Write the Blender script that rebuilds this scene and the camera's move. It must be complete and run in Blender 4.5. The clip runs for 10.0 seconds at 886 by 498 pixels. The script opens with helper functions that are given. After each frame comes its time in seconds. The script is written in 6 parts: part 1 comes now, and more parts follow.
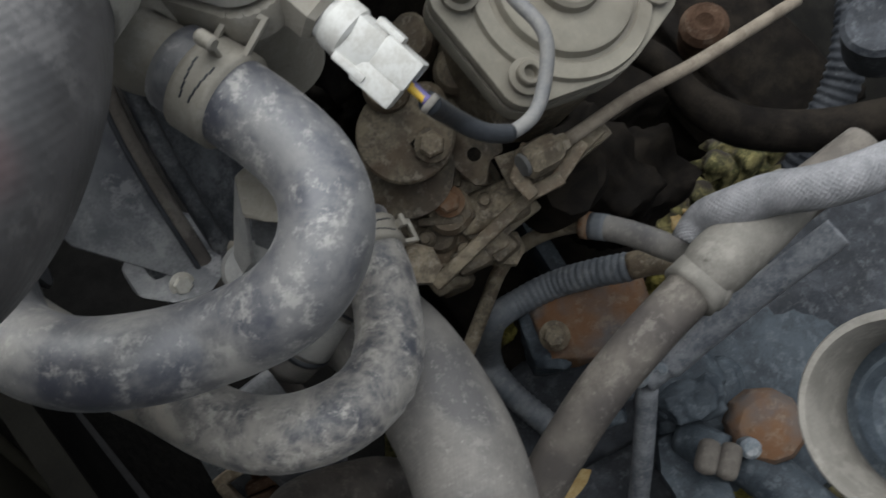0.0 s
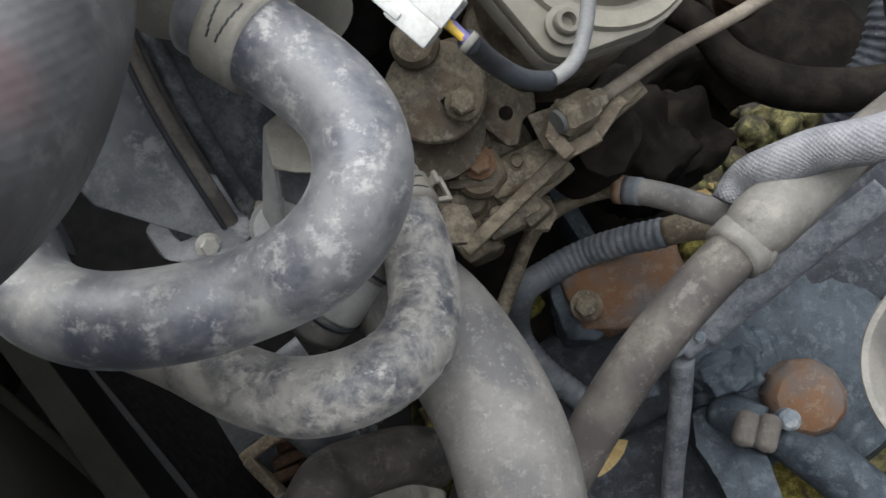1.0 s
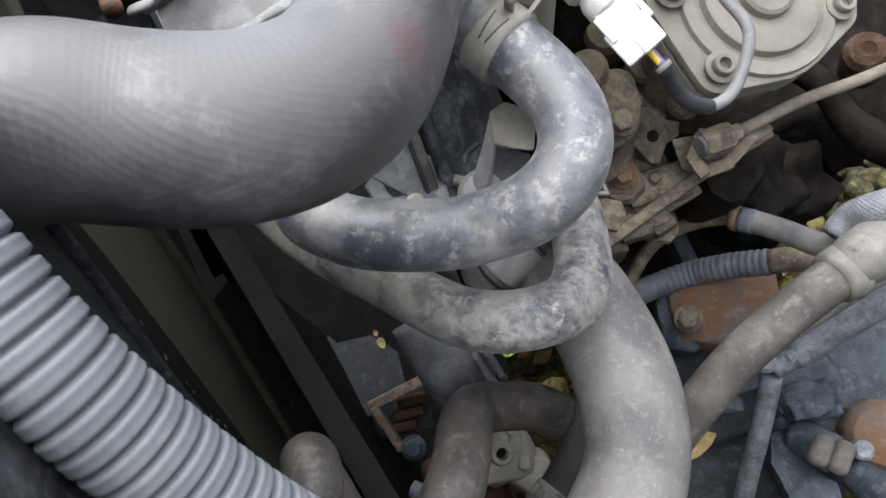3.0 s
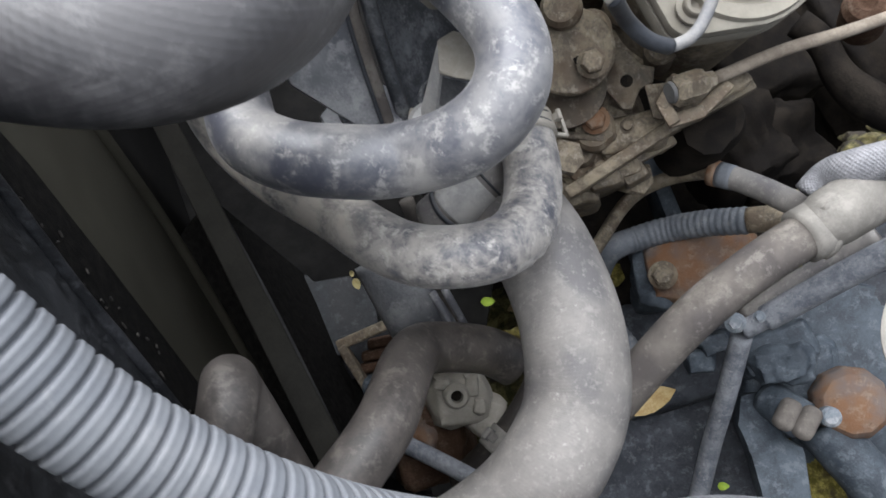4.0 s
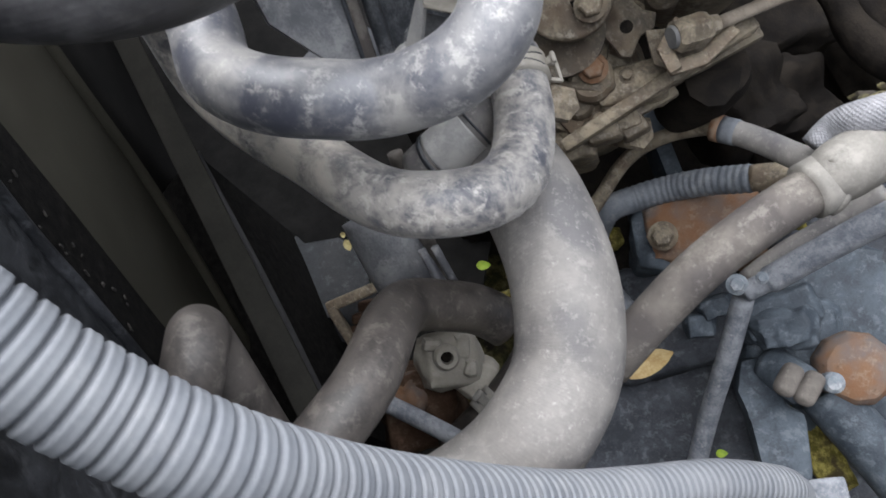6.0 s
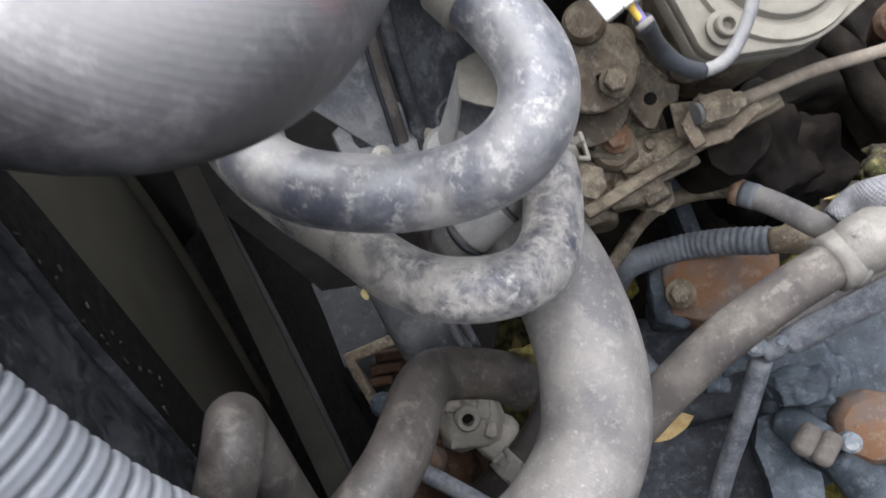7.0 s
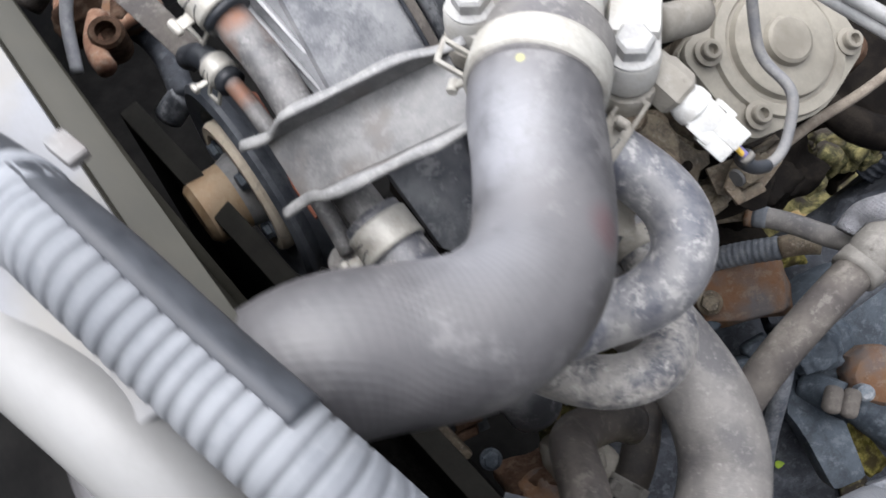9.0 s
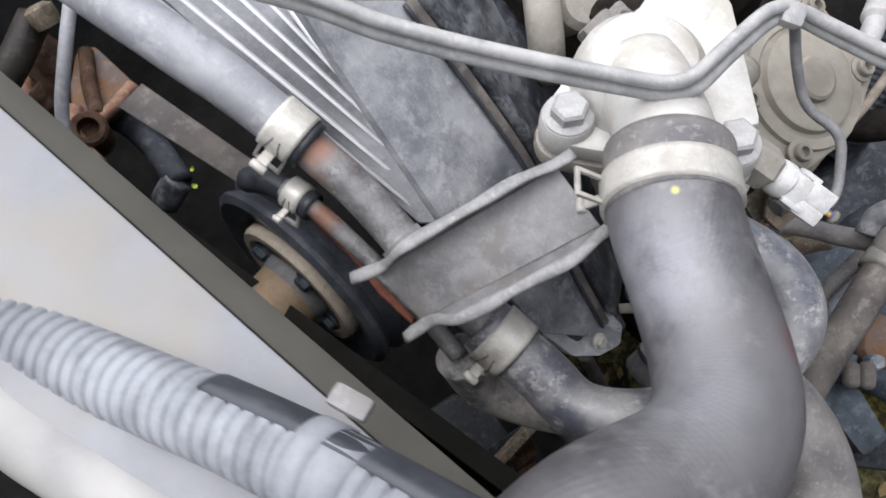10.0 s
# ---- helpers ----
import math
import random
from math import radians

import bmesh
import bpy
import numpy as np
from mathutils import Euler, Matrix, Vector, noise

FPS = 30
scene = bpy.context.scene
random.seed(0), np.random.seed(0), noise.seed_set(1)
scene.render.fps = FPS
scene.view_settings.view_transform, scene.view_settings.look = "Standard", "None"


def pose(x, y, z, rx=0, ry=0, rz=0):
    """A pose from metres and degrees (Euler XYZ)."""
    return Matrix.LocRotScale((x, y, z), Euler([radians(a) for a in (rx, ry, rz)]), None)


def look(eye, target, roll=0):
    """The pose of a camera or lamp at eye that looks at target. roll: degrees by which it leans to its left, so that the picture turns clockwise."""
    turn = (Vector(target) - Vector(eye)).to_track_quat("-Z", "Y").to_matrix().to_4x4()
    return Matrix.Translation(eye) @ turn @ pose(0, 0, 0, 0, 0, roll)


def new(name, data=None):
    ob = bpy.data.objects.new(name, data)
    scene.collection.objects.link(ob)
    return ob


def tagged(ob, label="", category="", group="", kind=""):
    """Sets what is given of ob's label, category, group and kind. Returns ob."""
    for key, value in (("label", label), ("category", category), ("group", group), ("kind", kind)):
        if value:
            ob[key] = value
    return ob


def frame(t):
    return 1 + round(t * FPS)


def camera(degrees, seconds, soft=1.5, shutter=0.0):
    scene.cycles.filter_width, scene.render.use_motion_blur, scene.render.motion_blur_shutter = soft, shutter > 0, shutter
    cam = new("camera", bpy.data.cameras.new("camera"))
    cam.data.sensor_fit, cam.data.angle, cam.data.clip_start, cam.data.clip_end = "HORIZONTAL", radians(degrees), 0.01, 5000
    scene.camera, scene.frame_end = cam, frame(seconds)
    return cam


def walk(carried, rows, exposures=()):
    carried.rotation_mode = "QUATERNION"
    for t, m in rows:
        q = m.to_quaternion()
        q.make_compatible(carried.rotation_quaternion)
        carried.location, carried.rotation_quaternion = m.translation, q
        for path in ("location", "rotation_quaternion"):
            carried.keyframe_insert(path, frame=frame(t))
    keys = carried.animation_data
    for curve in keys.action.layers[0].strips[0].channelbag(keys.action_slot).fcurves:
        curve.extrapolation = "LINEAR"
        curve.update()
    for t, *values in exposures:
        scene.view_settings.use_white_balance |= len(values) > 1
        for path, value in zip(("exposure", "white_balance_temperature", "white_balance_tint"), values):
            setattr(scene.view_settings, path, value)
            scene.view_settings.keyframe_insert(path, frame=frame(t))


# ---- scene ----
cam = camera(60.8, 10.0, soft=1.6, shutter=0.5)
PATH = [
    (0, (0.0130, -0.0010, 0.7160), (-0.0610, 1.1140, -0.9430), -2.80),
    (0.5, (0.0080, -0.0030, 0.7050), (-0.1220, 1.0950, -0.9610), -6.30),
    (1, (0.0060, -0.0030, 0.7020), (-0.1100, 1.0790, -0.9760), -5.30),
    (1.5, (-0.0050, -0.0140, 0.7100), (-0.1890, 1.0740, -0.9570), -6.90),
    (2, (-0.0180, -0.0350, 0.7290), (-0.2680, 1.1020, -0.8970), -5.20),
    (2.2, (-0.0270, -0.0430, 0.7380), (-0.3020, 1.1150, -0.8700), -5.00),
    (3.3, (-0.0220, -0.0680, 0.7430), (-0.3330, 1.0580, -0.8800), -3.60),
    (3.5, (-0.0120, -0.0670, 0.7400), (-0.3460, 1.0220, -0.9030), -4.00),
    (4, (0.0060, -0.0630, 0.7320), (-0.3330, 0.9760, -0.9430), -3.90),
    (4.5, (0.0150, -0.0620, 0.7200), (-0.3240, 0.9450, -0.9740), -3.80),
    (5, (0.0250, -0.0620, 0.7120), (-0.3200, 0.9060, -1.0040), -5.10),
    (5.2, (0.0250, -0.0630, 0.7100), (-0.3120, 0.8980, -1.0110), -4.80),
    (6.5, (0.0020, -0.0540, 0.7190), (-0.3360, 0.9430, -0.9820), -4.00),
    (7, (-0.0030, -0.0450, 0.7300), (-0.3500, 0.9660, -0.9610), -3.80),
    (7.5, (-0.0160, -0.0480, 0.7540), (-0.3630, 0.9950, -0.9180), -4.40),
    (8, (-0.0350, -0.0550, 0.7640), (-0.2470, 0.9480, -0.9530), -2.70),
    (8.5, (-0.0660, -0.0570, 0.7880), (-0.2390, 0.9630, -0.9230), -3.00),
    (9, (-0.1050, -0.0380, 0.8100), (-0.1830, 0.9680, -0.9170), -3.50),
    (9.5, (-0.1510, -0.0040, 0.8280), (-0.1010, 0.9380, -0.9350), -1.50),
    (10, (-0.1840, 0.0130, 0.8440), (-0.0380, 0.9430, -0.9210), -1.00),
]
EXPOSURE = [(0.0, -0.36, 6350, 6), (1.0, 0.25, 6300, 7), (2.0, 0.55, 6200, 9), (3.5, 0.65, 6200, 10), (5.0, 0.88, 6200, 10), (6.5, 0.85, 6200, 11), (7.5, 0.9, 6250, 12), (8.5, 0.89, 6250, 12), (9.0, 0.46, 6230, 12), (9.5, 0.06, 6200, 13), (10.0, 0.0, 6200, 13)]
walk(cam, [(t, look(eye, target, roll)) for t, eye, target, roll in PATH], EXPOSURE)

# ---- daylight: an overcast sky over the open engine bay ----
world = bpy.data.worlds.new("sky")
scene.world = world
world.use_nodes = True
_n = world.node_tree.nodes
_sky = _n.new("ShaderNodeTexSky")
_sky.sky_type, _sky.sun_disc = "NISHITA", False
_sky.sun_elevation, _sky.sun_rotation = radians(72), radians(-72)
_sky.air_density, _sky.dust_density, _sky.ozone_density = 1.2, 4.0, 1.0
_desat = _n.new("ShaderNodeHueSaturation")
_desat.inputs["Saturation"].default_value = 0.3
world.node_tree.links.new(_sky.outputs[0], _desat.inputs["Color"])
world.node_tree.links.new(_desat.outputs[0], _n["Background"].inputs[0])
_n["Background"].inputs[1].default_value = 0.15
_sun = bpy.data.lights.new("sun", "SUN")
_sun.energy, _sun.angle, _sun.color = 5.0, radians(100), (1.0, 0.985, 0.97)
new("sun", _sun).matrix_world = look((-0.58, 0.34, 2.4), (0, 0.15, 0.5))


# ---- materials ----
def material(name, base, dust, amount=0.5, size=60.0, rough=0.7, metal=0.0, bump=0.3, sharp=0.12, fine=900.0,
             speck=None, speck_size=500.0, weave=0.0, weave_depth=0.15, warp=0.0, scuff=None, scuff_size=120.0, scuff_cover=0.6, marks=(), weave_turns=(38, -38), coat=0.0, sheen_spec=0.5, third=None, third_amount=0.5, per_object=0.0, sheen=0.0):
    """Two colours mixed by a coarse and a fine noise, with specks, a third stain colour and fine relief. Sizes are per metre."""
    m = bpy.data.materials.new(name)
    m.use_nodes = True
    nt = m.node_tree
    nodes, link = nt.nodes, nt.links.new
    bsdf = nodes["Principled BSDF"]
    co = nodes.new("ShaderNodeTexCoord")
    n1 = nodes.new("ShaderNodeTexNoise")
    n1.inputs["Scale"].default_value, n1.inputs["Detail"].default_value, n1.inputs["Roughness"].default_value = size, 10, 0.72
    n1.inputs["Distortion"].default_value = warp
    n2 = nodes.new("ShaderNodeTexNoise")
    n2.inputs["Scale"].default_value, n2.inputs["Detail"].default_value = fine, 3
    link(co.outputs["Object"], n1.inputs["Vector"])
    link(co.outputs["Object"], n2.inputs["Vector"])
    add = nodes.new("ShaderNodeMath")
    add.operation = "MULTIPLY_ADD"
    link(n2.outputs["Fac"], add.inputs[0])
    add.inputs[1].default_value = 0.22
    link(n1.outputs["Fac"], add.inputs[2])
    ramp = nodes.new("ShaderNodeMapRange")
    edge = 0.61 + (0.5 - amount) * 0.42
    ramp.inputs["From Min"].default_value, ramp.inputs["From Max"].default_value = edge - sharp, edge + sharp
    ramp.interpolation_type = "SMOOTHSTEP"
    link(add.outputs[0], ramp.inputs["Value"])
    mix = nodes.new("ShaderNodeMix")
    mix.data_type = "RGBA"
    link(ramp.outputs[0], mix.inputs["Factor"])
    mix.inputs["A"].default_value, mix.inputs["B"].default_value = (*base, 1), (*dust, 1)
    colour = mix.outputs["Result"]
    if third:
        n3 = nodes.new("ShaderNodeTexNoise")
        n3.inputs["Scale"].default_value, n3.inputs["Detail"].default_value = size * 0.55, 5
        shift = nodes.new("ShaderNodeMapping")
        shift.inputs["Location"].default_value = (3.1, 1.7, 5.3)
        link(co.outputs["Object"], shift.inputs["Vector"])
        link(shift.outputs[0], n3.inputs["Vector"])
        r3 = nodes.new("ShaderNodeMapRange")
        e3 = 0.5 + (0.5 - third_amount) * 0.4
        r3.inputs["From Min"].default_value, r3.inputs["From Max"].default_value = e3 - 0.06, e3 + 0.08
        link(n3.outputs["Fac"], r3.inputs["Value"])
        m3 = nodes.new("ShaderNodeMix")
        m3.data_type = "RGBA"
        link(r3.outputs[0], m3.inputs["Factor"])
        link(colour, m3.inputs["A"])
        m3.inputs["B"].default_value = (*third, 1)
        colour = m3.outputs["Result"]
    if speck:
        v = nodes.new("ShaderNodeTexNoise")
        v.inputs["Scale"].default_value, v.inputs["Detail"].default_value, v.inputs["Roughness"].default_value = speck_size * 0.3, 6, 0.72
        link(co.outputs["Object"], v.inputs["Vector"])
        rs = nodes.new("ShaderNodeMapRange")
        rs.inputs["From Min"].default_value, rs.inputs["From Max"].default_value = 0.60, 0.76
        link(v.outputs["Fac"], rs.inputs["Value"])
        ms = nodes.new("ShaderNodeMix")
        ms.data_type = "RGBA"
        link(rs.outputs[0], ms.inputs["Factor"])
        link(colour, ms.inputs["A"])
        ms.inputs["B"].default_value = (*speck, 1)
        colour = ms.outputs["Result"]
    if scuff:
        # ragged flakes and wiped streaks
        ns = nodes.new("ShaderNodeTexNoise")
        ns.inputs["Scale"].default_value, ns.inputs["Detail"].default_value, ns.inputs["Roughness"].default_value, ns.inputs["Distortion"].default_value = scuff_size, 10, 0.74, 0.1
        sm = nodes.new("ShaderNodeMapping")
        sm.inputs["Location"].default_value = (7.7, 2.9, 1.3)
        link(co.outputs["Object"], sm.inputs["Vector"])
        link(sm.outputs[0], ns.inputs["Vector"])
        rf = nodes.new("ShaderNodeMapRange")
        rf.inputs["From Min"].default_value, rf.inputs["From Max"].default_value, rf.inputs["To Max"].default_value = 0.53, 0.61, scuff_cover
        link(ns.outputs["Fac"], rf.inputs["Value"])
        mf = nodes.new("ShaderNodeMix")
        mf.data_type = "RGBA"
        link(rf.outputs[0], mf.inputs["Factor"])
        link(colour, mf.inputs["A"])
        mf.inputs["B"].default_value = (*scuff, 1)
        colour = mf.outputs["Result"]
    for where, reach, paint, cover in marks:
        # a patch round one spot, broken up by the grain: rust, stain, dust, also painted brightness
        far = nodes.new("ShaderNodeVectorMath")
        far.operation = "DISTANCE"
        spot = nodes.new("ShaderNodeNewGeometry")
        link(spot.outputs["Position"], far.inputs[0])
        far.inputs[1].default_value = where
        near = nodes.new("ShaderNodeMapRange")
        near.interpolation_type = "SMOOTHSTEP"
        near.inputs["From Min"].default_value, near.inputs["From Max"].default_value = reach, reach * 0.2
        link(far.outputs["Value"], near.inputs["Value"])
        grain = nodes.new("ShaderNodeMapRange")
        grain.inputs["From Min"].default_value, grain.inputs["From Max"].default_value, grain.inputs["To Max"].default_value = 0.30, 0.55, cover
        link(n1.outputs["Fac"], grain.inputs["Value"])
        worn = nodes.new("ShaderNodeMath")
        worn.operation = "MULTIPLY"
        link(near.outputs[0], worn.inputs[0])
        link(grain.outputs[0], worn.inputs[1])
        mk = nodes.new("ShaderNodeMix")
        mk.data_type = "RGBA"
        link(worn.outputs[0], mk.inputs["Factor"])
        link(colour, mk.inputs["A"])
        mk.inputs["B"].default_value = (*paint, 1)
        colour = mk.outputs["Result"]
    if per_object:
        info = nodes.new("ShaderNodeObjectInfo")
        hsv = nodes.new("ShaderNodeHueSaturation")
        mr = nodes.new("ShaderNodeMapRange")
        mr.inputs["To Min"].default_value, mr.inputs["To Max"].default_value = 1 - per_object, 1 + per_object
        link(info.outputs["Random"], mr.inputs["Value"])
        link(mr.outputs[0], hsv.inputs["Value"])
        link(colour, hsv.inputs["Color"])
        colour = hsv.outputs[0]
    link(colour, bsdf.inputs["Base Color"])
    rr = nodes.new("ShaderNodeMapRange")
    rr.inputs["To Min"].default_value, rr.inputs["To Max"].default_value = rough, min(1.0, rough + 0.3)
    link(ramp.outputs[0], rr.inputs["Value"])
    link(rr.outputs[0], bsdf.inputs["Roughness"])
    if metal:
        mm = nodes.new("ShaderNodeMapRange")
        mm.inputs["To Min"].default_value, mm.inputs["To Max"].default_value = metal, metal * 0.2
        link(ramp.outputs[0], mm.inputs["Value"])
        link(mm.outputs[0], bsdf.inputs["Metallic"])
    bsdf.inputs["Specular IOR Level"].default_value = sheen_spec
    bsdf.inputs["Sheen Weight"].default_value, bsdf.inputs["Sheen Roughness"].default_value = sheen, 0.35
    bsdf.inputs["Coat Weight"].default_value, bsdf.inputs["Coat Roughness"].default_value = coat, 0.45
    bsdf.inputs["Coat IOR"].default_value = 1.7
    height = add.outputs[0]
    if weave:
        uv = nodes.new("ShaderNodeUVMap")
        total = None
        for angle in weave_turns:
            mp = nodes.new("ShaderNodeMapping")
            mp.inputs["Rotation"].default_value = (0, 0, radians(angle))
            link(uv.outputs[0], mp.inputs["Vector"])
            w = nodes.new("ShaderNodeTexWave")
            w.inputs["Scale"].default_value, w.inputs["Distortion"].default_value, w.inputs["Detail"].default_value = weave, 1.0, 2.0
            link(mp.outputs[0], w.inputs["Vector"])
            if total is None:
                total = w.outputs["Fac"]
            else:
                s = nodes.new("ShaderNodeMath")
                s.operation = "ADD"
                link(total, s.inputs[0])
                link(w.outputs["Fac"], s.inputs[1])
                total = s.outputs[0]
        s = nodes.new("ShaderNodeMath")
        s.operation = "MULTIPLY_ADD"
        link(total, s.inputs[0])
        s.inputs[1].default_value = weave_depth
        link(height, s.inputs[2])
        height = s.outputs[0]
    if bump:
        b = nodes.new("ShaderNodeBump")
        b.inputs["Strength"].default_value, b.inputs["Distance"].default_value = bump, 0.0012
        link(height, b.inputs["Height"])
        link(b.outputs[0], bsdf.inputs["Normal"])
        link(b.outputs[0], bsdf.inputs["Coat Normal"])
    return m


# first two marks: blue-grey dust with the upper-left highlight painted in; then red and yellow marks
RUBBER_TOP = material("woven_rubber", (0.046, 0.044, 0.047), (0.085, 0.081, 0.084), 0.46, 28, 0.42, bump=0.26, sharp=0.16, fine=420, weave=150, weave_depth=0.1, weave_turns=(4, 60), sheen_spec=0.9, coat=0.22, scuff=(0.17, 0.164, 0.164), scuff_size=45, scuff_cover=0.45, marks=(((-0.1010, 0.1080, 0.6250), 0.034, (0.235, 0.240, 0.262), 0.75), ((-0.1060, 0.0680, 0.6350), 0.028, (0.17, 0.174, 0.19), 0.5), ((-0.0665, 0.0765, 0.6255), 0.011, (0.10, 0.035, 0.038), 0.5), ((-0.0911, 0.1282, 0.6412), 0.0022, (0.55, 0.52, 0.10), 0.9)))
# pale dust tone that also carries the hose's sheen as painted colour
DUST_SHEEN = (0.40, 0.385, 0.36)
# the marks mix real dust with sheen painted along the bend
RUBBER_U = material("dusty_heater_rubber", (0.064, 0.068, 0.087), (0.190, 0.188, 0.192), 0.46, 44, 0.36, bump=0.25, sharp=0.13, fine=300, warp=0.25, sheen_spec=0.7, coat=0.20, sheen=0.15, scuff=(0.40, 0.388, 0.37), scuff_size=110, scuff_cover=0.68, speck=(0.42, 0.41, 0.395), speck_size=700, marks=(((-0.1060, 0.0880, 0.5450), 0.020, DUST_SHEEN, 0.5), ((-0.0760, 0.0930, 0.5480), 0.022, DUST_SHEEN, 0.75), ((-0.0480, 0.0830, 0.5400), 0.014, DUST_SHEEN, 0.8)))
# beige dust on the left limb, painted paler to stand in for missing light
RUBBER_U_LOW = material("mottled_heater_rubber", (0.060, 0.063, 0.078), (0.30, 0.283, 0.262), 0.52, 58, 0.40, bump=0.35, sharp=0.13, fine=300, warp=0.25, sheen_spec=0.5, coat=0.08, sheen=0.15, scuff=(0.42, 0.40, 0.37), scuff_size=120, scuff_cover=0.8, speck=(0.44, 0.425, 0.40), speck_size=700, marks=(((-0.1150, 0.1000, 0.4950), 0.052, (0.50, 0.465, 0.41), 0.97), ((-0.0850, 0.0830, 0.4890), 0.026, (0.48, 0.445, 0.39), 0.85), ((-0.0420, 0.0900, 0.5050), 0.014, DUST_SHEEN, 0.8)))
RUBBER_BIG = material("grey_dusty_rubber", (0.128, 0.121, 0.116), (0.208, 0.197, 0.185), 0.55, 55, 0.44, bump=0.3, sharp=0.22, fine=500, warp=0.3, scuff=(0.262, 0.250, 0.234), scuff_size=240, scuff_cover=0.5, speck=(0.38, 0.365, 0.345), speck_size=1000, weave=230, weave_depth=0.07, weave_turns=(4, 70), third=(0.100, 0.096, 0.098), third_amount=0.33)
RUBBER_FEED = material("pale_feed_rubber", (0.20, 0.205, 0.225), (0.34, 0.345, 0.36), 0.55, 40, 0.34, bump=0.12, sharp=0.22, warp=0.5, scuff=(0.42, 0.42, 0.43), scuff_size=80, sheen_spec=0.8)
RUBBER_OLD = material("old_brown_rubber", (0.040, 0.036, 0.034), (0.097, 0.085, 0.077), 0.5, 55, 0.36, bump=0.25, sharp=0.15, warp=0.15, scuff=(0.185, 0.167, 0.148), scuff_size=130, scuff_cover=0.5)
# both marks paint the brighter light on the upper stretch into the colour
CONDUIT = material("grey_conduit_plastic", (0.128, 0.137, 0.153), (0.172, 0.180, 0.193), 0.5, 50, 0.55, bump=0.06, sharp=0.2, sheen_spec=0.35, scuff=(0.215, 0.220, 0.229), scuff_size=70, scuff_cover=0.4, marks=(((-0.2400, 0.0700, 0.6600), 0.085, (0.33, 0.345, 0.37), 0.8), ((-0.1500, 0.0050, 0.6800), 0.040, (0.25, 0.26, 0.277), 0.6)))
TAPE = material("black_tape", (0.022, 0.025, 0.031), (0.055, 0.060, 0.070), 0.35, 60, 0.4, bump=0.2, sharp=0.2)
ALUMINIUM = material("dusty_cast_aluminium", (0.504, 0.495, 0.468), (0.414, 0.392, 0.347), 0.4, 50, 0.45, metal=0.15, bump=0.25, sharp=0.15, warp=0.15, third=(0.342, 0.320, 0.275), third_amount=0.25, scuff=(0.576, 0.567, 0.540), scuff_size=80, scuff_cover=0.4)
COVER_BEIGE = material("beige_cast_cover", (0.205, 0.190, 0.158), (0.275, 0.255, 0.212), 0.5, 55, 0.6, bump=0.25, sharp=0.2, fine=700, third=(0.165, 0.150, 0.122), third_amount=0.3)
ALUMINIUM_DIRTY = material("beige_dirty_aluminium", (0.238, 0.220, 0.187), (0.317, 0.295, 0.257), 0.5, 50, 0.55, metal=0.1, bump=0.2, sharp=0.16, warp=0.15, scuff=(0.370, 0.348, 0.312), scuff_size=90, scuff_cover=0.5, speck=(0.150, 0.132, 0.110), speck_size=700)
GREASY = material("brown_greasy_casting", (0.070, 0.055, 0.037), (0.220, 0.184, 0.131), 0.5, 75, 0.6, bump=0.9, sharp=0.13, warp=0.3, fine=700, scuff=(0.285, 0.248, 0.196), scuff_size=190, scuff_cover=0.6, speck=(0.022, 0.017, 0.012), speck_size=1100, per_object=0.3, third=(0.090, 0.064, 0.042), third_amount=0.28)
RUBBER_BLACK = material("greasy_black_rubber", (0.014, 0.012, 0.011), (0.040, 0.034, 0.029), 0.45, 55, 0.5, bump=0.3, sharp=0.15, scuff=(0.075, 0.063, 0.052), scuff_size=120, scuff_cover=0.5, sheen_spec=0.3)
SIDE_PLATE = material("blue_black_side_plate", (0.010, 0.011, 0.013), (0.045, 0.047, 0.053), 0.45, 60, 0.5, bump=0.9, sharp=0.14, warp=0.6, scuff=(0.09, 0.092, 0.098), scuff_size=150, scuff_cover=0.5, sheen_spec=0.3)
# greasy metal with the deep bay's shade put into its near-black colour
GREASY_SHADED = material("shaded_greasy_casting", (0.007, 0.006, 0.0055), (0.022, 0.0185, 0.015), 0.42, 45, 0.8, bump=1.0, sharp=0.15, per_object=0.2, sheen_spec=0.08)
STEEL = material("zinc_steel", (0.60, 0.585, 0.535), (0.46, 0.43, 0.375), 0.45, 90, 0.35, metal=0.25, bump=0.25, sharp=0.15, scuff=(0.68, 0.66, 0.61), scuff_size=120, scuff_cover=0.4)
STEEL_GREY = material("grey_painted_steel", (0.145, 0.145, 0.148), (0.235, 0.233, 0.23), 0.5, 60, 0.42, metal=0.2, bump=0.15, sharp=0.15, warp=0.15, third=(0.16, 0.145, 0.135), third_amount=0.25, scuff=(0.30, 0.298, 0.292), scuff_size=150, scuff_cover=0.35)
# paler copy of STEEL_GREY: scuffed, with the lip's light in the colour
STEEL_LIP_LIT = material("lit_worn_lip", (0.19, 0.19, 0.192), (0.30, 0.298, 0.292), 0.5, 90, 0.45, metal=0.15, bump=0.3, sharp=0.14, warp=0.2, scuff=(0.38, 0.376, 0.368), scuff_size=160, scuff_cover=0.5)
PIPE_STEEL = material("dull_pipe_steel", (0.13, 0.13, 0.133), (0.25, 0.243, 0.238), 0.55, 50, 0.45, metal=0.3, bump=0.2, sharp=0.12, marks=(((-0.2065, 0.2050, 0.5860), 0.011, (0.30, 0.13, 0.07), 0.9), ((-0.2080, 0.1900, 0.5560), 0.010, (0.30, 0.13, 0.07), 0.9)), third=(0.22, 0.12, 0.08), third_amount=0.22, scuff=(0.42, 0.41, 0.40), scuff_size=100)
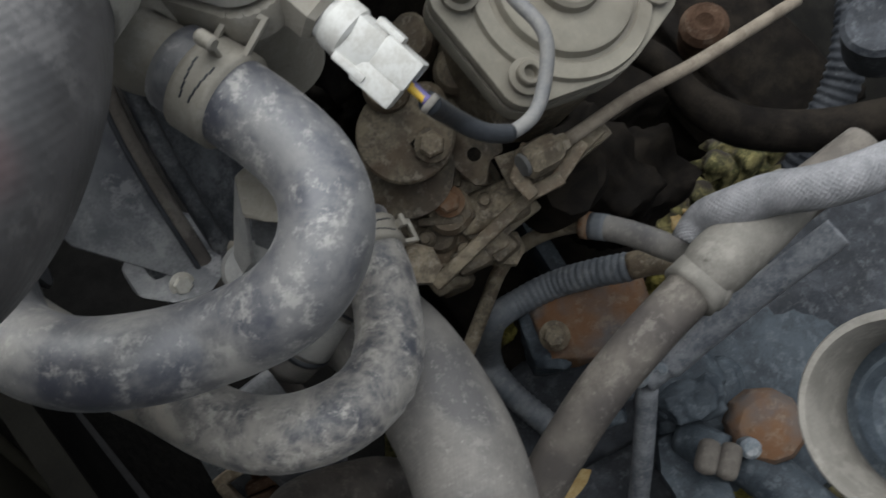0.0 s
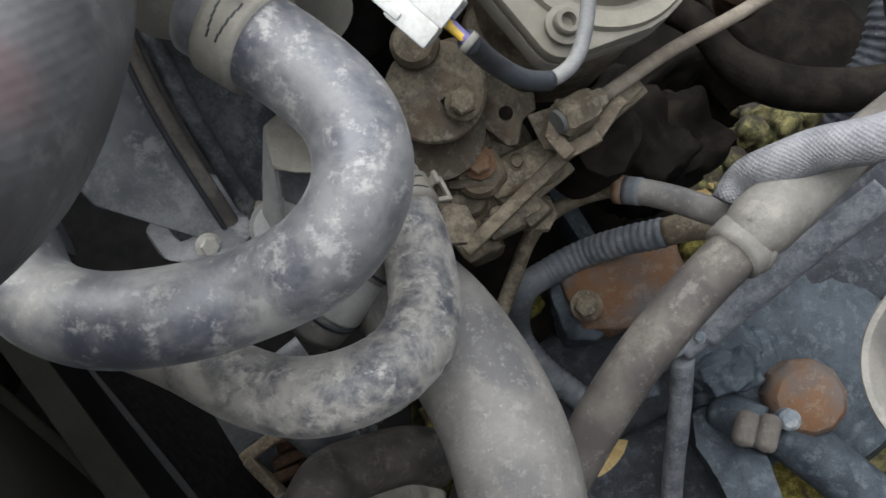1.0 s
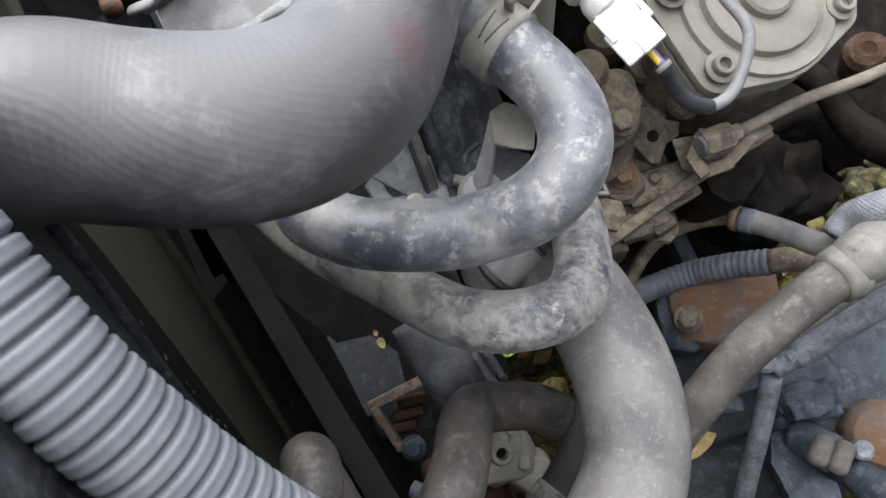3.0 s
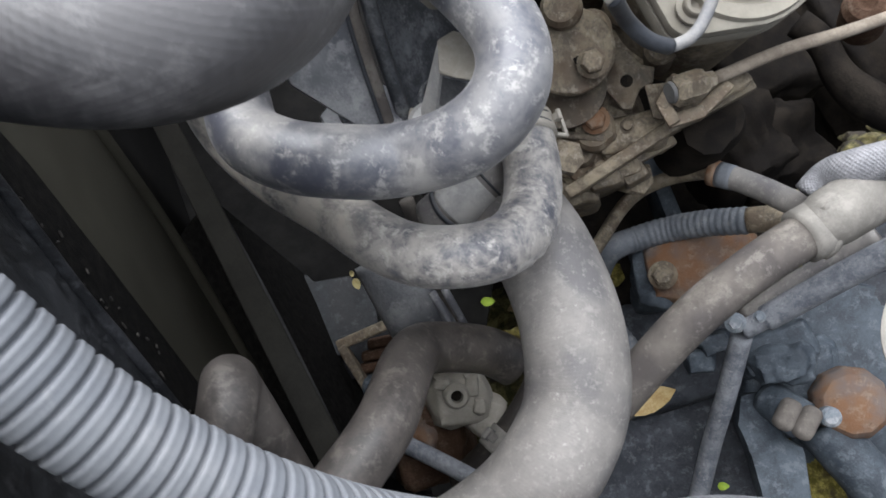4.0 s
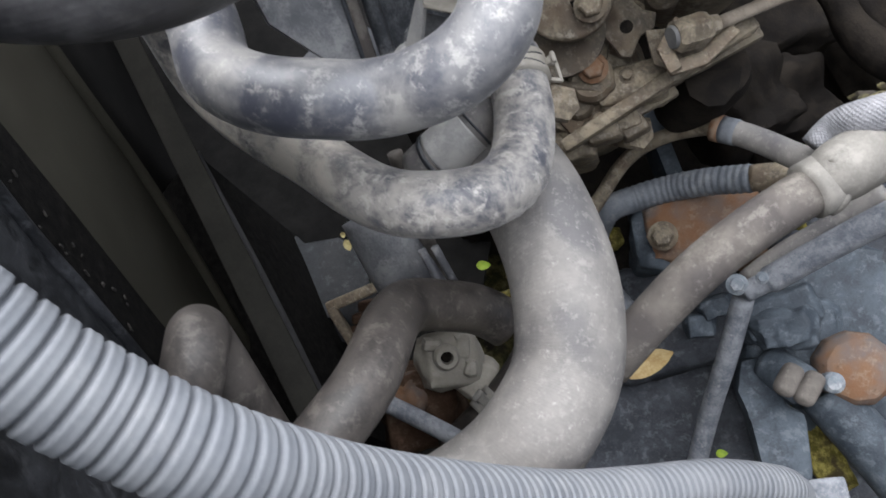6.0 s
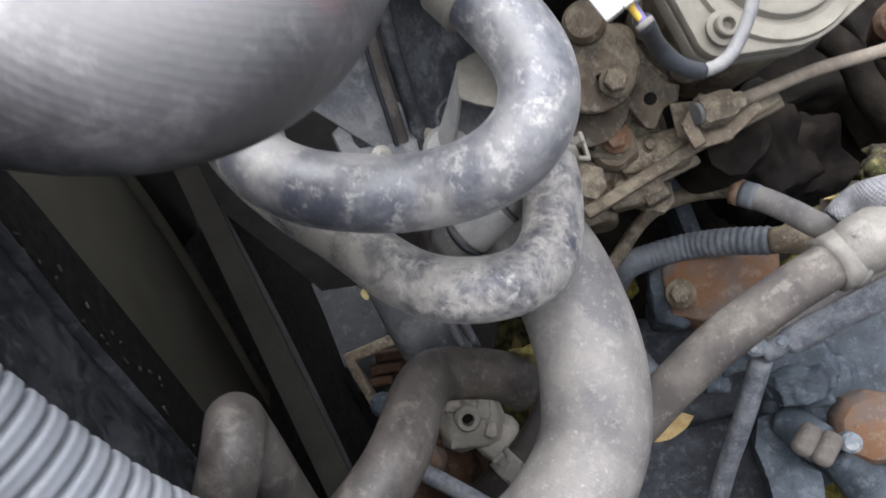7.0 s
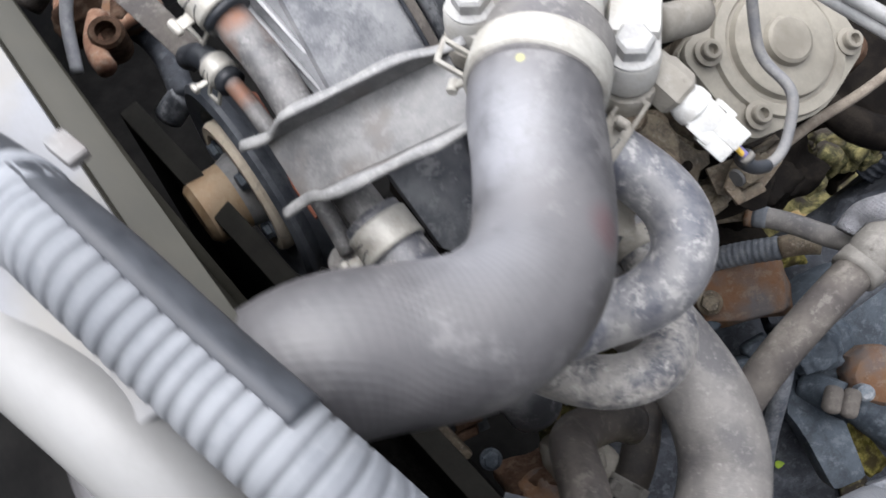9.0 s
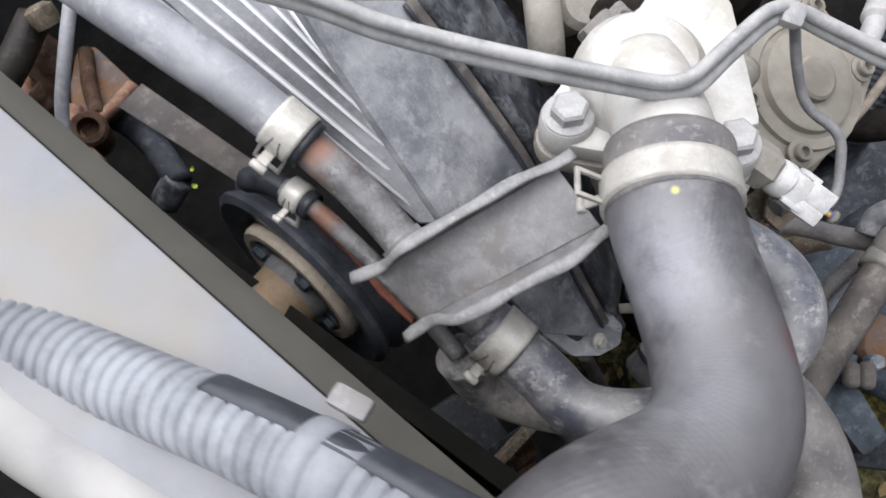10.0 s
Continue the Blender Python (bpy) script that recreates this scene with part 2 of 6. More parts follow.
RUST = material("rusted_iron", (0.16, 0.072, 0.042), (0.27, 0.16, 0.105), 0.5, 70, 0.8, bump=0.8, sharp=0.12, warp=0.2, scuff=(0.30, 0.23, 0.18), scuff_size=130, speck=(0.07, 0.04, 0.03))
RUST_DUSTY = material("dusty_rust", (0.150, 0.078, 0.042), (0.165, 0.105, 0.068), 0.52, 50, 0.85, bump=0.7, sharp=0.14, warp=0.2, third=(0.110, 0.101, 0.100), third_amount=0.4, scuff=(0.215, 0.170, 0.130), scuff_size=120, scuff_cover=0.5, speck=(0.075, 0.045, 0.030), sheen_spec=0.15)
ORANGE = material("orange_rusty_plate", (0.27, 0.085, 0.045), (0.19, 0.08, 0.055), 0.4, 90, 0.7, bump=0.3)
PLASTIC_BLACK = material("dusty_black_plastic", (0.022, 0.025, 0.03), (0.12, 0.125, 0.135), 0.42, 40, 0.38, bump=0.2, sharp=0.12, warp=0.2, scuff=(0.20, 0.205, 0.215), scuff_size=80)
PLASTIC_GREY = material("dusty_grey_cover", (0.17, 0.175, 0.19), (0.33, 0.335, 0.345), 0.55, 30, 0.36, bump=0.1, sharp=0.12, warp=0.15, third=(0.105, 0.11, 0.125), third_amount=0.4, scuff=(0.45, 0.45, 0.455), scuff_size=80, scuff_cover=0.5)
PLASTIC_MID = material("grey_ribbed_plastic", (0.11, 0.115, 0.125), (0.22, 0.225, 0.235), 0.5, 40, 0.45, bump=0.1, sharp=0.14, warp=0.15, scuff=(0.30, 0.30, 0.31), scuff_size=90, scuff_cover=0.4)
PLASTIC_WHITE = material("white_plug_plastic", (0.60, 0.60, 0.585), (0.49, 0.48, 0.455), 0.45, 120, 0.4, bump=0.1, scuff=(0.42, 0.41, 0.385), scuff_size=140, scuff_cover=0.4)
PANEL = material("pale_painted_panel", (0.20, 0.206, 0.222), (0.175, 0.177, 0.184), 0.45, 30, 0.30, bump=0.04, sharp=0.25, third=(0.205, 0.195, 0.175), third_amount=0.4)
PANEL_LIP = material("white_glossy_paint", (0.25, 0.248, 0.243), (0.21, 0.208, 0.203), 0.45, 25, 0.34, bump=0.03, sharp=0.25, third=(0.34, 0.33, 0.31), third_amount=0.3)
SHROUD_OLIVE = material("olive_grey_shroud", (0.036, 0.034, 0.027), (0.052, 0.050, 0.040), 0.5, 25, 0.7, bump=0.08, sharp=0.2, sheen_spec=0.08)
# olive rim darkened in colour for the shade that lies on it
SHROUD_RIM = material("shaded_shroud_rim", (0.013, 0.0126, 0.0113), (0.024, 0.0232, 0.0205), 0.5, 30, 0.8, bump=0.1, sharp=0.2, sheen_spec=0.06)
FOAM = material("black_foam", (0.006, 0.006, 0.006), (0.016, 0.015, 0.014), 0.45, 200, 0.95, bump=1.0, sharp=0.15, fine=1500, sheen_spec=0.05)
LITTER = material("pale_litter", (0.018, 0.016, 0.014), (0.040, 0.036, 0.032), 0.5, 300, 0.9, bump=0.2, per_object=0.6)
SHROUD_WORN = material("worn_shroud_edge", (0.012, 0.012, 0.013), (0.040, 0.040, 0.043), 0.5, 70, 0.6, bump=0.3, sharp=0.12)
# shroud plastic with its shade put into a near-black colour
SHROUD_SHADED = material("shaded_shroud_plastic", (0.006, 0.006, 0.006), (0.015, 0.0145, 0.014), 0.45, 35, 0.9, bump=0.2, sharp=0.2, sheen_spec=0.06)
BLUE_DUST = material("blue_grey_dusty_metal", (0.024, 0.032, 0.043), (0.080, 0.097, 0.116), 0.5, 40, 0.55, bump=0.8, sharp=0.18, warp=0.2, scuff=(0.165, 0.187, 0.210), scuff_size=130, scuff_cover=0.4, per_object=0.15, sheen_spec=0.3)
BLUE_DARK = material("dark_blue_grey_metal", (0.016, 0.019, 0.025), (0.052, 0.057, 0.067), 0.48, 40, 0.6, bump=0.7, sharp=0.12, warp=0.2, scuff=(0.119, 0.126, 0.138), scuff_size=130, scuff_cover=0.45, per_object=0.15, sheen_spec=0.3)
BLUE_PALE = material("pale_blue_grey_steel", (0.112, 0.133, 0.157), (0.205, 0.227, 0.250), 0.5, 45, 0.5, bump=0.4, sharp=0.12, warp=0.2, scuff=(0.357, 0.361, 0.365), scuff_size=120, scuff_cover=0.55, sheen_spec=0.35)
COVER_DARK = material("dark_dusty_cover", (0.014, 0.015, 0.017), (0.042, 0.045, 0.049), 0.45, 35, 0.55, bump=0.3, sharp=0.15, scuff=(0.10, 0.105, 0.112), scuff_size=90, scuff_cover=0.4, sheen_spec=0.25)
CONDUIT_BLUE = material("dusty_blue_conduit", (0.075, 0.085, 0.100), (0.150, 0.160, 0.175), 0.52, 50, 0.55, bump=0.3, sharp=0.14, scuff=(0.21, 0.215, 0.22), scuff_size=110, scuff_cover=0.5)
PULLEY_BLACK = material("worn_black_pulley", (0.045, 0.051, 0.063), (0.12, 0.13, 0.147), 0.45, 40, 0.28, bump=0.1, sharp=0.2, scuff=(0.17, 0.18, 0.195), scuff_size=60, scuff_cover=0.4)
CLAMP_DUSTY = material("dusty_zinc_clamp", (0.42, 0.408, 0.37), (0.33, 0.312, 0.275), 0.45, 90, 0.42, metal=0.15, bump=0.3, sharp=0.15, scuff=(0.52, 0.505, 0.465), scuff_size=120, scuff_cover=0.4, third=(0.22, 0.205, 0.18), third_amount=0.25)
BLUE_SPECK = material("speckled_blue_steel", (0.090, 0.100, 0.120), (0.215, 0.225, 0.245), 0.5, 90, 0.5, bump=0.6, sharp=0.14, warp=0.2, scuff=(0.26, 0.27, 0.285), scuff_size=160, scuff_cover=0.6, speck=(0.40, 0.40, 0.40), speck_size=700, sheen_spec=0.35)
CREAM_PAINT = material("dirty_cream_paint", (0.50, 0.43, 0.33), (0.62, 0.55, 0.44), 0.5, 60, 0.5, bump=0.15, sharp=0.15, scuff=(0.30, 0.26, 0.21), scuff_size=140, scuff_cover=0.5)
BRONZE = material("dull_bronze", (0.26, 0.17, 0.09), (0.36, 0.27, 0.175), 0.5, 60, 0.45, metal=0.3, bump=0.15, sharp=0.15)
# lit copy of SHROUD_OLIVE: the light on the flange is in the colour
FLANGE_LIT = material("lit_olive_flange", (0.046, 0.044, 0.035), (0.074, 0.070, 0.057), 0.5, 30, 0.6, bump=0.08, sharp=0.2)
STEEL_PALE = material("pale_worn_steel", (0.289, 0.289, 0.285), (0.383, 0.378, 0.365), 0.5, 60, 0.4, metal=0.15, bump=0.2, sharp=0.12, warp=0.2, scuff=(0.459, 0.455, 0.442), scuff_size=120, scuff_cover=0.5)
BRAID = material("grey_braided_sleeve", (0.136, 0.140, 0.152), (0.272, 0.272, 0.288), 0.5, 90, 0.7, bump=0.9, sharp=0.2, weave=210)
BRAID_DARK = material("dull_grey_rubber", (0.075, 0.075, 0.076), (0.12, 0.118, 0.115), 0.5, 90, 0.7, bump=0.3)
BEIGE_PIPE = material("beige_dusty_pipe", (0.080, 0.070, 0.062), (0.150, 0.135, 0.120), 0.58, 45, 0.7, bump=0.3, sharp=0.12, warp=0.2, third=(0.068, 0.060, 0.057), third_amount=0.36, scuff=(0.215, 0.198, 0.178), scuff_size=110, scuff_cover=0.5)
CLIP_GREY = material("dusty_clip_plastic", (0.150, 0.142, 0.128), (0.222, 0.210, 0.191), 0.5, 60, 0.7, bump=0.2, scuff=(0.304, 0.288, 0.264), scuff_size=100, scuff_cover=0.4)
WIRE_GREY = material("grey_wire", (0.155, 0.157, 0.165), (0.235, 0.230, 0.222), 0.5, 90, 0.5, bump=0.1, sharp=0.12)
CABLE_BEIGE = material("dusty_beige_cable", (0.128, 0.104, 0.080), (0.221, 0.189, 0.151), 0.55, 60, 0.7, bump=0.4, sharp=0.12, scuff=(0.264, 0.230, 0.187), scuff_size=130, scuff_cover=0.5)
WIRE_YELLOW = material("yellow_wire", (0.75, 0.48, 0.05), (0.62, 0.42, 0.08), 0.4, 200, 0.45, bump=0.05)
WIRE_BLUE = material("violet_wire", (0.16, 0.14, 0.35), (0.22, 0.2, 0.4), 0.4, 200, 0.45, bump=0.05)
MOSS = material("dry_mossy_ground", (0.035, 0.036, 0.01), (0.24, 0.21, 0.09), 0.45, 60, 0.95, bump=1.0, sharp=0.12, speck=(0.38, 0.34, 0.2), speck_size=160, third=(0.025, 0.02, 0.015), third_amount=0.45)
MOSS_BRIGHT = material("yellow_green_moss", (0.075, 0.066, 0.016), (0.24, 0.208, 0.062), 0.5, 150, 0.95, bump=1.0, sharp=0.12, speck=(0.30, 0.27, 0.12), speck_size=900, third=(0.05, 0.04, 0.02), third_amount=0.35, sheen_spec=0.1)
LEAF_GREEN = material("green_leaf", (0.22, 0.34, 0.02), (0.30, 0.40, 0.04), 0.5, 100, 0.5, bump=0.2)
LEAF_DRY = material("dry_leaf", (0.30, 0.20, 0.075), (0.44, 0.34, 0.17), 0.5, 120, 0.6, bump=0.4)
LEAF_PALE = material("pale_yellow_leaf", (0.42, 0.34, 0.14), (0.55, 0.48, 0.24), 0.5, 300, 0.7, bump=0.3)
BODY_DARK = material("dark_body_paint", (0.03, 0.03, 0.032), (0.06, 0.058, 0.055), 0.4, 20, 0.7, bump=0.2, sheen_spec=0.2)
# rust with the shade deep in the bay painted into a darker brown
RUST_SHADED = material("shaded_rusty_iron", (0.040, 0.023, 0.015), (0.088, 0.055, 0.038), 0.45, 60, 0.85, bump=0.9, sharp=0.14, scuff=(0.125, 0.095, 0.072), scuff_size=110, scuff_cover=0.5, speck=(0.02, 0.014, 0.011), sheen_spec=0.1)
# grey plastic painted pale to draw the light caught on rib edges
RIB_LIT = material("lit_rib_plastic", (0.48, 0.485, 0.50), (0.60, 0.60, 0.61), 0.5, 60, 0.4, bump=0.1)


# ---- mesh tools ----
def link_mesh(name, verts, faces, mat, uvs=None, smooth=True):
    """A mesh object whose origin lies in the middle of its points."""
    vs = np.asarray(verts, dtype=float)
    mid = (vs.min(0) + vs.max(0)) / 2
    me = bpy.data.meshes.new(name)
    me.from_pydata((vs - mid).tolist(), [], faces)
    if uvs is not None:
        layer = me.uv_layers.new(name="UVMap")
        for poly in me.polygons:
            for li, vi in zip(poly.loop_indices, poly.vertices):
                layer.data[li].uv = uvs[vi]
    me.materials.append(mat)
    for poly in me.polygons:
        poly.use_smooth = smooth
    me.update()
    ob = new(name, me)
    ob.location = mid
    return ob


def thing(name, at, label, category, group=""):
    ob = new(name)
    ob.location = at
    ob.empty_display_size = 0.01
    return tagged(ob, label, category, group)


def under(ob, parent, label=""):
    """Makes ob a part of parent, leaving it where it stands."""
    world_of = parent.matrix_basis.copy()
    base = parent
    while base.parent:
        world_of = base.matrix_parent_inverse @ world_of
        base = base.parent
        world_of = base.matrix_basis @ world_of
    ob.parent = parent
    ob.matrix_parent_inverse = world_of.inverted()
    if label:
        ob["label"] = label
    return ob


def spline(points, step=0.003):
    """A smooth line through the points, cut into even short steps."""
    p = np.asarray(points, dtype=float)
    q = np.vstack([2 * p[0] - p[1], p, 2 * p[-1] - p[-2]])
    out = []
    for i in range(1, len(q) - 2):
        a, b, c, d = q[i - 1:i + 3]
        n = max(2, int(np.linalg.norm(c - b) / 0.001))
        for t in np.linspace(0, 1, n, endpoint=False):
            out.append(0.5 * (2 * b + (c - a) * t + (2 * a - 5 * b + 4 * c - d) * t * t + (3 * b - a - 3 * c + d) * t ** 3))
    out.append(q[-2])
    out = np.array(out)
    s = np.concatenate([[0], np.cumsum(np.linalg.norm(np.diff(out, axis=0), axis=1))])
    u = np.linspace(0, s[-1], max(3, int(s[-1] / step)))
    line = np.stack([np.interp(u, s, out[:, k]) for k in range(3)], 1)
    for _ in range(int(min(90, 6e-4 / step ** 2))):
        for pull in (0.5, -0.52):
            line[1:-1] += ((line[:-2] + line[2:]) * 0.5 - line[1:-1]) * pull
    return line, u


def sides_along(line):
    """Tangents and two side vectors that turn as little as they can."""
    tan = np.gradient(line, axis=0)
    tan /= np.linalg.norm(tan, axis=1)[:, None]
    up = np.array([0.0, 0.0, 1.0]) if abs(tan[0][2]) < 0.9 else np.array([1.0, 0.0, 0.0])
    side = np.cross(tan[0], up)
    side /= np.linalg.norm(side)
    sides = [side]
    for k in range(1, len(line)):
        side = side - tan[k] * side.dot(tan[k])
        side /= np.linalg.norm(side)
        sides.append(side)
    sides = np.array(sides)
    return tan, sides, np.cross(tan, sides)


def tube(name, points, radius, mat, sides=28, step=0.003, hollow=0.0, flat=1.0, wobble=0.0):
    """A hose, pipe, cable or rod along a smooth line. radius: metres, or a function of the length run and the whole length."""
    line, run = spline(points, step)
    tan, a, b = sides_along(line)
    rad = radius if callable(radius) else (lambda s, whole: radius)
    n = len(line)
    ang = np.linspace(0, 2 * math.pi, sides, endpoint=False)
    verts, uvs, faces = [], [], []
    for k in range(n):
        r = rad(run[k], run[-1])
        for j, t in enumerate(ang):
            w = 1.0
            if wobble:
                w += wobble * noise.noise(Vector(line[k] * 40 + a[k] * math.cos(t) * 0.6 + b[k] * math.sin(t) * 0.6))
            verts.append(line[k] + (a[k] * math.cos(t) + b[k] * math.sin(t) * flat) * r * w)
            uvs.append((run[k], abs(t - math.pi) * r))
    for k in range(n - 1):
        for j in range(sides):
            i0, i1 = k * sides + j, k * sides + (j + 1) % sides
            faces.append((i0, i1, i1 + sides, i0 + sides))
    for end, k in ((0, 0), (1, n - 1)):
        r = rad(run[k], run[-1])
        ring = [k * sides + j for j in range(sides)]
        if hollow:
            base = len(verts)
            inward = tan[k] * (0.02 if end == 0 else -0.02)
            for off in (0, 1):
                for t in ang:
                    verts.append(line[k] + (a[k] * math.cos(t) + b[k] * math.sin(t)) * r * hollow + inward * off)
                    uvs.append((0, 0))
            for j in range(sides):
                jj = (j + 1) % sides
                f1 = (ring[j], base + j, base + jj, ring[jj])
                f2 = (base + j, base + sides + j, base + sides + jj, base + jj)
                faces += [f1, f2] if end == 0 else [f1[::-1], f2[::-1]]
            tail = [base + sides + j for j in range(sides)]
            faces.append(tuple(tail) if end else tuple(reversed(tail)))
        else:
            faces.append(tuple(ring) if end else tuple(reversed(ring)))
    ob = link_mesh(name, verts, faces, mat, uvs)
    return ob


def axes_of(normal, along=(0, 0, 1)):
    z = Vector(normal).normalized()
    x = Vector(along) - z * Vector(along).dot(z)
    if x.length < 1e-4:
        x = Vector((1, 0, 0)) - z * z.x
    x.normalize()
    return Matrix((x, z.cross(x), z)).transposed()


def from_bm(name, bm, mat, at, turn=None, smooth=True, auto=0.6):
    """Turns a bmesh into an object at a place; faces that meet sharply stay sharp."""
    bmesh.ops.recalc_face_normals(bm, faces=bm.faces)
    for e in bm.edges:
        e.smooth = not (len(e.link_faces) == 2 and e.calc_face_angle(0) > auto)
    for f in bm.faces:
        f.smooth = smooth
    me = bpy.data.meshes.new(name)
    bm.to_mesh(me)
    bm.free()
    me.materials.append(mat)
    ob = new(name, me)
    m = turn.to_4x4() if turn is not None else Matrix.Identity(4)
    ob.matrix_basis = Matrix.Translation(at) @ m
    return ob


def block(name, at, size, mat, normal=(0, 0, 1), along=(1, 0, 0), bevel=0.002, taper=1.0, lumpy=0.0):
    """A box with rounded edges, its third axis along normal and its first along along."""
    bm = bmesh.new()
    bmesh.ops.create_cube(bm, size=1)
    for v in bm.verts:
        k = taper if v.co.z > 0 else 1.0
        v.co = Vector((v.co.x * size[0] * k, v.co.y * size[1] * k, v.co.z * size[2]))
    if bevel:
        bmesh.ops.bevel(bm, geom=bm.edges[:], offset=min(bevel, min(size) * 0.45), segments=2, profile=0.6, affect="EDGES")
    if lumpy:
        bmesh.ops.subdivide_edges(bm, edges=bm.edges[:], cuts=3, use_grid_fill=True)
        for v in bm.verts:
            v.co += v.co.normalized() * lumpy * (noise.noise(v.co * 50 + Vector(at) * 9) + 0.4 * noise.noise(v.co * 140 + Vector(at) * 5))
    return from_bm(name, bm, mat, at, axes_of(normal, along), auto=1.2 if lumpy else 0.6)


def turned(name, at, axis, profile, mat, sides=32, along=(0, 0, 1), squash=1.0):
    """A turned body: profile rows of (radius, height along the axis)."""
    bm = bmesh.new()
    rings = []
    for r, h in profile:
        if r <= 1e-6:
            rings.append([bm.verts.new((0, 0, h))])
        else:
            rings.append([bm.verts.new((r * math.cos(2 * math.pi * j / sides), r * squash * math.sin(2 * math.pi * j / sides), h)) for j in range(sides)])
    for p, q in zip(rings, rings[1:]):
        for j in range(sides):
            jj = (j + 1) % sides
            if len(p) == 1 and len(q) == 1:
                break
            if len(p) == 1:
                bm.faces.new((p[0], q[j], q[jj]))
            elif len(q) == 1:
                bm.faces.new((p[j], p[jj], q[0]))
            else:
                bm.faces.new((p[j], p[jj], q[jj], q[j]))
    for ring in (rings[0], rings[-1]):
        if len(ring) > 1:
            bm.faces.new(ring)
    return from_bm(name, bm, mat, at, axes_of(axis, along), auto=0.5)


def slab(name, outline, normal, thick, mat, bevel=0.0012):
    """A flat plate with the given corners in space, its thickness going against normal, its rim bevelled."""
    pts = [Vector(p) for p in outline]
    mid = sum(pts, Vector()) / len(pts)
    nrm = Vector(normal).normalized()
    turn = axes_of(nrm, pts[1] - pts[0])
    inv = turn.transposed()
    bm = bmesh.new()
    flat = [inv @ (p - mid) for p in pts]
    top = [bm.verts.new((p.x, p.y, p.z)) for p in flat]
    low = [bm.verts.new((p.x, p.y, p.z - thick)) for p in flat]
    n = len(pts)
    bm.faces.new(top)
    bm.faces.new(low[::-1])
    for i in range(n):
        bm.faces.new((top[i], low[i], low[(i + 1) % n], top[(i + 1) % n]))
    bmesh.ops.recalc_face_normals(bm, faces=bm.faces)
    if bevel:
        bmesh.ops.bevel(bm, geom=bm.edges[:], offset=min(bevel, thick * 0.45), segments=2, profile=0.6, affect="EDGES")
    return from_bm(name, bm, mat, mid, turn)


def rounded_outline(centre, normal, along, knobs, steps=10):
    """Corners of a flat outline that wraps the given discs (x, y, radius), laid on a plane in space."""
    turn = axes_of(normal, along)
    pts = []
    for x, y, r in knobs:
        for k in range(steps * 3):
            t = 2 * math.pi * k / (steps * 3)
            pts.append((x + r * math.cos(t), y + r * math.sin(t)))
    pts = sorted(set(pts))

    def half(seq):
        out = []
        for p in seq:
            while len(out) > 1 and (out[-1][0] - out[-2][0]) * (p[1] - out[-2][1]) - (out[-1][1] - out[-2][1]) * (p[0] - out[-2][0]) <= 0:
                out.pop()
            out.append(p)
        return out
    hull = half(pts)[:-1] + half(pts[::-1])[:-1]
    return [Vector(centre) + turn @ Vector((x, y, 0)) for x, y in hull]


def bolt(at, axis, size, mat, name="bolt", label="hexagon bolt with a washer", parent=None, socket=False):
    """A bolt head of that width: a washer disc and a hexagon, or a round head with a socket."""
    a = Vector(axis).normalized()
    head = thing(name, at, label, "bolt") if parent is None else None
    w = turned("washer", at, a, [(0, -size * 0.1), (size * 0.72, -size * 0.1), (size * 0.74, size * 0.08), (size * 0.62, size * 0.14), (0, size * 0.14)], mat, 24)
    if socket:
        h = turned("bolt_head", at, a, [(0, 0), (size * 0.5, 0), (size * 0.5, size * 0.42), (size * 0.45, size * 0.5), (size * 0.28, size * 0.5), (size * 0.26, size * 0.15), (0, size * 0.15)], mat, 24)
    else:
        h = turned("bolt_head", at, a, [(0, size * 0.1), (size * 0.56, size * 0.1), (size * 0.56, size * 0.48), (size * 0.46, size * 0.56), (0, size * 0.56)], mat, 6)
    under(w, head or parent)
    under(h, head or parent)
    return head


def spring_clamp(points, run_at, radius, width, mat, label, tang_dir=(0, 0, 1), tang=0.011, group="spring hose clamps"):
    """A sprung steel band round a hose, with two pinched tangs."""
    line, run = spline(points, 0.001)
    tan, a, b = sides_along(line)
    k = int(np.argmin(abs(run - run_at)))
    c, t = Vector(line[k]), Vector(tan[k])
    top = thing("hose_clamp", c, label, "hose clamp", group)
    band = tube("band", [c - t * width / 2, c, c + t * width / 2], radius + 0.0011, mat, 36, 0.0015)
    under(band, top)
    d = Vector(tang_dir)
    d = (d - t * d.dot(t)).normalized()
    s = t.cross(d)
    # one tang is a square loop, the other a paddle
    for side, loop in ((-1, True), (1, False)):
        lean = (d + s * side * 0.75).normalized()
        flat = t.cross(lean)
        root = c + d * radius * 0.98 + s * side * 0.0025
        if loop:
            w, h = width * 0.42, tang
            ring = [root + t * w, root + t * w + lean * h, root - t * w + lean * h, root - t * w]
            for p, q in zip(ring, ring[1:]):
                under(block("tang_bar", (p + q) / 2, ((q - p).length + 0.0016, 0.0017, 0.0017), mat, flat, q - p, 0.0004), top)
        else:
            under(block("tang_paddle", root + lean * tang * 0.3, (tang * 0.8, width * 0.34, 0.0014), mat, flat, lean, 0.0005), top)
            under(turned("tang_tip", root + lean * tang * 0.78 - t * width * 0.24, t, [(0, 0), (tang * 0.14, 0), (tang * 0.18, width * 0.06), (tang * 0.18, width * 0.42), (tang * 0.14, width * 0.48), (0, width * 0.48)], mat, 14), top)
    for off in (-0.24, 0.24):
        for k in range(5):
            turn_by = 0.55 + 0.16 * k
            out = d * math.cos(turn_by) + s * math.sin(turn_by)
            under(block("band_slit", c + out * (radius + 0.0011) + t * width * off * (1 - 0.12 * k), (radius * 0.17, 0.0005, 0.0004), TAPE, out, t.cross(out), 0.0001), top)
    return top


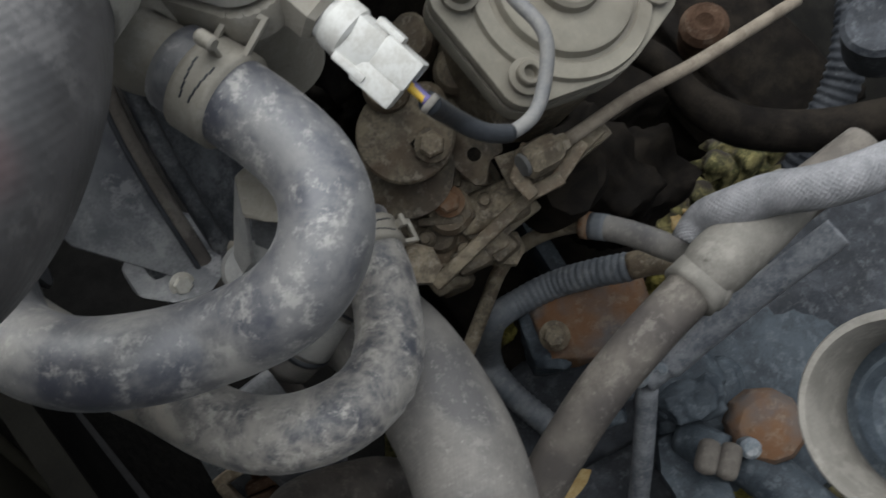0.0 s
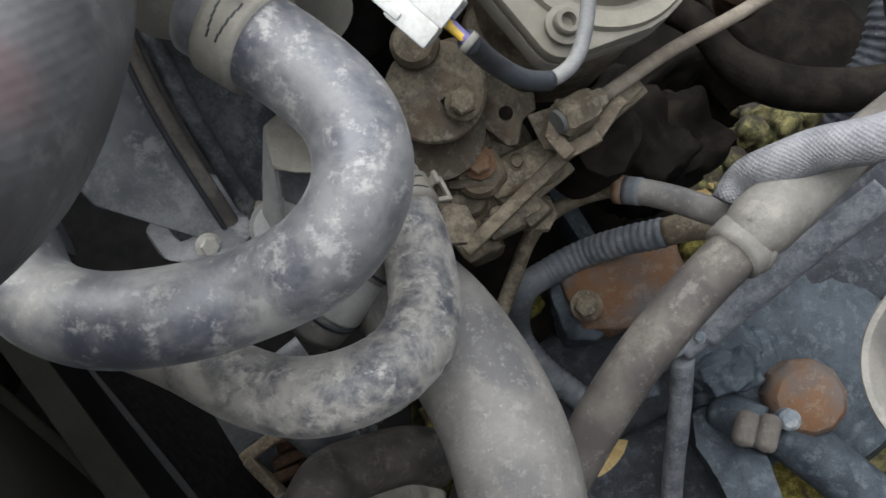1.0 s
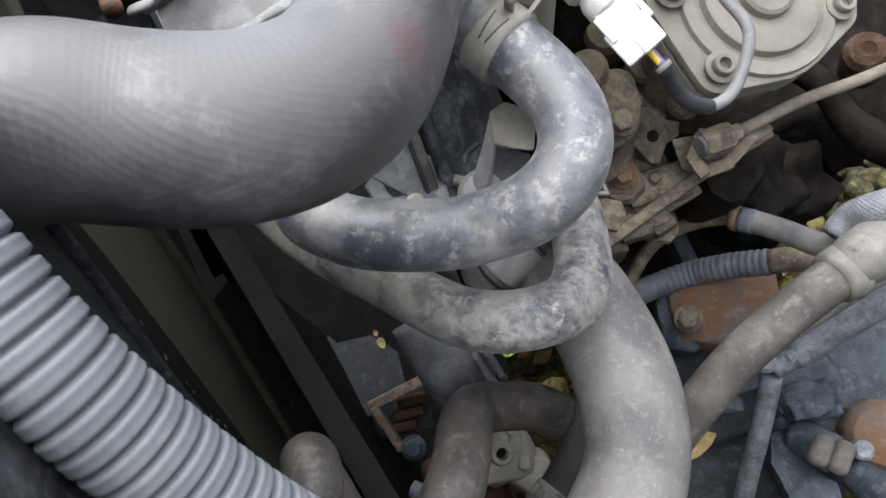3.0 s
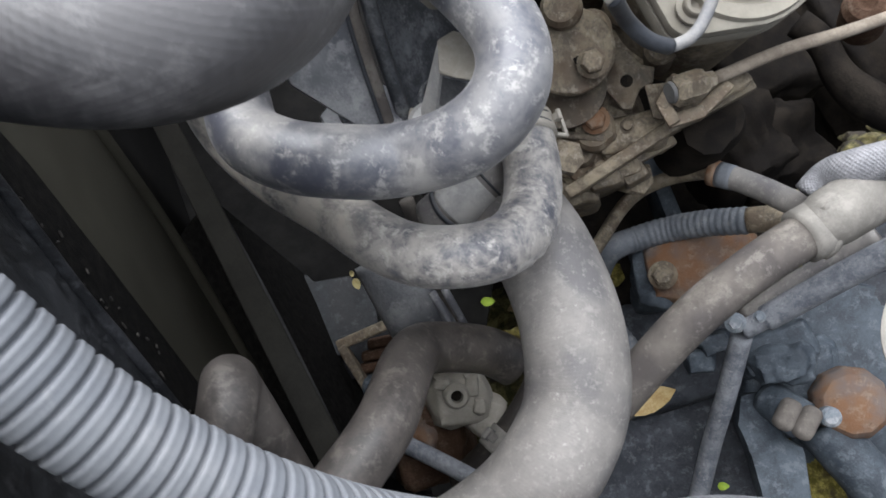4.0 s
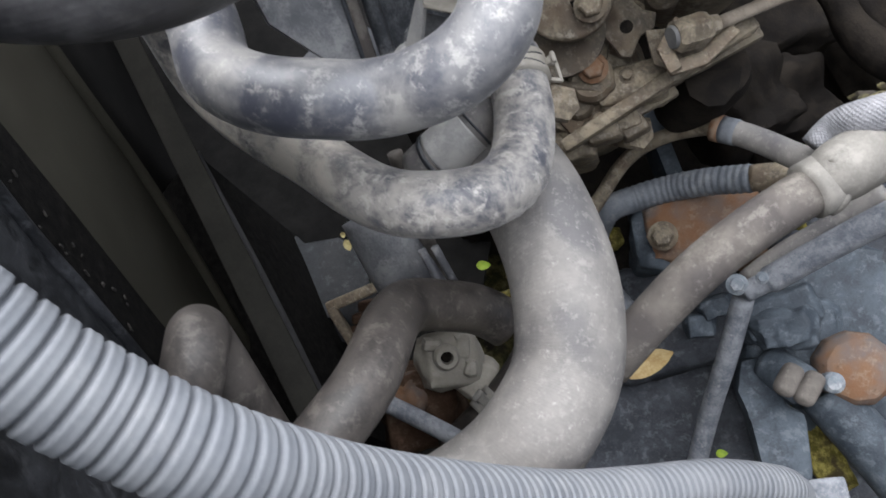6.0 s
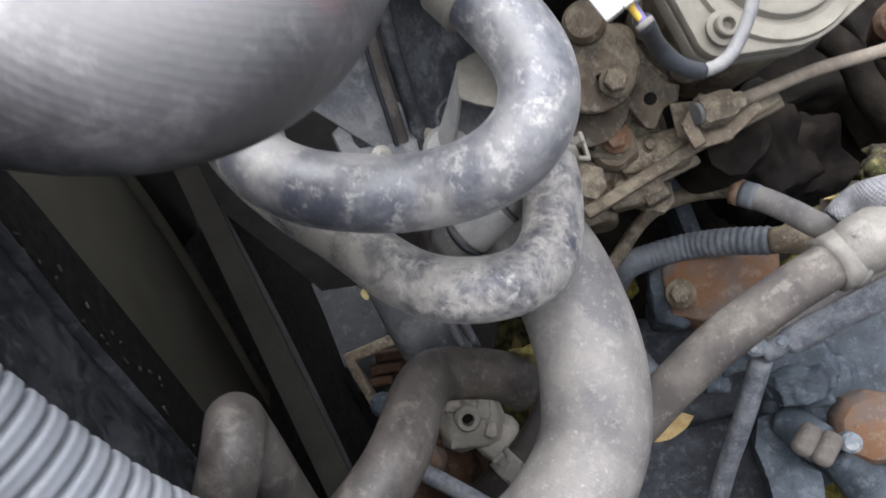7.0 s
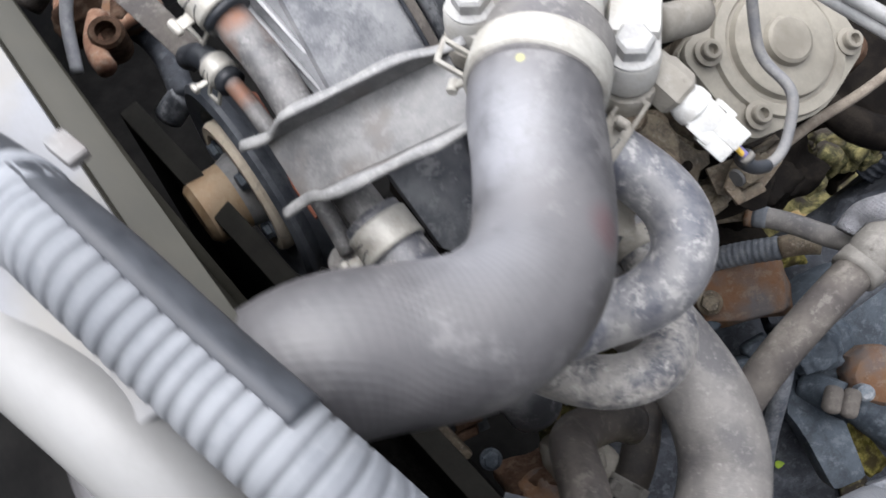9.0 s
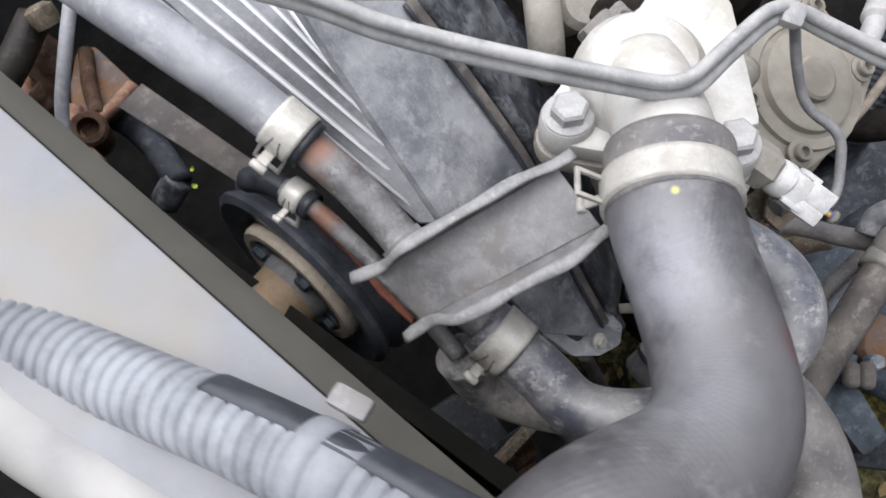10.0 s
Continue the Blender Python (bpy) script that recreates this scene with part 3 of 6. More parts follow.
ACROSS = Vector((0.637, -0.771, 0.0))
AHEAD = Vector((-0.771, -0.637, 0.0))
UP = Vector((0, 0, 1))

# ================= ground and bay =================
def ground_sheet():
    bm = bmesh.new()
    bmesh.ops.create_grid(bm, x_segments=110, y_segments=110, size=0.9)
    for v in bm.verts:
        v.co.z = 0.022 * noise.fractal(v.co * 16, 1.0, 2.0, 4)
    rim = [v for v in bm.verts if v.is_boundary]
    for v in rim:
        v.co.x *= 200
        v.co.y *= 200
    return tagged(from_bm("ground", bm, MOSS, (0, 0.2, 0.0)), "dry mossy soil with litter under the engine", "ground", kind="structure")


ground_sheet()


def litter(count=420):
    """Small dry and green leaf flakes lying on the soil."""
    rng = random.Random(5)
    verts, faces = [], []
    for _ in range(count):
        x, y = rng.uniform(-0.45, 0.5), rng.uniform(-0.1, 0.65)
        z = 0.022 * noise.fractal(Vector((x, y - 0.2, 0)) * 16, 1.0, 2.0, 4) + 0.006
        r, t, tilt = rng.uniform(0.006, 0.016), rng.uniform(0, 6.28), rng.uniform(-0.5, 0.5)
        base = len(verts)
        for k, (u, v) in enumerate(((-1, 0), (-0.3, 0.5), (0.5, 0.35), (1, 0), (0.4, -0.4), (-0.4, -0.5))):
            px, py = r * (u * math.cos(t) - v * math.sin(t)), r * (u * math.sin(t) + v * math.cos(t))
            verts.append((x + px, y + py, z + px * tilt + 0.003 * (k % 2)))
        faces.append(tuple(range(base, base + 6)))
    return verts, faces


_v, _f = litter()
tagged(link_mesh("leaf_litter", _v, _f, LEAF_DRY, smooth=False), "scattered dry leaf flakes on mossy soil", "leaf litter", kind="stuff")


def bay_walls():
    """Inner wings, bulkhead and slam panel that close the bay round the engine."""
    mid = Vector((0.02, 0.30, 0.33))
    for name, off, wide, nrm in (("wall_bulkhead", -AHEAD * 0.62, 1.3, AHEAD), ("wall_wing_far", -ACROSS * 0.62, 1.5, ACROSS),
                                 ("wall_wing_near", ACROSS * 0.62, 1.5, -ACROSS), ("wall_front", AHEAD * 0.62, 1.3, -AHEAD)):
        w = block(name, mid + off, (wide, 0.62 if "front" not in name else 0.5, 0.02), BODY_DARK, nrm, UP.cross(nrm), 0.004)
        tagged(w, "dark painted steel side of the engine bay", "body panel", kind="structure")


bay_walls()


# ================= radiator side =================
EDGE = Vector((-0.2050, 0.0750, 0.6550))


def radiator_side():
    support = thing("radiator_support", EDGE, "pale painted radiator support with a rolled front lip", "radiator support")
    far, near = EDGE - ACROSS * 0.42, EDGE + ACROSS * 0.07
    rim = [(-0.42, 0.066), (-0.10, 0.058), (-0.04, 0.052), (0.02, 0.038), (0.07, 0.024)]
    lip_line = [EDGE + ACROSS * s + AHEAD * f - UP * 0.012 for s, f in rim] + [EDGE + ACROSS * 0.12 + AHEAD * 0.016 - UP * 0.045]
    sheet = slab("top_sheet", [far, near] + [EDGE + ACROSS * s + AHEAD * f for s, f in rim[::-1]], UP, 0.003, PANEL)
    under(sheet, support)
    under(tube("front_lip", lip_line, 0.0125, PANEL_LIP, 24, 0.004), support)
    def on_face(rows, out=0.0):
        return [EDGE + ACROSS * a + UP * b + AHEAD * (0.1087 * b - out) for a, b in rows]

    lean = -AHEAD + UP * 0.1087
    mouth = [(0.075, -0.46), (0.052, -0.40), (0.027, -0.33), (0.000, -0.29), (-0.030, -0.235), (-0.047, -0.17), (-0.070, -0.12), (-0.12, -0.09), (-0.42, -0.08)]
    seal = [(0.030, -0.004), (0.036, -0.06), (0.042, -0.105), (0.057, -0.151), (0.080, -0.212), (0.106, -0.28), (0.150, -0.46)]
    side = [(0.068, -0.004), (0.074, -0.06), (0.095, -0.11), (0.119, -0.177), (0.152, -0.26), (0.20, -0.46)]
    under(slab("shroud_face", on_face([(-0.42, -0.004)] + seal + mouth), lean, 0.004, SHROUD_OLIVE), support, "dull olive upright fan shroud face")
    under(tube("shroud_lip", on_face(mouth[1:], 0.001), 0.0035, SHROUD_OLIVE, 14, 0.006), support, "rolled olive lip round the fan opening")
    under(slab("foam_seal", on_face(seal + side[::-1], 0.002), lean, 0.006, FOAM), support, "black foam seal with trapped litter")
    under(slab("side_plate", on_face(side + [(0.40, -0.46), (0.40, -0.004)], 0.006), lean, 0.008, SIDE_PLATE), support, "wrinkled blue-black side plate of the radiator")
    under(tube("side_plate_edge", on_face(side, 0.0065), 0.0022, SIDE_PLATE, 12, 0.005, wobble=0.25), support)
    rng = random.Random(11)
    for _ in range(46):
        f = rng.random()
        a = np.interp(f, [0, 0.4, 1], [0.080, 0.098, 0.160]) - abs(rng.gauss(0, 0.010))
        b = np.interp(f, [0, 0.4, 1], [-0.09, -0.16, -0.29])
        p = on_face([(a, b)], 0.003)[0]
        under(block("litter_flake", p, (rng.uniform(0.0008, 0.0026), rng.uniform(0.0005, 0.0012), 0.0006), LITTER, lean, Vector((rng.uniform(-1, 1), rng.uniform(-1, 1), rng.uniform(-1, 1))), 0.0002), support)
    under(slab("shroud_back", on_face([(-0.42, -0.06), (0.09, -0.06), (0.12, -0.46), (-0.42, -0.46)], -0.035), lean, 0.004, SHROUD_SHADED), support, "inside of the shroud, its shade painted black")
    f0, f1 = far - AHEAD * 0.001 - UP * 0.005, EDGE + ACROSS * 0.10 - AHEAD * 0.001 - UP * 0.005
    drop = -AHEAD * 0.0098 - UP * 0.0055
    under(slab("shroud_flange", [f0, f1, f1 + drop, f0 + drop], -AHEAD * 0.42 + UP * 0.9, 0.003, FLANGE_LIT), support, "olive flange along the shroud top, painted paler as if lit")
    apron = slab("front_apron", [EDGE - ACROSS * 0.42 + AHEAD * 0.06 - UP * 0.10, EDGE + ACROSS * 0.4 + AHEAD * 0.02 - UP * 0.10, EDGE + ACROSS * 0.4 + AHEAD * 0.5 - UP * 0.16, EDGE - ACROSS * 0.42 + AHEAD * 0.5 - UP * 0.16], UP, 0.01, SHROUD_SHADED)
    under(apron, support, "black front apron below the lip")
    shroud = thing("fan_shroud", (-0.2500, 0.1900, 0.4750), "dark olive plastic fan shroud with a squared rim", "fan shroud")
    corner, tail = Vector((-0.3030, 0.2560, 0.4770)), Vector((-0.0560, 0.0080, 0.4290))
    deep = UP * 0.26
    wide = AHEAD * 0.012 - UP * 0.003
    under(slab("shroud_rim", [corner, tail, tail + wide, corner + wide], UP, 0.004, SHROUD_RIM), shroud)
    under(slab("shroud_skirt", [corner - UP * 0.004, tail - UP * 0.004, tail - deep, corner - deep], -AHEAD, 0.004, SHROUD_SHADED), shroud)
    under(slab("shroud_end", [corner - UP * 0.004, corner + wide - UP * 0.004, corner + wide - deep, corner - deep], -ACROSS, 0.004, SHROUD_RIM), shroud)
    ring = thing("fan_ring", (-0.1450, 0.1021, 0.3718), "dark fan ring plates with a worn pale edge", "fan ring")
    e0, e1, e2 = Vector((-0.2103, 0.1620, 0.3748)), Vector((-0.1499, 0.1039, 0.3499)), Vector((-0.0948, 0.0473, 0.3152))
    # ring plates take the near-black foam colour as painted shade
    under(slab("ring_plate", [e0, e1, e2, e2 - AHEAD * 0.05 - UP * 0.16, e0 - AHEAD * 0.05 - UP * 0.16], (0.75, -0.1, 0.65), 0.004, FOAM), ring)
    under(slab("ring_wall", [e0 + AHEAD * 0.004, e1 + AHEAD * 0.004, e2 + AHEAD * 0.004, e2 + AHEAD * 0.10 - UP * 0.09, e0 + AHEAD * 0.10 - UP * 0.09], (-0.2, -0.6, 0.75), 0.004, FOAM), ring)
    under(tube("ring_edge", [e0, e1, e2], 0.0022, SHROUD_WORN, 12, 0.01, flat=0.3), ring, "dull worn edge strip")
    tray = slab("splash_guard", [(-0.4200, 0.1000, 0.1700), (-0.0200, -0.1800, 0.1700), (0.0200, 0.0600, 0.1700), (-0.0450, 0.1300, 0.1700), (-0.0600, 0.3000, 0.1700), (-0.2000, 0.7200, 0.1700), (-0.6600, 0.7800, 0.1700), (-0.6600, 0.3000, 0.1700)], UP, 0.006, SHROUD_SHADED)
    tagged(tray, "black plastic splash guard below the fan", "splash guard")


radiator_side()

# ================= hoses =================
TOP_HOSE = [(-0.0791, 0.1551, 0.6200), (-0.0848, 0.1314, 0.6192), (-0.0831, 0.1077, 0.6129), (-0.0839, 0.0792, 0.6117), (-0.0915, 0.0591, 0.6154), (-0.1061, 0.0464, 0.6195), (-0.1248, 0.0404, 0.6234), (-0.1443, 0.0330, 0.6286), (-0.1681, 0.0204, 0.6206), (-0.1943, 0.0082, 0.6111)]
tagged(tube("radiator_hose", TOP_HOSE, 0.0225, RUBBER_TOP, 48, 0.003, wobble=0.01), "thick dark grey woven rubber hose bent from housing to radiator", "hose")

U_UPPER = [(-0.0657, 0.1504, 0.5771), (-0.0551, 0.1443, 0.5744), (-0.0418, 0.1362, 0.5706), (-0.0276, 0.1239, 0.5640), (-0.0248, 0.1073, 0.5564), (-0.0359, 0.0952, 0.5460), (-0.0564, 0.0897, 0.5365), (-0.0716, 0.0831, 0.5390), (-0.0933, 0.0830, 0.5360), (-0.1148, 0.0925, 0.5313), (-0.1264, 0.1083, 0.5339), (-0.1384, 0.1220, 0.5388), (-0.1476, 0.1329, 0.5429)]
tagged(tube("heater_hose", U_UPPER, 0.0125, RUBBER_U, 40, 0.0025, wobble=0.02), "dusty black rubber heater hose bent in a tight U", "hose", "heater hoses")

U_LOWER = [(-0.0290, 0.1618, 0.4909), (-0.0186, 0.1385, 0.4878), (-0.0140, 0.1109, 0.4897), (-0.0196, 0.0915, 0.4949), (-0.0365, 0.0791, 0.4992), (-0.0603, 0.0815, 0.4927), (-0.0917, 0.0969, 0.4864), (-0.1230, 0.1092, 0.4866), (-0.1470, 0.1215, 0.4925), (-0.1590, 0.1290, 0.5190)]
tagged(tube("heater_hose", U_LOWER, lambda s, w: 0.0118 + 0.0004 * math.sin(s * 980) * math.exp(-((s - 0.062) / 0.016) ** 2), RUBBER_U_LOW, 40, 0.0025, wobble=0.025), "mottled dust-covered rubber heater hose in a U below another", "hose", "heater hoses")

LOWER_HOSE = [(-0.0306, 0.1430, 0.4518), (-0.0119, 0.1256, 0.4505), (0.0040, 0.1025, 0.4479), (0.0141, 0.0804, 0.4435), (0.0188, 0.0573, 0.4324), (0.0123, 0.0324, 0.4259), (0.0006, 0.0140, 0.4177), (-0.0190, -0.0083, 0.4182), (-0.0428, -0.0315, 0.4207)]
tagged(tube("radiator_hose", LOWER_HOSE, 0.0219, RUBBER_BIG, 48, 0.003, wobble=0.012), "thick pale grey dusty rubber hose sweeping down in a curve", "hose")

BYPASS = [(-0.0125, 0.0953, 0.3834), (-0.0276, 0.0935, 0.3951), (-0.0503, 0.0783, 0.4175), (-0.0539, 0.0626, 0.4334), (-0.0521, 0.0441, 0.4464), (-0.0521, 0.0249, 0.4539), (-0.0585, 0.0033, 0.4552), (-0.0710, -0.0200, 0.4494), (-0.0847, -0.0418, 0.4428)]
tagged(tube("bypass_hose", BYPASS, 0.0119, RUBBER_OLD, 36, 0.0025, wobble=0.02), "thin brownish black rubber hose with a sharp elbow", "hose")

STUB = [(-0.0807, -0.0011, 0.4330), (-0.0891, 0.0064, 0.4604), (-0.0954, 0.0120, 0.4768), (-0.0990, 0.0149, 0.4875), (-0.0976, 0.0136, 0.4971), (-0.0935, 0.0088, 0.5040), (-0.0909, 0.0000, 0.5042), (-0.0941, -0.0119, 0.4883), (-0.1017, -0.0275, 0.4629)]
tagged(tube("overflow_hose", STUB, 0.0097, RUBBER_OLD, 32, 0.0025), "short worn black rubber hose looped over at the top", "hose")

CONDUIT_LINE = [(-0.4038, 0.2034, 0.6315), (-0.3345, 0.1420, 0.6399), (-0.2721, 0.0989, 0.6509), (-0.2211, 0.0638, 0.6670), (-0.1855, 0.0356, 0.6796), (-0.1587, 0.0145, 0.6734), (-0.1305, -0.0065, 0.6645), (-0.1064, -0.0218, 0.6384), (-0.0849, -0.0304, 0.6114), (-0.0644, -0.0346, 0.5896), (-0.0403, -0.0339, 0.5655), (-0.0166, -0.0229, 0.5230), (0.0230, 0.0007, 0.4590), (0.0538, 0.0206, 0.4211), (0.0899, 0.0424, 0.3873), (0.1252, 0.0592, 0.3508), (0.1400, 0.0653, 0.3276)]


def corrugated(s, whole):
    u = (s / 0.0046) % 1.0
    return 0.0107 - 0.0016 * math.exp(-((u - 0.5) / 0.105) ** 2) - 0.0005 * (2 * abs(u - 0.5) - 0.55) ** 2


def conduit():
    top = thing("wiring_conduit", CONDUIT_LINE[5], "grey corrugated wiring conduit with black tape and a clip", "conduit")
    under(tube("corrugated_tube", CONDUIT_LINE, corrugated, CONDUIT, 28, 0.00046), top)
    line, run = spline(CONDUIT_LINE, 0.002)
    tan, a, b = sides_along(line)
    # a strip of black tape along the upper engine side
    i0, i1 = int(np.argmin(np.linalg.norm(line - np.array((-0.2320, 0.0740, 0.6660)), axis=1))), int(np.argmin(np.linalg.norm(line - np.array((-0.1410, 0.0012, 0.6680)), axis=1)))
    verts, faces = [], []
    for k in range(i0, i1 + 1):
        t = Vector(tan[k])
        out = (Vector((0.62, 0.50, 0.60)) - t * t.dot(Vector((0.62, 0.50, 0.60)))).normalized()
        side = t.cross(out)
        for ang in (-0.62, -0.3, 0.0, 0.3, 0.62):
            verts.append(Vector(line[k]) + (out * math.cos(ang) + side * math.sin(ang)) * 0.0114)
        for ang in (0.62, -0.62):
            verts.append(Vector(line[k]) + (out * math.cos(ang) + side * math.sin(ang)) * 0.0085)
    m = 7
    for k in range(i1 - i0):
        for j in range(m):
            jj = (j + 1) % m
            faces.append((k * m + j, k * m + jj, (k + 1) * m + jj, (k + 1) * m + j))
    faces.append(tuple(range(m))[::-1])
    faces.append(tuple((i1 - i0) * m + j for j in range(m)))
    under(link_mesh("tape_strip", verts, faces, TAPE), top, "smooth black tape strip")
    # tape wrap and clip
    for where, wide, mat, nm in (((-0.2000, 0.0500, 0.6740), 0.014, CONDUIT, "tape_wrap"),):
        k = int(np.argmin(np.linalg.norm(line - np.array(where), axis=1)))
        c, t = Vector(line[k]), Vector(tan[k])
        under(tube(nm, [c - t * wide / 2, c, c + t * wide / 2], 0.0113, mat, 28, 0.003), top)
    k = int(np.argmin(np.linalg.norm(line - np.array((-0.2050, 0.0540, 0.6730)), axis=1)))
    c, t = Vector(line[k]), Vector(tan[k])
    out = (Vector((0.62, 0.50, 0.3)) - t * t.dot(Vector((0.62, 0.50, 0.3)))).normalized()
    clip = tube("clip_band", [c - t * 0.0035, c, c + t * 0.0035], 0.0119, CONDUIT, 28, 0.002)
    under(clip, top, "pale plastic clip round the conduit")
    under(block("clip_foot", c + out * 0.017 - UP * 0.002, (0.0105, 0.006, 0.0035), STEEL_GREY, UP, t, 0.0015), top, "pale plastic clip foot")


conduit()
# plug at the conduit's lower end
tagged(block("cable_connector", (0.1671, 0.0795, 0.2970), (0.022, 0.018, 0.014), BLUE_SPECK, (-.3, -.3, .85), (1, .5, -.6), 0.002), "grey plastic connector at the end of a conduit", "connector")

def end_cuff(hose, points, start, stop, radius, mat, label):
    """A smooth end of a hose that shows beside its clamp, a little thicker than the rest."""
    line, run = spline(points, 0.001)
    keep = [k for k in range(len(run)) if start <= run[k] <= stop]
    ring = [Vector(line[k]) for k in keep[::4]] + [Vector(line[keep[-1]])]
    under(tube("end_cuff", ring, radius, mat, 40, 0.002), hose, label)


end_cuff(bpy.data.objects["radiator_hose"], TOP_HOSE, 0.0, 0.024, 0.0231, RUBBER_BIG, "paler dusty grey hose end")
_whole = spline(U_UPPER, 0.001)[1][-1]
end_cuff(bpy.data.objects["heater_hose"], U_UPPER, _whole - 0.020, _whole, 0.0131, RUBBER_U, "dusty hose end")

# ================= clamps =================
spring_clamp(TOP_HOSE, 0.017, 0.0233, 0.0115, CLAMP_DUSTY, "sprung steel clamp round the thick hose", (-0.9, -0.1, -0.1), 0.012)
spring_clamp(U_UPPER, 0.013, 0.0131, 0.011, ALUMINIUM_DIRTY, "sprung steel clamp on a heater hose end", (0.45, 0.1, 0.9), 0.011)
_len = spline(U_UPPER, 0.001)[1][-1]
spring_clamp(U_UPPER, _len - 0.011, 0.0133, 0.014, CLAMP_DUSTY, "sprung steel clamp on a heater hose end", (-0.75, -0.35, -0.6), 0.011)
spring_clamp(U_LOWER, 0.010, 0.0121, 0.010, ALUMINIUM_DIRTY, "dusty sprung clamp on a heater hose end", (0.9, 0.3, 0.2), 0.006)

# ================= coolant pipes and bracket =================
PIPE_A = [U_UPPER[-2], U_UPPER[-1], (-0.1676, 0.1559, 0.5557), (-0.1911, 0.1882, 0.5719), (-0.2097, 0.2086, 0.5823), (-0.2255, 0.2268, 0.5906)]
PIPE_B = [(-0.1596, 0.1281, 0.5213), (-0.1743, 0.1500, 0.5316), (-0.1954, 0.1755, 0.5456), (-0.2123, 0.1939, 0.5562), (-0.2254, 0.2050, 0.5621)]
tagged(tube("coolant_pipe", PIPE_A, 0.0088, PIPE_STEEL, 32, 0.004), "dull grey steel coolant pipe with rust near its ends", "pipe", "coolant pipes")
tagged(tube("coolant_pipe", PIPE_B, 0.0043, PIPE_STEEL, 24, 0.004), "thin steel pipe running below a thicker one", "pipe", "coolant pipes")
FEED = [(-0.2102, 0.2090, 0.5836), (-0.2232, 0.2206, 0.5920), (-0.2389, 0.2338, 0.6022), (-0.2584, 0.2485, 0.6128), (-0.2795, 0.2645, 0.6241), (-0.3039, 0.2837, 0.6367)]
tagged(tube("heater_hose", FEED, lambda s, w: 0.0106 + 0.0008 * min(1, s / 0.05), RUBBER_FEED, 36, 0.003, wobble=0.02), "pale dusty rubber hose pushed over a steel pipe", "hose", "heater hoses")
FEED_LOW = [(-0.2141, 0.1955, 0.5569), (-0.2224, 0.2039, 0.5583), (-0.2327, 0.2137, 0.5547), (-0.2439, 0.2249, 0.5427)]
tagged(tube("vacuum_hose", FEED_LOW, 0.0062, TAPE, 24, 0.003), "short black rubber hose end on a thin pipe", "hose")
for _line, _r in ((FEED, 0.0113), (FEED_LOW, 0.0068)):
    _p, _q = Vector(_line[0]), Vector(_line[1])
    _e = (_q - _p).normalized()
    _ring = tube("hose_end_ring", [_p - _e * 0.001, _p, _p + _e * 0.0025], _r, TAPE, 28, 0.001)
    tagged(_ring, "black cut rubber edge round a steel pipe", "hose end")
spring_clamp(FEED, 0.010, 0.0112, 0.015, STEEL, "bright sprung steel clamp on a pipe joint", (-0.75, -0.35, -0.5), 0.012)
spring_clamp(FEED_LOW, 0.008, 0.0066, 0.009, STEEL, "small sprung steel clamp on a thin hose", (-0.75, -0.35, -0.5), 0.009)
guard = slab("belt_guard", [(-0.3120, 0.2920, 0.5300), (-0.3000, 0.3060, 0.5300), (-0.2380, 0.2390, 0.5300), (-0.2470, 0.2280, 0.5300)], (0.1, -0.5, 0.85), 0.004, BEIGE_PIPE, 0.001)
tagged(guard, "dull beige-grey steel strip behind the hoses", "guard strip")


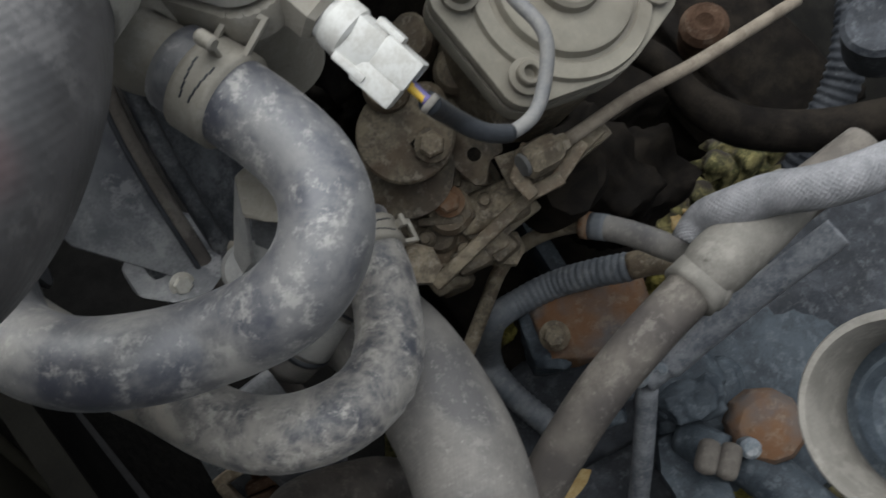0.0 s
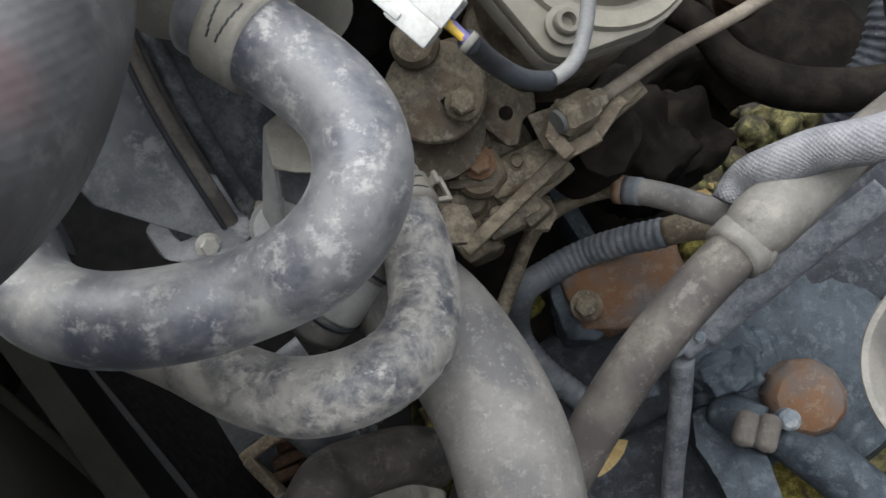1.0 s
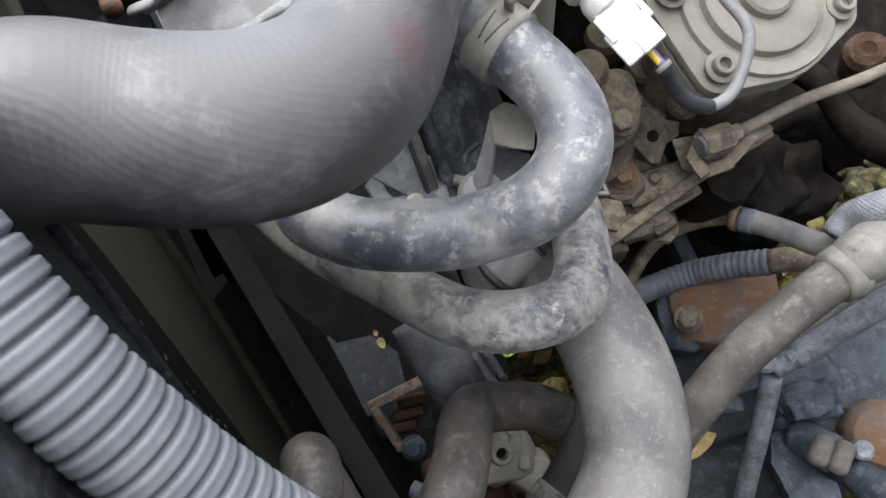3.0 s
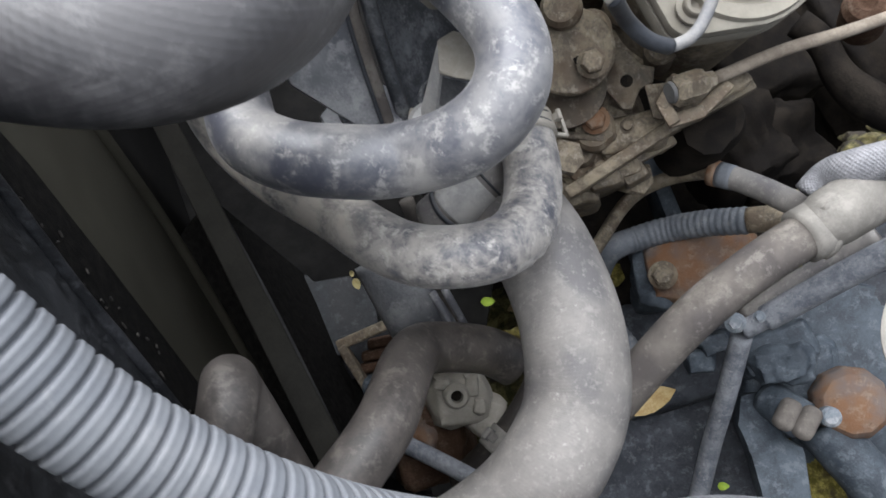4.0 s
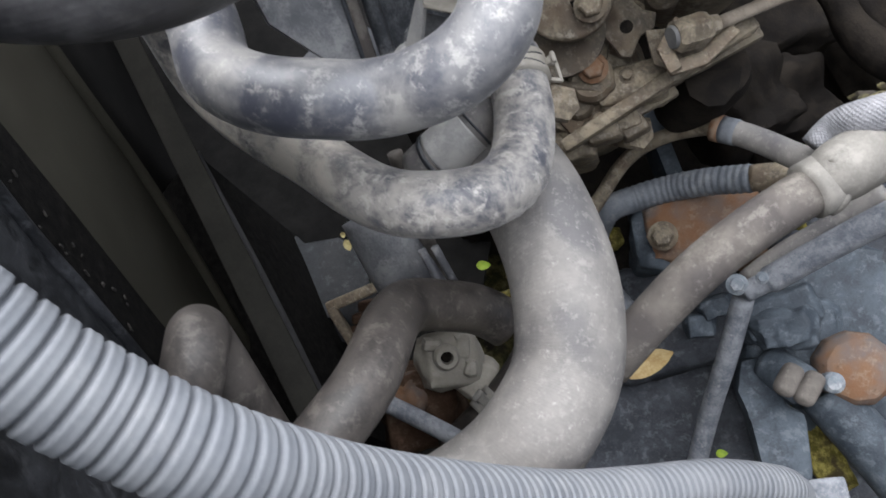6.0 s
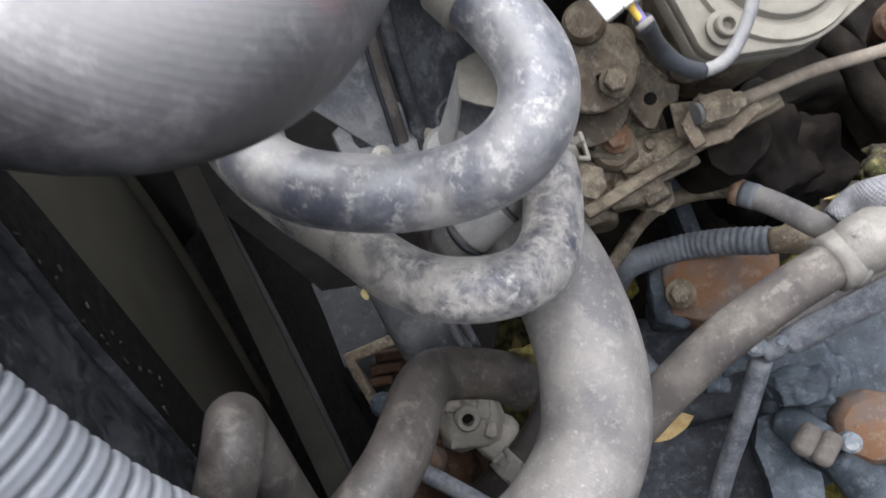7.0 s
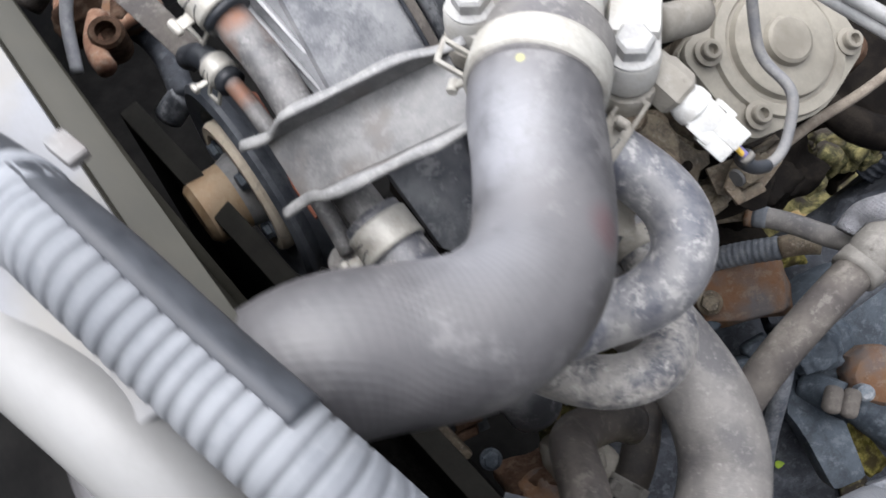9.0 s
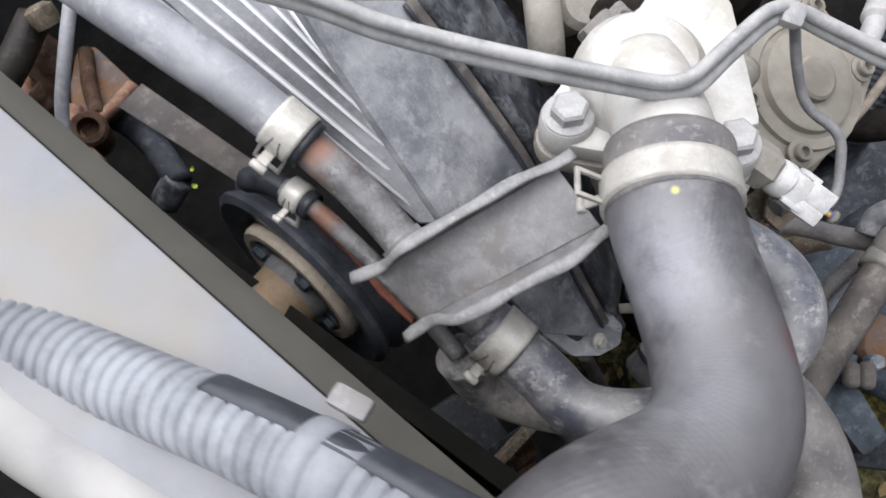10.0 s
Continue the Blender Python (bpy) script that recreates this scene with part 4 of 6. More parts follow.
def bracket():
    a0, a1 = Vector((-0.1893, 0.1530, 0.5671)), Vector((-0.1748, 0.1335, 0.5558))
    b0, b1 = Vector((-0.1145, 0.1688, 0.6009)), Vector((-0.1031, 0.1435, 0.5953))
    top = thing("pipe_bracket", (a0 + b0) / 2, "grey pressed steel channel bracket holding the coolant pipes", "bracket")
    nrm = (b0 - a0).cross(a1 - a0).normalized()
    if nrm.z < 0:
        nrm = -nrm
    # the web's shadow is put into its darker grey, the lips are paler
    web = slab("web", [a0, a1, b1, b0], nrm, 0.002, STEEL_GREY, 0.0006)
    under(web, top)
    for p, q, inner, nm in ((a0, b0, a1, "flange"), (a1, b1, a0, "flange")):
        d = (q - p).normalized()
        away = (p - inner).normalized()
        pts = [p - d * 0.006, p + d * 0.006, p + d * 0.016 + nrm * 0.001, (p + q) / 2, q - d * 0.014, q]
        lift = [0.0005, 0.003, 0.0095, 0.0100, 0.0095, 0.004]
        verts, faces = [], []
        for v, h in zip(pts, lift):
            verts += [v - nrm * 0.001, v + away * 0.0022 - nrm * 0.001, v + away * (0.0022 + h * 0.45) + nrm * h, v + away * h * 0.45 + nrm * (h + 0.001)]
        for k in range(len(pts) - 1):
            for j in range(4):
                jj = (j + 1) % 4
                faces.append((k * 4 + j, k * 4 + jj, k * 4 + 4 + jj, k * 4 + 4 + j))
        faces += [(0, 1, 2, 3), tuple(len(verts) - 4 + j for j in (3, 2, 1, 0))]
        ob = link_mesh(nm, verts, faces, STEEL_GREY, smooth=False)
        under(ob, top)
        rim = [v + away * h * 0.45 + nrm * (h + 0.001) for v, h in zip(pts, lift)]
        rim = [rim[0] - d * 0.004 + away * 0.003] + rim[1:4] + [(rim[3] + rim[4]) / 2 + nrm * 0.0012] + rim[4:] + [rim[-1] + d * 0.008 - nrm * 0.003]
        under(tube("lip", rim, lambda s, w: 0.0027 + 0.0004 * math.sin(s * 190), STEEL_LIP_LIT, 14, 0.002, flat=0.55, wobble=0.2), top, "worn rolled lip, painted paler as if lit")
    # saddle that grips the pipe
    line = spline(PIPE_A, 0.001)[0]
    k = int(np.argmin(np.linalg.norm(line - np.array((a0 + a1) / 2), axis=1)))
    d = Vector(line[k + 3] - line[k - 3]).normalized()
    c = Vector(line[k])
    under(tube("saddle", [c - d * 0.017, c, c + d * 0.017], 0.0101, STEEL_GREY, 28, 0.004), top)
    # stamped marks, unreadable, and a small boss
    e = (b0 - a0).normalized()
    w = (a1 - a0).normalized()
    under(turned("boss", a0 + e * 0.034 + w * 0.010 + nrm * 0.0002, nrm, [(0.0030, -0.001), (0.0030, 0.0008), (0.0022, 0.0014), (0.0012, 0.0014), (0.0010, 0.0006), (0, 0.0006)], STEEL_PALE, 18), top)
    for u, v, s in ((0.018, 0.012, 0.006), (0.026, 0.009, 0.004), (0.040, 0.010, 0.005)):
        under(block("stamped_mark", a0 + e * u + w * v + nrm * 0.0002, (s, 0.0012, 0.0006), STEEL_GREY, nrm, w, 0.0002), top)


bracket()

# ================= thermostat housing =================
def thermostat_housing():
    c = Vector((-0.0740, 0.2007, 0.5984))
    top = thing("thermostat_housing", c, "pale cast aluminium thermostat housing with bolts and an outlet", "thermostat housing")
    b1, b2, b3 = Vector((-0.1060, 0.1875, 0.6060)), Vector((-0.0476, 0.1630, 0.6030)), Vector((-0.0383, 0.2380, 0.6063))
    nrm = Vector((-0.06, -0.10, 0.99)).normalized()
    turn = axes_of(nrm, (1, 0, 0)).transposed()
    mid = (b1 + b2 + b3) / 3
    mid = mid + nrm * (b1 - mid).dot(nrm)
    knobs = [(*(turn @ (b - mid)).xy, 0.0112) for b in (b1, b2, b3)] + [(*(turn @ (c - mid)).xy, 0.025)]
    lo = rounded_outline(mid - nrm * 0.002, nrm, (1, 0, 0), knobs)
    under(slab("flange", lo, nrm, 0.010, ALUMINIUM, 0.0022), top)
    lo2 = rounded_outline(mid - nrm * 0.0135, nrm, (1, 0, 0), [(x, y, r + 0.001) for x, y, r in knobs])
    under(slab("lower_flange", lo2, nrm, 0.010, ALUMINIUM_DIRTY, 0.0025), top)
    base = c - nrm * ((c - mid).dot(nrm)) - nrm * 0.003
    under(turned("dome", base, nrm, [(0.0275, 0), (0.0265, 0.006), (0.0245, 0.013), (0.020, 0.018), (0.011, 0.021), (0, 0.0215)], ALUMINIUM, 44), top)
    o = Vector(TOP_HOSE[0])
    d = (Vector(TOP_HOSE[1]) - o).normalized()
    inner = base + nrm * 0.006
    under(tube("outlet_neck", [inner, inner * 0.55 + o * 0.45 + UP * 0.001, o - d * 0.002, o + d * 0.02], 0.0182, ALUMINIUM, 36, 0.003), top)
    for b in (b1, b2, b3):
        b = b - nrm * (b - mid).dot(nrm)
        under(turned("boss", b - nrm * 0.004, nrm, [(0.0112, -0.004), (0.0110, 0.004), (0.0102, 0.006), (0, 0.006)], ALUMINIUM, 28), top)
        bolt(b + nrm * 0.002, nrm, 0.0135, STEEL_PALE, parent=top)
    # raised arm towards the third bolt
    b3f = b3 - nrm * (b3 - mid).dot(nrm)
    under(block("rib", (base + b3f) / 2 + nrm * 0.004, ((b3f - base).length * 0.9, 0.030, 0.012), ALUMINIUM, nrm, b3f - base, 0.005), top)
    b2f = b2 - nrm * (b2 - mid).dot(nrm)
    under(block("rib", b2f * 0.55 + b3f * 0.45 + nrm * 0.003, ((b3f - b2f).length * 0.8, 0.020, 0.010), ALUMINIUM, nrm, b3f - b2f, 0.004), top)
    under(turned("body", mid - nrm * 0.05, nrm, [(0.020, -0.03), (0.022, 0), (0.024, 0.02), (0.028, 0.030), (0, 0.030)], ALUMINIUM_DIRTY, 36), top)
    u0, u1 = Vector(U_UPPER[0]), Vector(U_UPPER[1])
    ud = (u0 - u1).normalized()
    under(tube("side_outlet", [u0 - ud * 0.012, u0 + ud * 0.004, u0 + ud * 0.016, u0 * 0.5 + (mid - nrm * 0.02) * 0.5 + ud * 0.010, mid - nrm * 0.022], lambda s, w: 0.0105 + 0.004 * min(1, max(0, (s - 0.016)) / 0.02), ALUMINIUM_DIRTY, 30, 0.002), top)
    return nrm


HOUSING_UP = thermostat_housing()


def sensor_plug():
    tip = Vector((-0.0005, 0.1455, 0.5715))
    root = Vector((-0.0309, 0.1648, 0.5893))
    d = (tip - root).normalized()
    base = root
    whole = (tip - root).length
    top = thing("temperature_sensor", base, "beige hexagon temperature sensor with a white plug", "sensor")
    under(turned("hexagon", base, d, [(0.0075, -0.016), (0.0085, -0.006), (0.0095, -0.004), (0.0095, 0.006), (0.008, 0.008), (0, 0.008)], ALUMINIUM_DIRTY, 6), top)
    under(turned("neck", base, d, [(0.0068, 0.0), (0.0068, 0.014), (0, 0.014)], PLASTIC_WHITE, 24), top)
    lift = Vector((-0.25, -0.6, 0.75))
    lift = (lift - d * lift.dot(d)).normalized()
    side = d.cross(lift)
    run = whole - 0.014
    plug = block("plug", base + d * (0.012 + run * 0.28), (0.0132, 0.0138, run * 0.58), PLASTIC_WHITE, d, lift, 0.0046)
    under(plug, top, "white plastic plug body")
    under(turned("plug_collar", base + d * 0.0115, d, [(0.0072, -0.002), (0.0078, 0.0), (0.0078, 0.004), (0.0070, 0.005), (0, 0.005)], PLASTIC_WHITE, 28), plug)
    mouth = base + d * (0.012 + run * 0.70) - side * 0.0024
    for off, size in ((lift * 0.0050, (0.0020, 0.0086)), (-lift * 0.0050, (0.0020, 0.0086)), (-side * 0.0036, (0.0118, 0.0022)), (side * 0.0030, (0.0118, 0.0016))):
        under(block("mouth_wall", mouth + off, (size[0], size[1], run * 0.46), PLASTIC_WHITE, d, lift, 0.0008), plug)
    under(block("mouth_floor", mouth - d * run * 0.06, (0.0105, 0.0075, run * 0.24), PLASTIC_WHITE, d, lift, 0.0008), plug)
    under(block("plug_latch", base + d * (0.012 + run * 0.66) + side * 0.0050 + lift * 0.0022, (0.0080, 0.0068, run * 0.52), PLASTIC_WHITE, d, lift, 0.0012), plug)
    under(block("plug_rib", base + d * (0.012 + run * 0.36) + side * 0.0062 + lift * 0.0055, (0.0030, 0.0024, run * 0.40), PLASTIC_WHITE, d, lift, 0.0008), plug)
    under(block("plug_keeper", base + d * (0.012 + run * 0.44) - side * 0.0078, (0.0060, 0.0022, run * 0.34), PLASTIC_WHITE, d, lift, 0.0007), plug)
    return base, d, base + d * (0.012 + run * 0.95)


_pb, _pd, PLUG_TIP = sensor_plug()
_tip = PLUG_TIP


def plug_cable():
    top = thing("sensor_cable", _tip, "grey sleeved sensor cable with a yellow core", "cable")
    route = [_tip + _pd * 0.006, (0.0080, 0.1566, 0.5512), (0.0171, 0.1612, 0.5402), (0.0254, 0.1662, 0.5344), (0.0333, 0.1734, 0.5348), (0.0366, 0.1848, 0.5413), (0.0363, 0.1963, 0.5509), (0.0246, 0.2100, 0.5560), (0.0166, 0.2239, 0.5746), (0.0094, 0.2285, 0.5939), (-0.0146, 0.2116, 0.6227)]
    under(tube("grey_sleeve", route[3:], 0.0025, WIRE_GREY, 14, 0.003), top)
    under(tube("black_sleeve", route[:4], 0.0031, TAPE, 14, 0.002), top)
    side = Vector((0.5, -0.5, -0.3))
    under(tube("yellow_core", [_tip - _pd * 0.006, _tip + _pd * 0.001, route[0] + _pd * 0.001], 0.0014, WIRE_YELLOW, 10, 0.0015), top)
    under(tube("violet_core", [_tip - _pd * 0.006 - side * 0.004, _tip + _pd * 0.000 - side * 0.0035, route[0]], 0.0015, WIRE_BLUE, 10, 0.0015), top)
    under(tube("sleeve_mouth", [route[0] - _pd * 0.0005, route[0] + _pd * 0.0015], 0.0030, CLIP_GREY, 14, 0.001), top, "pale cut end of the sleeve")


plug_cable()

# ================= round pump cover =================
def round_cover():
    c = Vector((0.0470, 0.2425, 0.5315))
    nrm = Vector((.237, -.384, .893)).normalized()
    top = thing("pump_cover", c, "round beige cast cover with raised rings and bolts", "pump cover")
    turn = axes_of(nrm, (1, 0, 0))
    inv = turn.transposed()
    bolts = [Vector((0.0330, 0.2060, 0.5210)), Vector((0.0077, 0.2312, 0.5376)), Vector((0.0843, 0.2498, 0.5262)), Vector((0.0554, 0.2868, 0.5287))]
    knobs = [(0, 0, 0.039)] + [(*(inv @ (b - c)).xy, 0.0105) for b in bolts]
    plate = rounded_outline(c - nrm * 0.001, nrm, (1, 0, 0), knobs)
    under(slab("rim_plate", plate, nrm, 0.006, COVER_BEIGE, 0.0015), top)
    plate2 = rounded_outline(c - nrm * 0.008, nrm, (1, 0, 0), knobs)
    under(slab("base_plate", plate2, nrm, 0.008, COVER_BEIGE, 0.0015), top)
    under(turned("face", c - nrm * 0.002, nrm, [(0.0375, 0), (0.0365, 0.0035), (0.031, 0.0042), (0.030, 0.0032), (0.0285, 0.0032), (0.0275, 0.0068), (0.026, 0.0075), (0.013, 0.0078), (0.0122, 0.0108), (0.0105, 0.0118), (0, 0.0120)], COVER_BEIGE, 56), top)
    under(turned("drum", c - nrm * 0.016, nrm, [(0.036, -0.06), (0.036, 0.0), (0, 0.0)], GREASY, 40), top)
    for b in bolts:
        p = b - nrm * ((b - c).dot(nrm)) + nrm * 0.002
        bolt(p, nrm, 0.0098, COVER_BEIGE, parent=top, socket=True)


round_cover()
# ================= throttle cable and levers =================
CABLE = [(0.0351, 0.1988, 0.4811), (0.0526, 0.2119, 0.4806), (0.0816, 0.2343, 0.4836), (0.1122, 0.2555, 0.4835), (0.1673, 0.3019, 0.4794)]


def throttle_cable():
    top = thing("throttle_cable", CABLE[0], "stiff beige throttle cable with a rubber end boot", "cable")
    under(tube("outer_sheath", CABLE[1:], 0.0030, CABLE_BEIGE, 16, 0.004), top)
    a, b = Vector(CABLE[0]), Vector(CABLE[1])
    d = (b - a).normalized()
    up = Vector((-0.05, -0.55, 0.83)).normalized()
    boot = turned("end_boot", a + d * 0.0075, d, [(0, -0.0085), (0.0062, -0.0085), (0.0074, -0.0070), (0.0078, 0.004), (0.0066, 0.0075), (0.0048, 0.009), (0.0042, 0.013), (0, 0.013)], GREASY, 7, up)
    under(boot, top, "greasy rubber boot")
    under(turned("boot_cap", a - d * 0.0014, d, [(0, -0.0012), (0.0046, -0.0012), (0.0052, 0.0), (0.0052, 0.002), (0, 0.002)], BRAID_DARK, 18, up), boot, "dull grey round end of the boot")
    bars = [a + d * 0.004 - up * 0.004 - d.cross(up) * 0.006, Vector((0.0320, 0.1965, 0.4752)), Vector((0.0375, 0.1925, 0.4695)), Vector((0.0487, 0.1998, 0.4691)), Vector((0.0584, 0.2141, 0.4736))]
    for p, q in zip(bars, bars[1:]):
        under(block("clevis_bar", (p + q) / 2, ((q - p).length + 0.004, 0.0062, 0.0042), GREASY, up, q - p, 0.0014, 1.0, 0.0006), top)


throttle_cable()


def pump_levers():
    n = Vector((-0.05, -0.55, 0.83)).normalized()
    hole = Vector((0.0145, 0.2085, 0.4740))
    top = thing("pump_lever", hole, "greasy pressed steel lever plate with a hole", "lever")
    pts = [(0.0043, 0.2294, 0.4744), (0.0107, 0.2287, 0.4744), (0.0197, 0.2237, 0.4716), (0.0259, 0.2233, 0.4717), (0.0265, 0.2172, 0.4677), (0.0212, 0.2139, 0.4652), (0.0193, 0.2053, 0.4593), (0.0147, 0.2051, 0.4590), (0.0045, 0.2124, 0.4632), (0.0019, 0.2166, 0.4658)]
    under(slab("lever_plate", pts, n, 0.003, GREASY, 0.0008), top)
    # no opening is cut: a dark disc paints the shade in the hole
    under(turned("hole", Vector((0.0141, 0.2164, 0.4664)) + n * 0.0002, n, [(0.0031, -0.002), (0.0031, 0.0001), (0, 0.0001)], GREASY_SHADED, 20), top)
    disc = turned("lever_disc", (-0.0148, 0.2142, 0.4817), n, [(0.021, -0.003), (0.021, 0), (0.020, 0.0008), (0, 0.0008)], GREASY, 36)
    tagged(disc, "greasy speckled steel disc on the pump", "lever")
    disc2 = turned("lever_disc", (-0.0152, 0.2103, 0.4626), n, [(0.021, -0.003), (0.021, 0), (0, 0.001)], GREASY, 32)
    tagged(disc2, "greasy steel disc below another", "lever")
    slot = [(-0.0108, 0.2102, 0.4826), (-0.0077, 0.2063, 0.4795), (-0.0035, 0.2051, 0.4779)]
    # the slot's shade is a flat dark strip on the disc
    tagged(tube("kidney_slot", slot, 0.0026, GREASY_SHADED, 12, 0.002, flat=0.4), "dark strip painted as the shade of a curved slot in a lever disc", "slot")
    bolt((-0.0030, 0.2060, 0.4840), n, 0.010, GREASY, label="greasy bolt on a lever disc")
    bolt((0.0030, 0.2025, 0.4510), n, 0.0098, RUST_DUSTY, label="dusty bolt in a pump casing")
    arm = slab("linkage", [(0.0225, 0.2113, 0.4709), (0.0677, 0.2353, 0.4646), (0.0705, 0.2307, 0.4611), (0.0424, 0.2024, 0.4577), (0.0295, 0.2005, 0.4616)], n, 0.004, GREASY, 0.001)
    tagged(arm, "greasy cast link arm beside the throttle cable", "lever")
    lug = thing("link_lug", (0.0620, 0.2300, 0.4620), "pale greasy square tab with a hole", "lever")
    under(block("tab", (0.0620, 0.2300, 0.4620), (0.0135, 0.012, 0.003), GREASY, n, (1, 0.55, 0.3), 0.0012), lug)
    # dark disc on the tab, painted shade in place of an opening
    under(turned("tab_hole", Vector((0.0620, 0.2300, 0.4620)) + n * 0.0014, n, [(0.0022, -0.001), (0.0022, 0.0003), (0, 0.0003)], GREASY_SHADED, 16), lug)
    shield = thing("pump_shield", (0.0600, 0.2090, 0.4320), "dark greasy tongue-shaped sheet metal shield", "shield")
    rim = [Vector(p) for p in ((0.0450, 0.2420, 0.4320), (0.0470, 0.2250, 0.4320), (0.0510, 0.2140, 0.4320), (0.0600, 0.2090, 0.4320), (0.0680, 0.2120, 0.4320), (0.0740, 0.2250, 0.4320), (0.0750, 0.2510, 0.4320))]
    under(slab("shield_plate", rim, n, 0.003, GREASY_SHADED, 0.0008), shield)


pump_levers()


def pump_casing():
    """The injection pump's castings below the levers, each a lump of its own."""
    n = Vector((-0.05, -0.55, 0.83)).normalized()
    top = thing("injection_pump", (0.0000, 0.2200, 0.4300), "brown greasy cast pump body under the levers", "pump")
    under(turned("pump_head", (-0.0022, 0.2302, 0.4101), n, [(0.033, -0.06), (0.033, 0.02), (0.029, 0.03), (0.016, 0.034), (0, 0.034)], GREASY, 36), top)
    under(turned("bolt_boss", (0.0031, 0.2023, 0.4442), n, [(0.012, -0.05), (0.011, 0), (0.009, 0.003), (0, 0.003)], GREASY, 24), top)
    under(block("rib_casting", (0.0223, 0.2136, 0.4306), (0.040, 0.022, 0.03), GREASY, n, (1, 0.3, 0.3), 0.005, 0.8, 0.004), top)
    under(block("rib_casting", (0.0101, 0.2065, 0.4107), (0.050, 0.014, 0.03), GREASY, n, (1, 0.5, 0.4), 0.004, 0.8, 0.004), top)
    under(block("pump_foot", (0.0008, 0.2032, 0.3926), (0.022, 0.026, 0.05), GREASY, n, (1, 0.5, 0.4), 0.005, 0.8, 0.005), top)
    under(block("pump_flange", (0.0091, 0.2503, 0.4562), (0.06, 0.03, 0.03), GREASY, n, (1, 0.1, 0.2), 0.005, 0.8, 0.004), top)
    # casing plate with a long edge, small lugs and studs
    edge = slab("casing_plate", [(-0.0198, 0.2115, 0.4475), (-0.0039, 0.2189, 0.4512), (0.0160, 0.2171, 0.4460), (0.0282, 0.2119, 0.4379), (0.0312, 0.2079, 0.4323), (0.0175, 0.1971, 0.4260), (-0.0007, 0.1857, 0.4203), (-0.0148, 0.1924, 0.4298)], n, 0.006, GREASY, 0.002)
    under(edge, top)
    for p, q, w in (((-0.0012, 0.1930, 0.4166), (0.0769, 0.2550, 0.4390), 0.009), ((0.0041, 0.1863, 0.4173), (0.0444, 0.2176, 0.4285), 0.005), ((-0.0106, 0.1975, 0.4417), (0.0101, 0.1999, 0.4413), 0.004)):
        p, q = Vector(p), Vector(q)
        under(block("casting_rib", (p + q) / 2, ((q - p).length, w, 0.008), GREASY, n, q - p, 0.0015), top)
    for p, r in (((0.0193, 0.2078, 0.4443), .0045), ((0.0300, 0.2126, 0.4451), .0036), ((0.0112, 0.2019, 0.4423), .0040), ((0.0363, 0.2184, 0.4498), .0034), ((-0.0069, 0.1917, 0.4373), .0040), ((0.0104, 0.1915, 0.4288), .0042)):
        under(turned("stud", p, n, [(r, -0.02), (r, 0.0), (r * 0.8, 0.002), (r * 0.55, 0.0022), (r * 0.5, 0.005), (0, 0.005)], GREASY, 10), top)
    under(block("cast_lug", (0.0132, 0.1931, 0.4197), (0.020, 0.014, 0.016), GREASY, n, (1, 0.4, 0.4), 0.003, 0.85, 0.002), top)
    under(block("cast_lug", (0.0233, 0.2002, 0.4220), (0.018, 0.012, 0.014), GREASY, n, (1, 0.4, 0.4), 0.003, 0.85, 0.002), top)
    for k, (p, r) in enumerate((((0.0293, 0.2092, 0.4407), .008), ((0.0159, 0.2001, 0.4330), .0065), ((-0.0010, 0.1975, 0.4313), .008), ((-0.0225, 0.2268, 0.4959), .010), ((-0.0075, 0.2300, 0.4829), .010), ((0.0065, 0.2484, 0.4854), .011), ((-0.0157, 0.2530, 0.4989), .012), ((-0.0036, 0.2717, 0.4961), .013))):
        under(turned("casting_boss", p, n, [(r, -0.04), (r, 0), (r * .8, r * .3), (0, r * .35)], GREASY, 20), top)
    p, q = Vector((-0.0030, 0.1720, 0.4300)), Vector((0.0710, 0.2400, 0.4550))
    under(block("casing_rail", (p + q) / 2, ((q - p).length, 0.0065, 0.012), GREASY, n, q - p, 0.0018, 1.0, 0.0008), top, "long pale edge of the casing")
    under(block("rail_pad", (0.0270, 0.2000, 0.4200), (0.016, 0.014, 0.014), GREASY, n, q - p, 0.003, 0.85, 0.0015), top)
    under(block("half_plate", (-0.0070, 0.2190, 0.4480), (0.030, 0.013, 0.004), GREASY, n, (1, 0.1, 0.05), 0.0018), top)
    under(turned("pump_stub", (0.0270, 0.2310, 0.4750), n, [(0.008, -0.02), (0.008, 0.004), (0.006, 0.007), (0, 0.007)], GREASY, 14), top)
    nut = turned("union_nut", (0.0276, 0.2112, 0.4018), (0.4, -0.5, 0.6), [(0.010, -0.01), (0.010, 0.008), (0.008, 0.011), (0, 0.011)], GREASY, 6)
    tagged(nut, "greasy hexagon union nut", "nut")
    nut = turned("union_nut", (-0.0074, 0.1501, 0.4808), (0.4, -0.5, 0.6), [(0.008, -0.01), (0.008, 0.006), (0.0065, 0.009), (0, 0.009)], GREASY, 6)
    tagged(nut, "beige dusty union nut beside a hose", "nut")
    for pts in ([(0.0090, 0.2180, 0.4400), (0.0140, 0.2240, 0.4400), (0.0260, 0.2150, 0.4400), (0.0340, 0.2060, 0.4400), (0.0260, 0.1990, 0.4400), (0.0140, 0.2000, 0.4400)], [(-0.0130, 0.2160, 0.4460), (0.0050, 0.2230, 0.4460), (0.0090, 0.2190, 0.4460), (0.0000, 0.2100, 0.4460), (-0.0090, 0.2090, 0.4460)]):
        under(slab("casting_web", pts, n, 0.008, GREASY, 0.002), top)
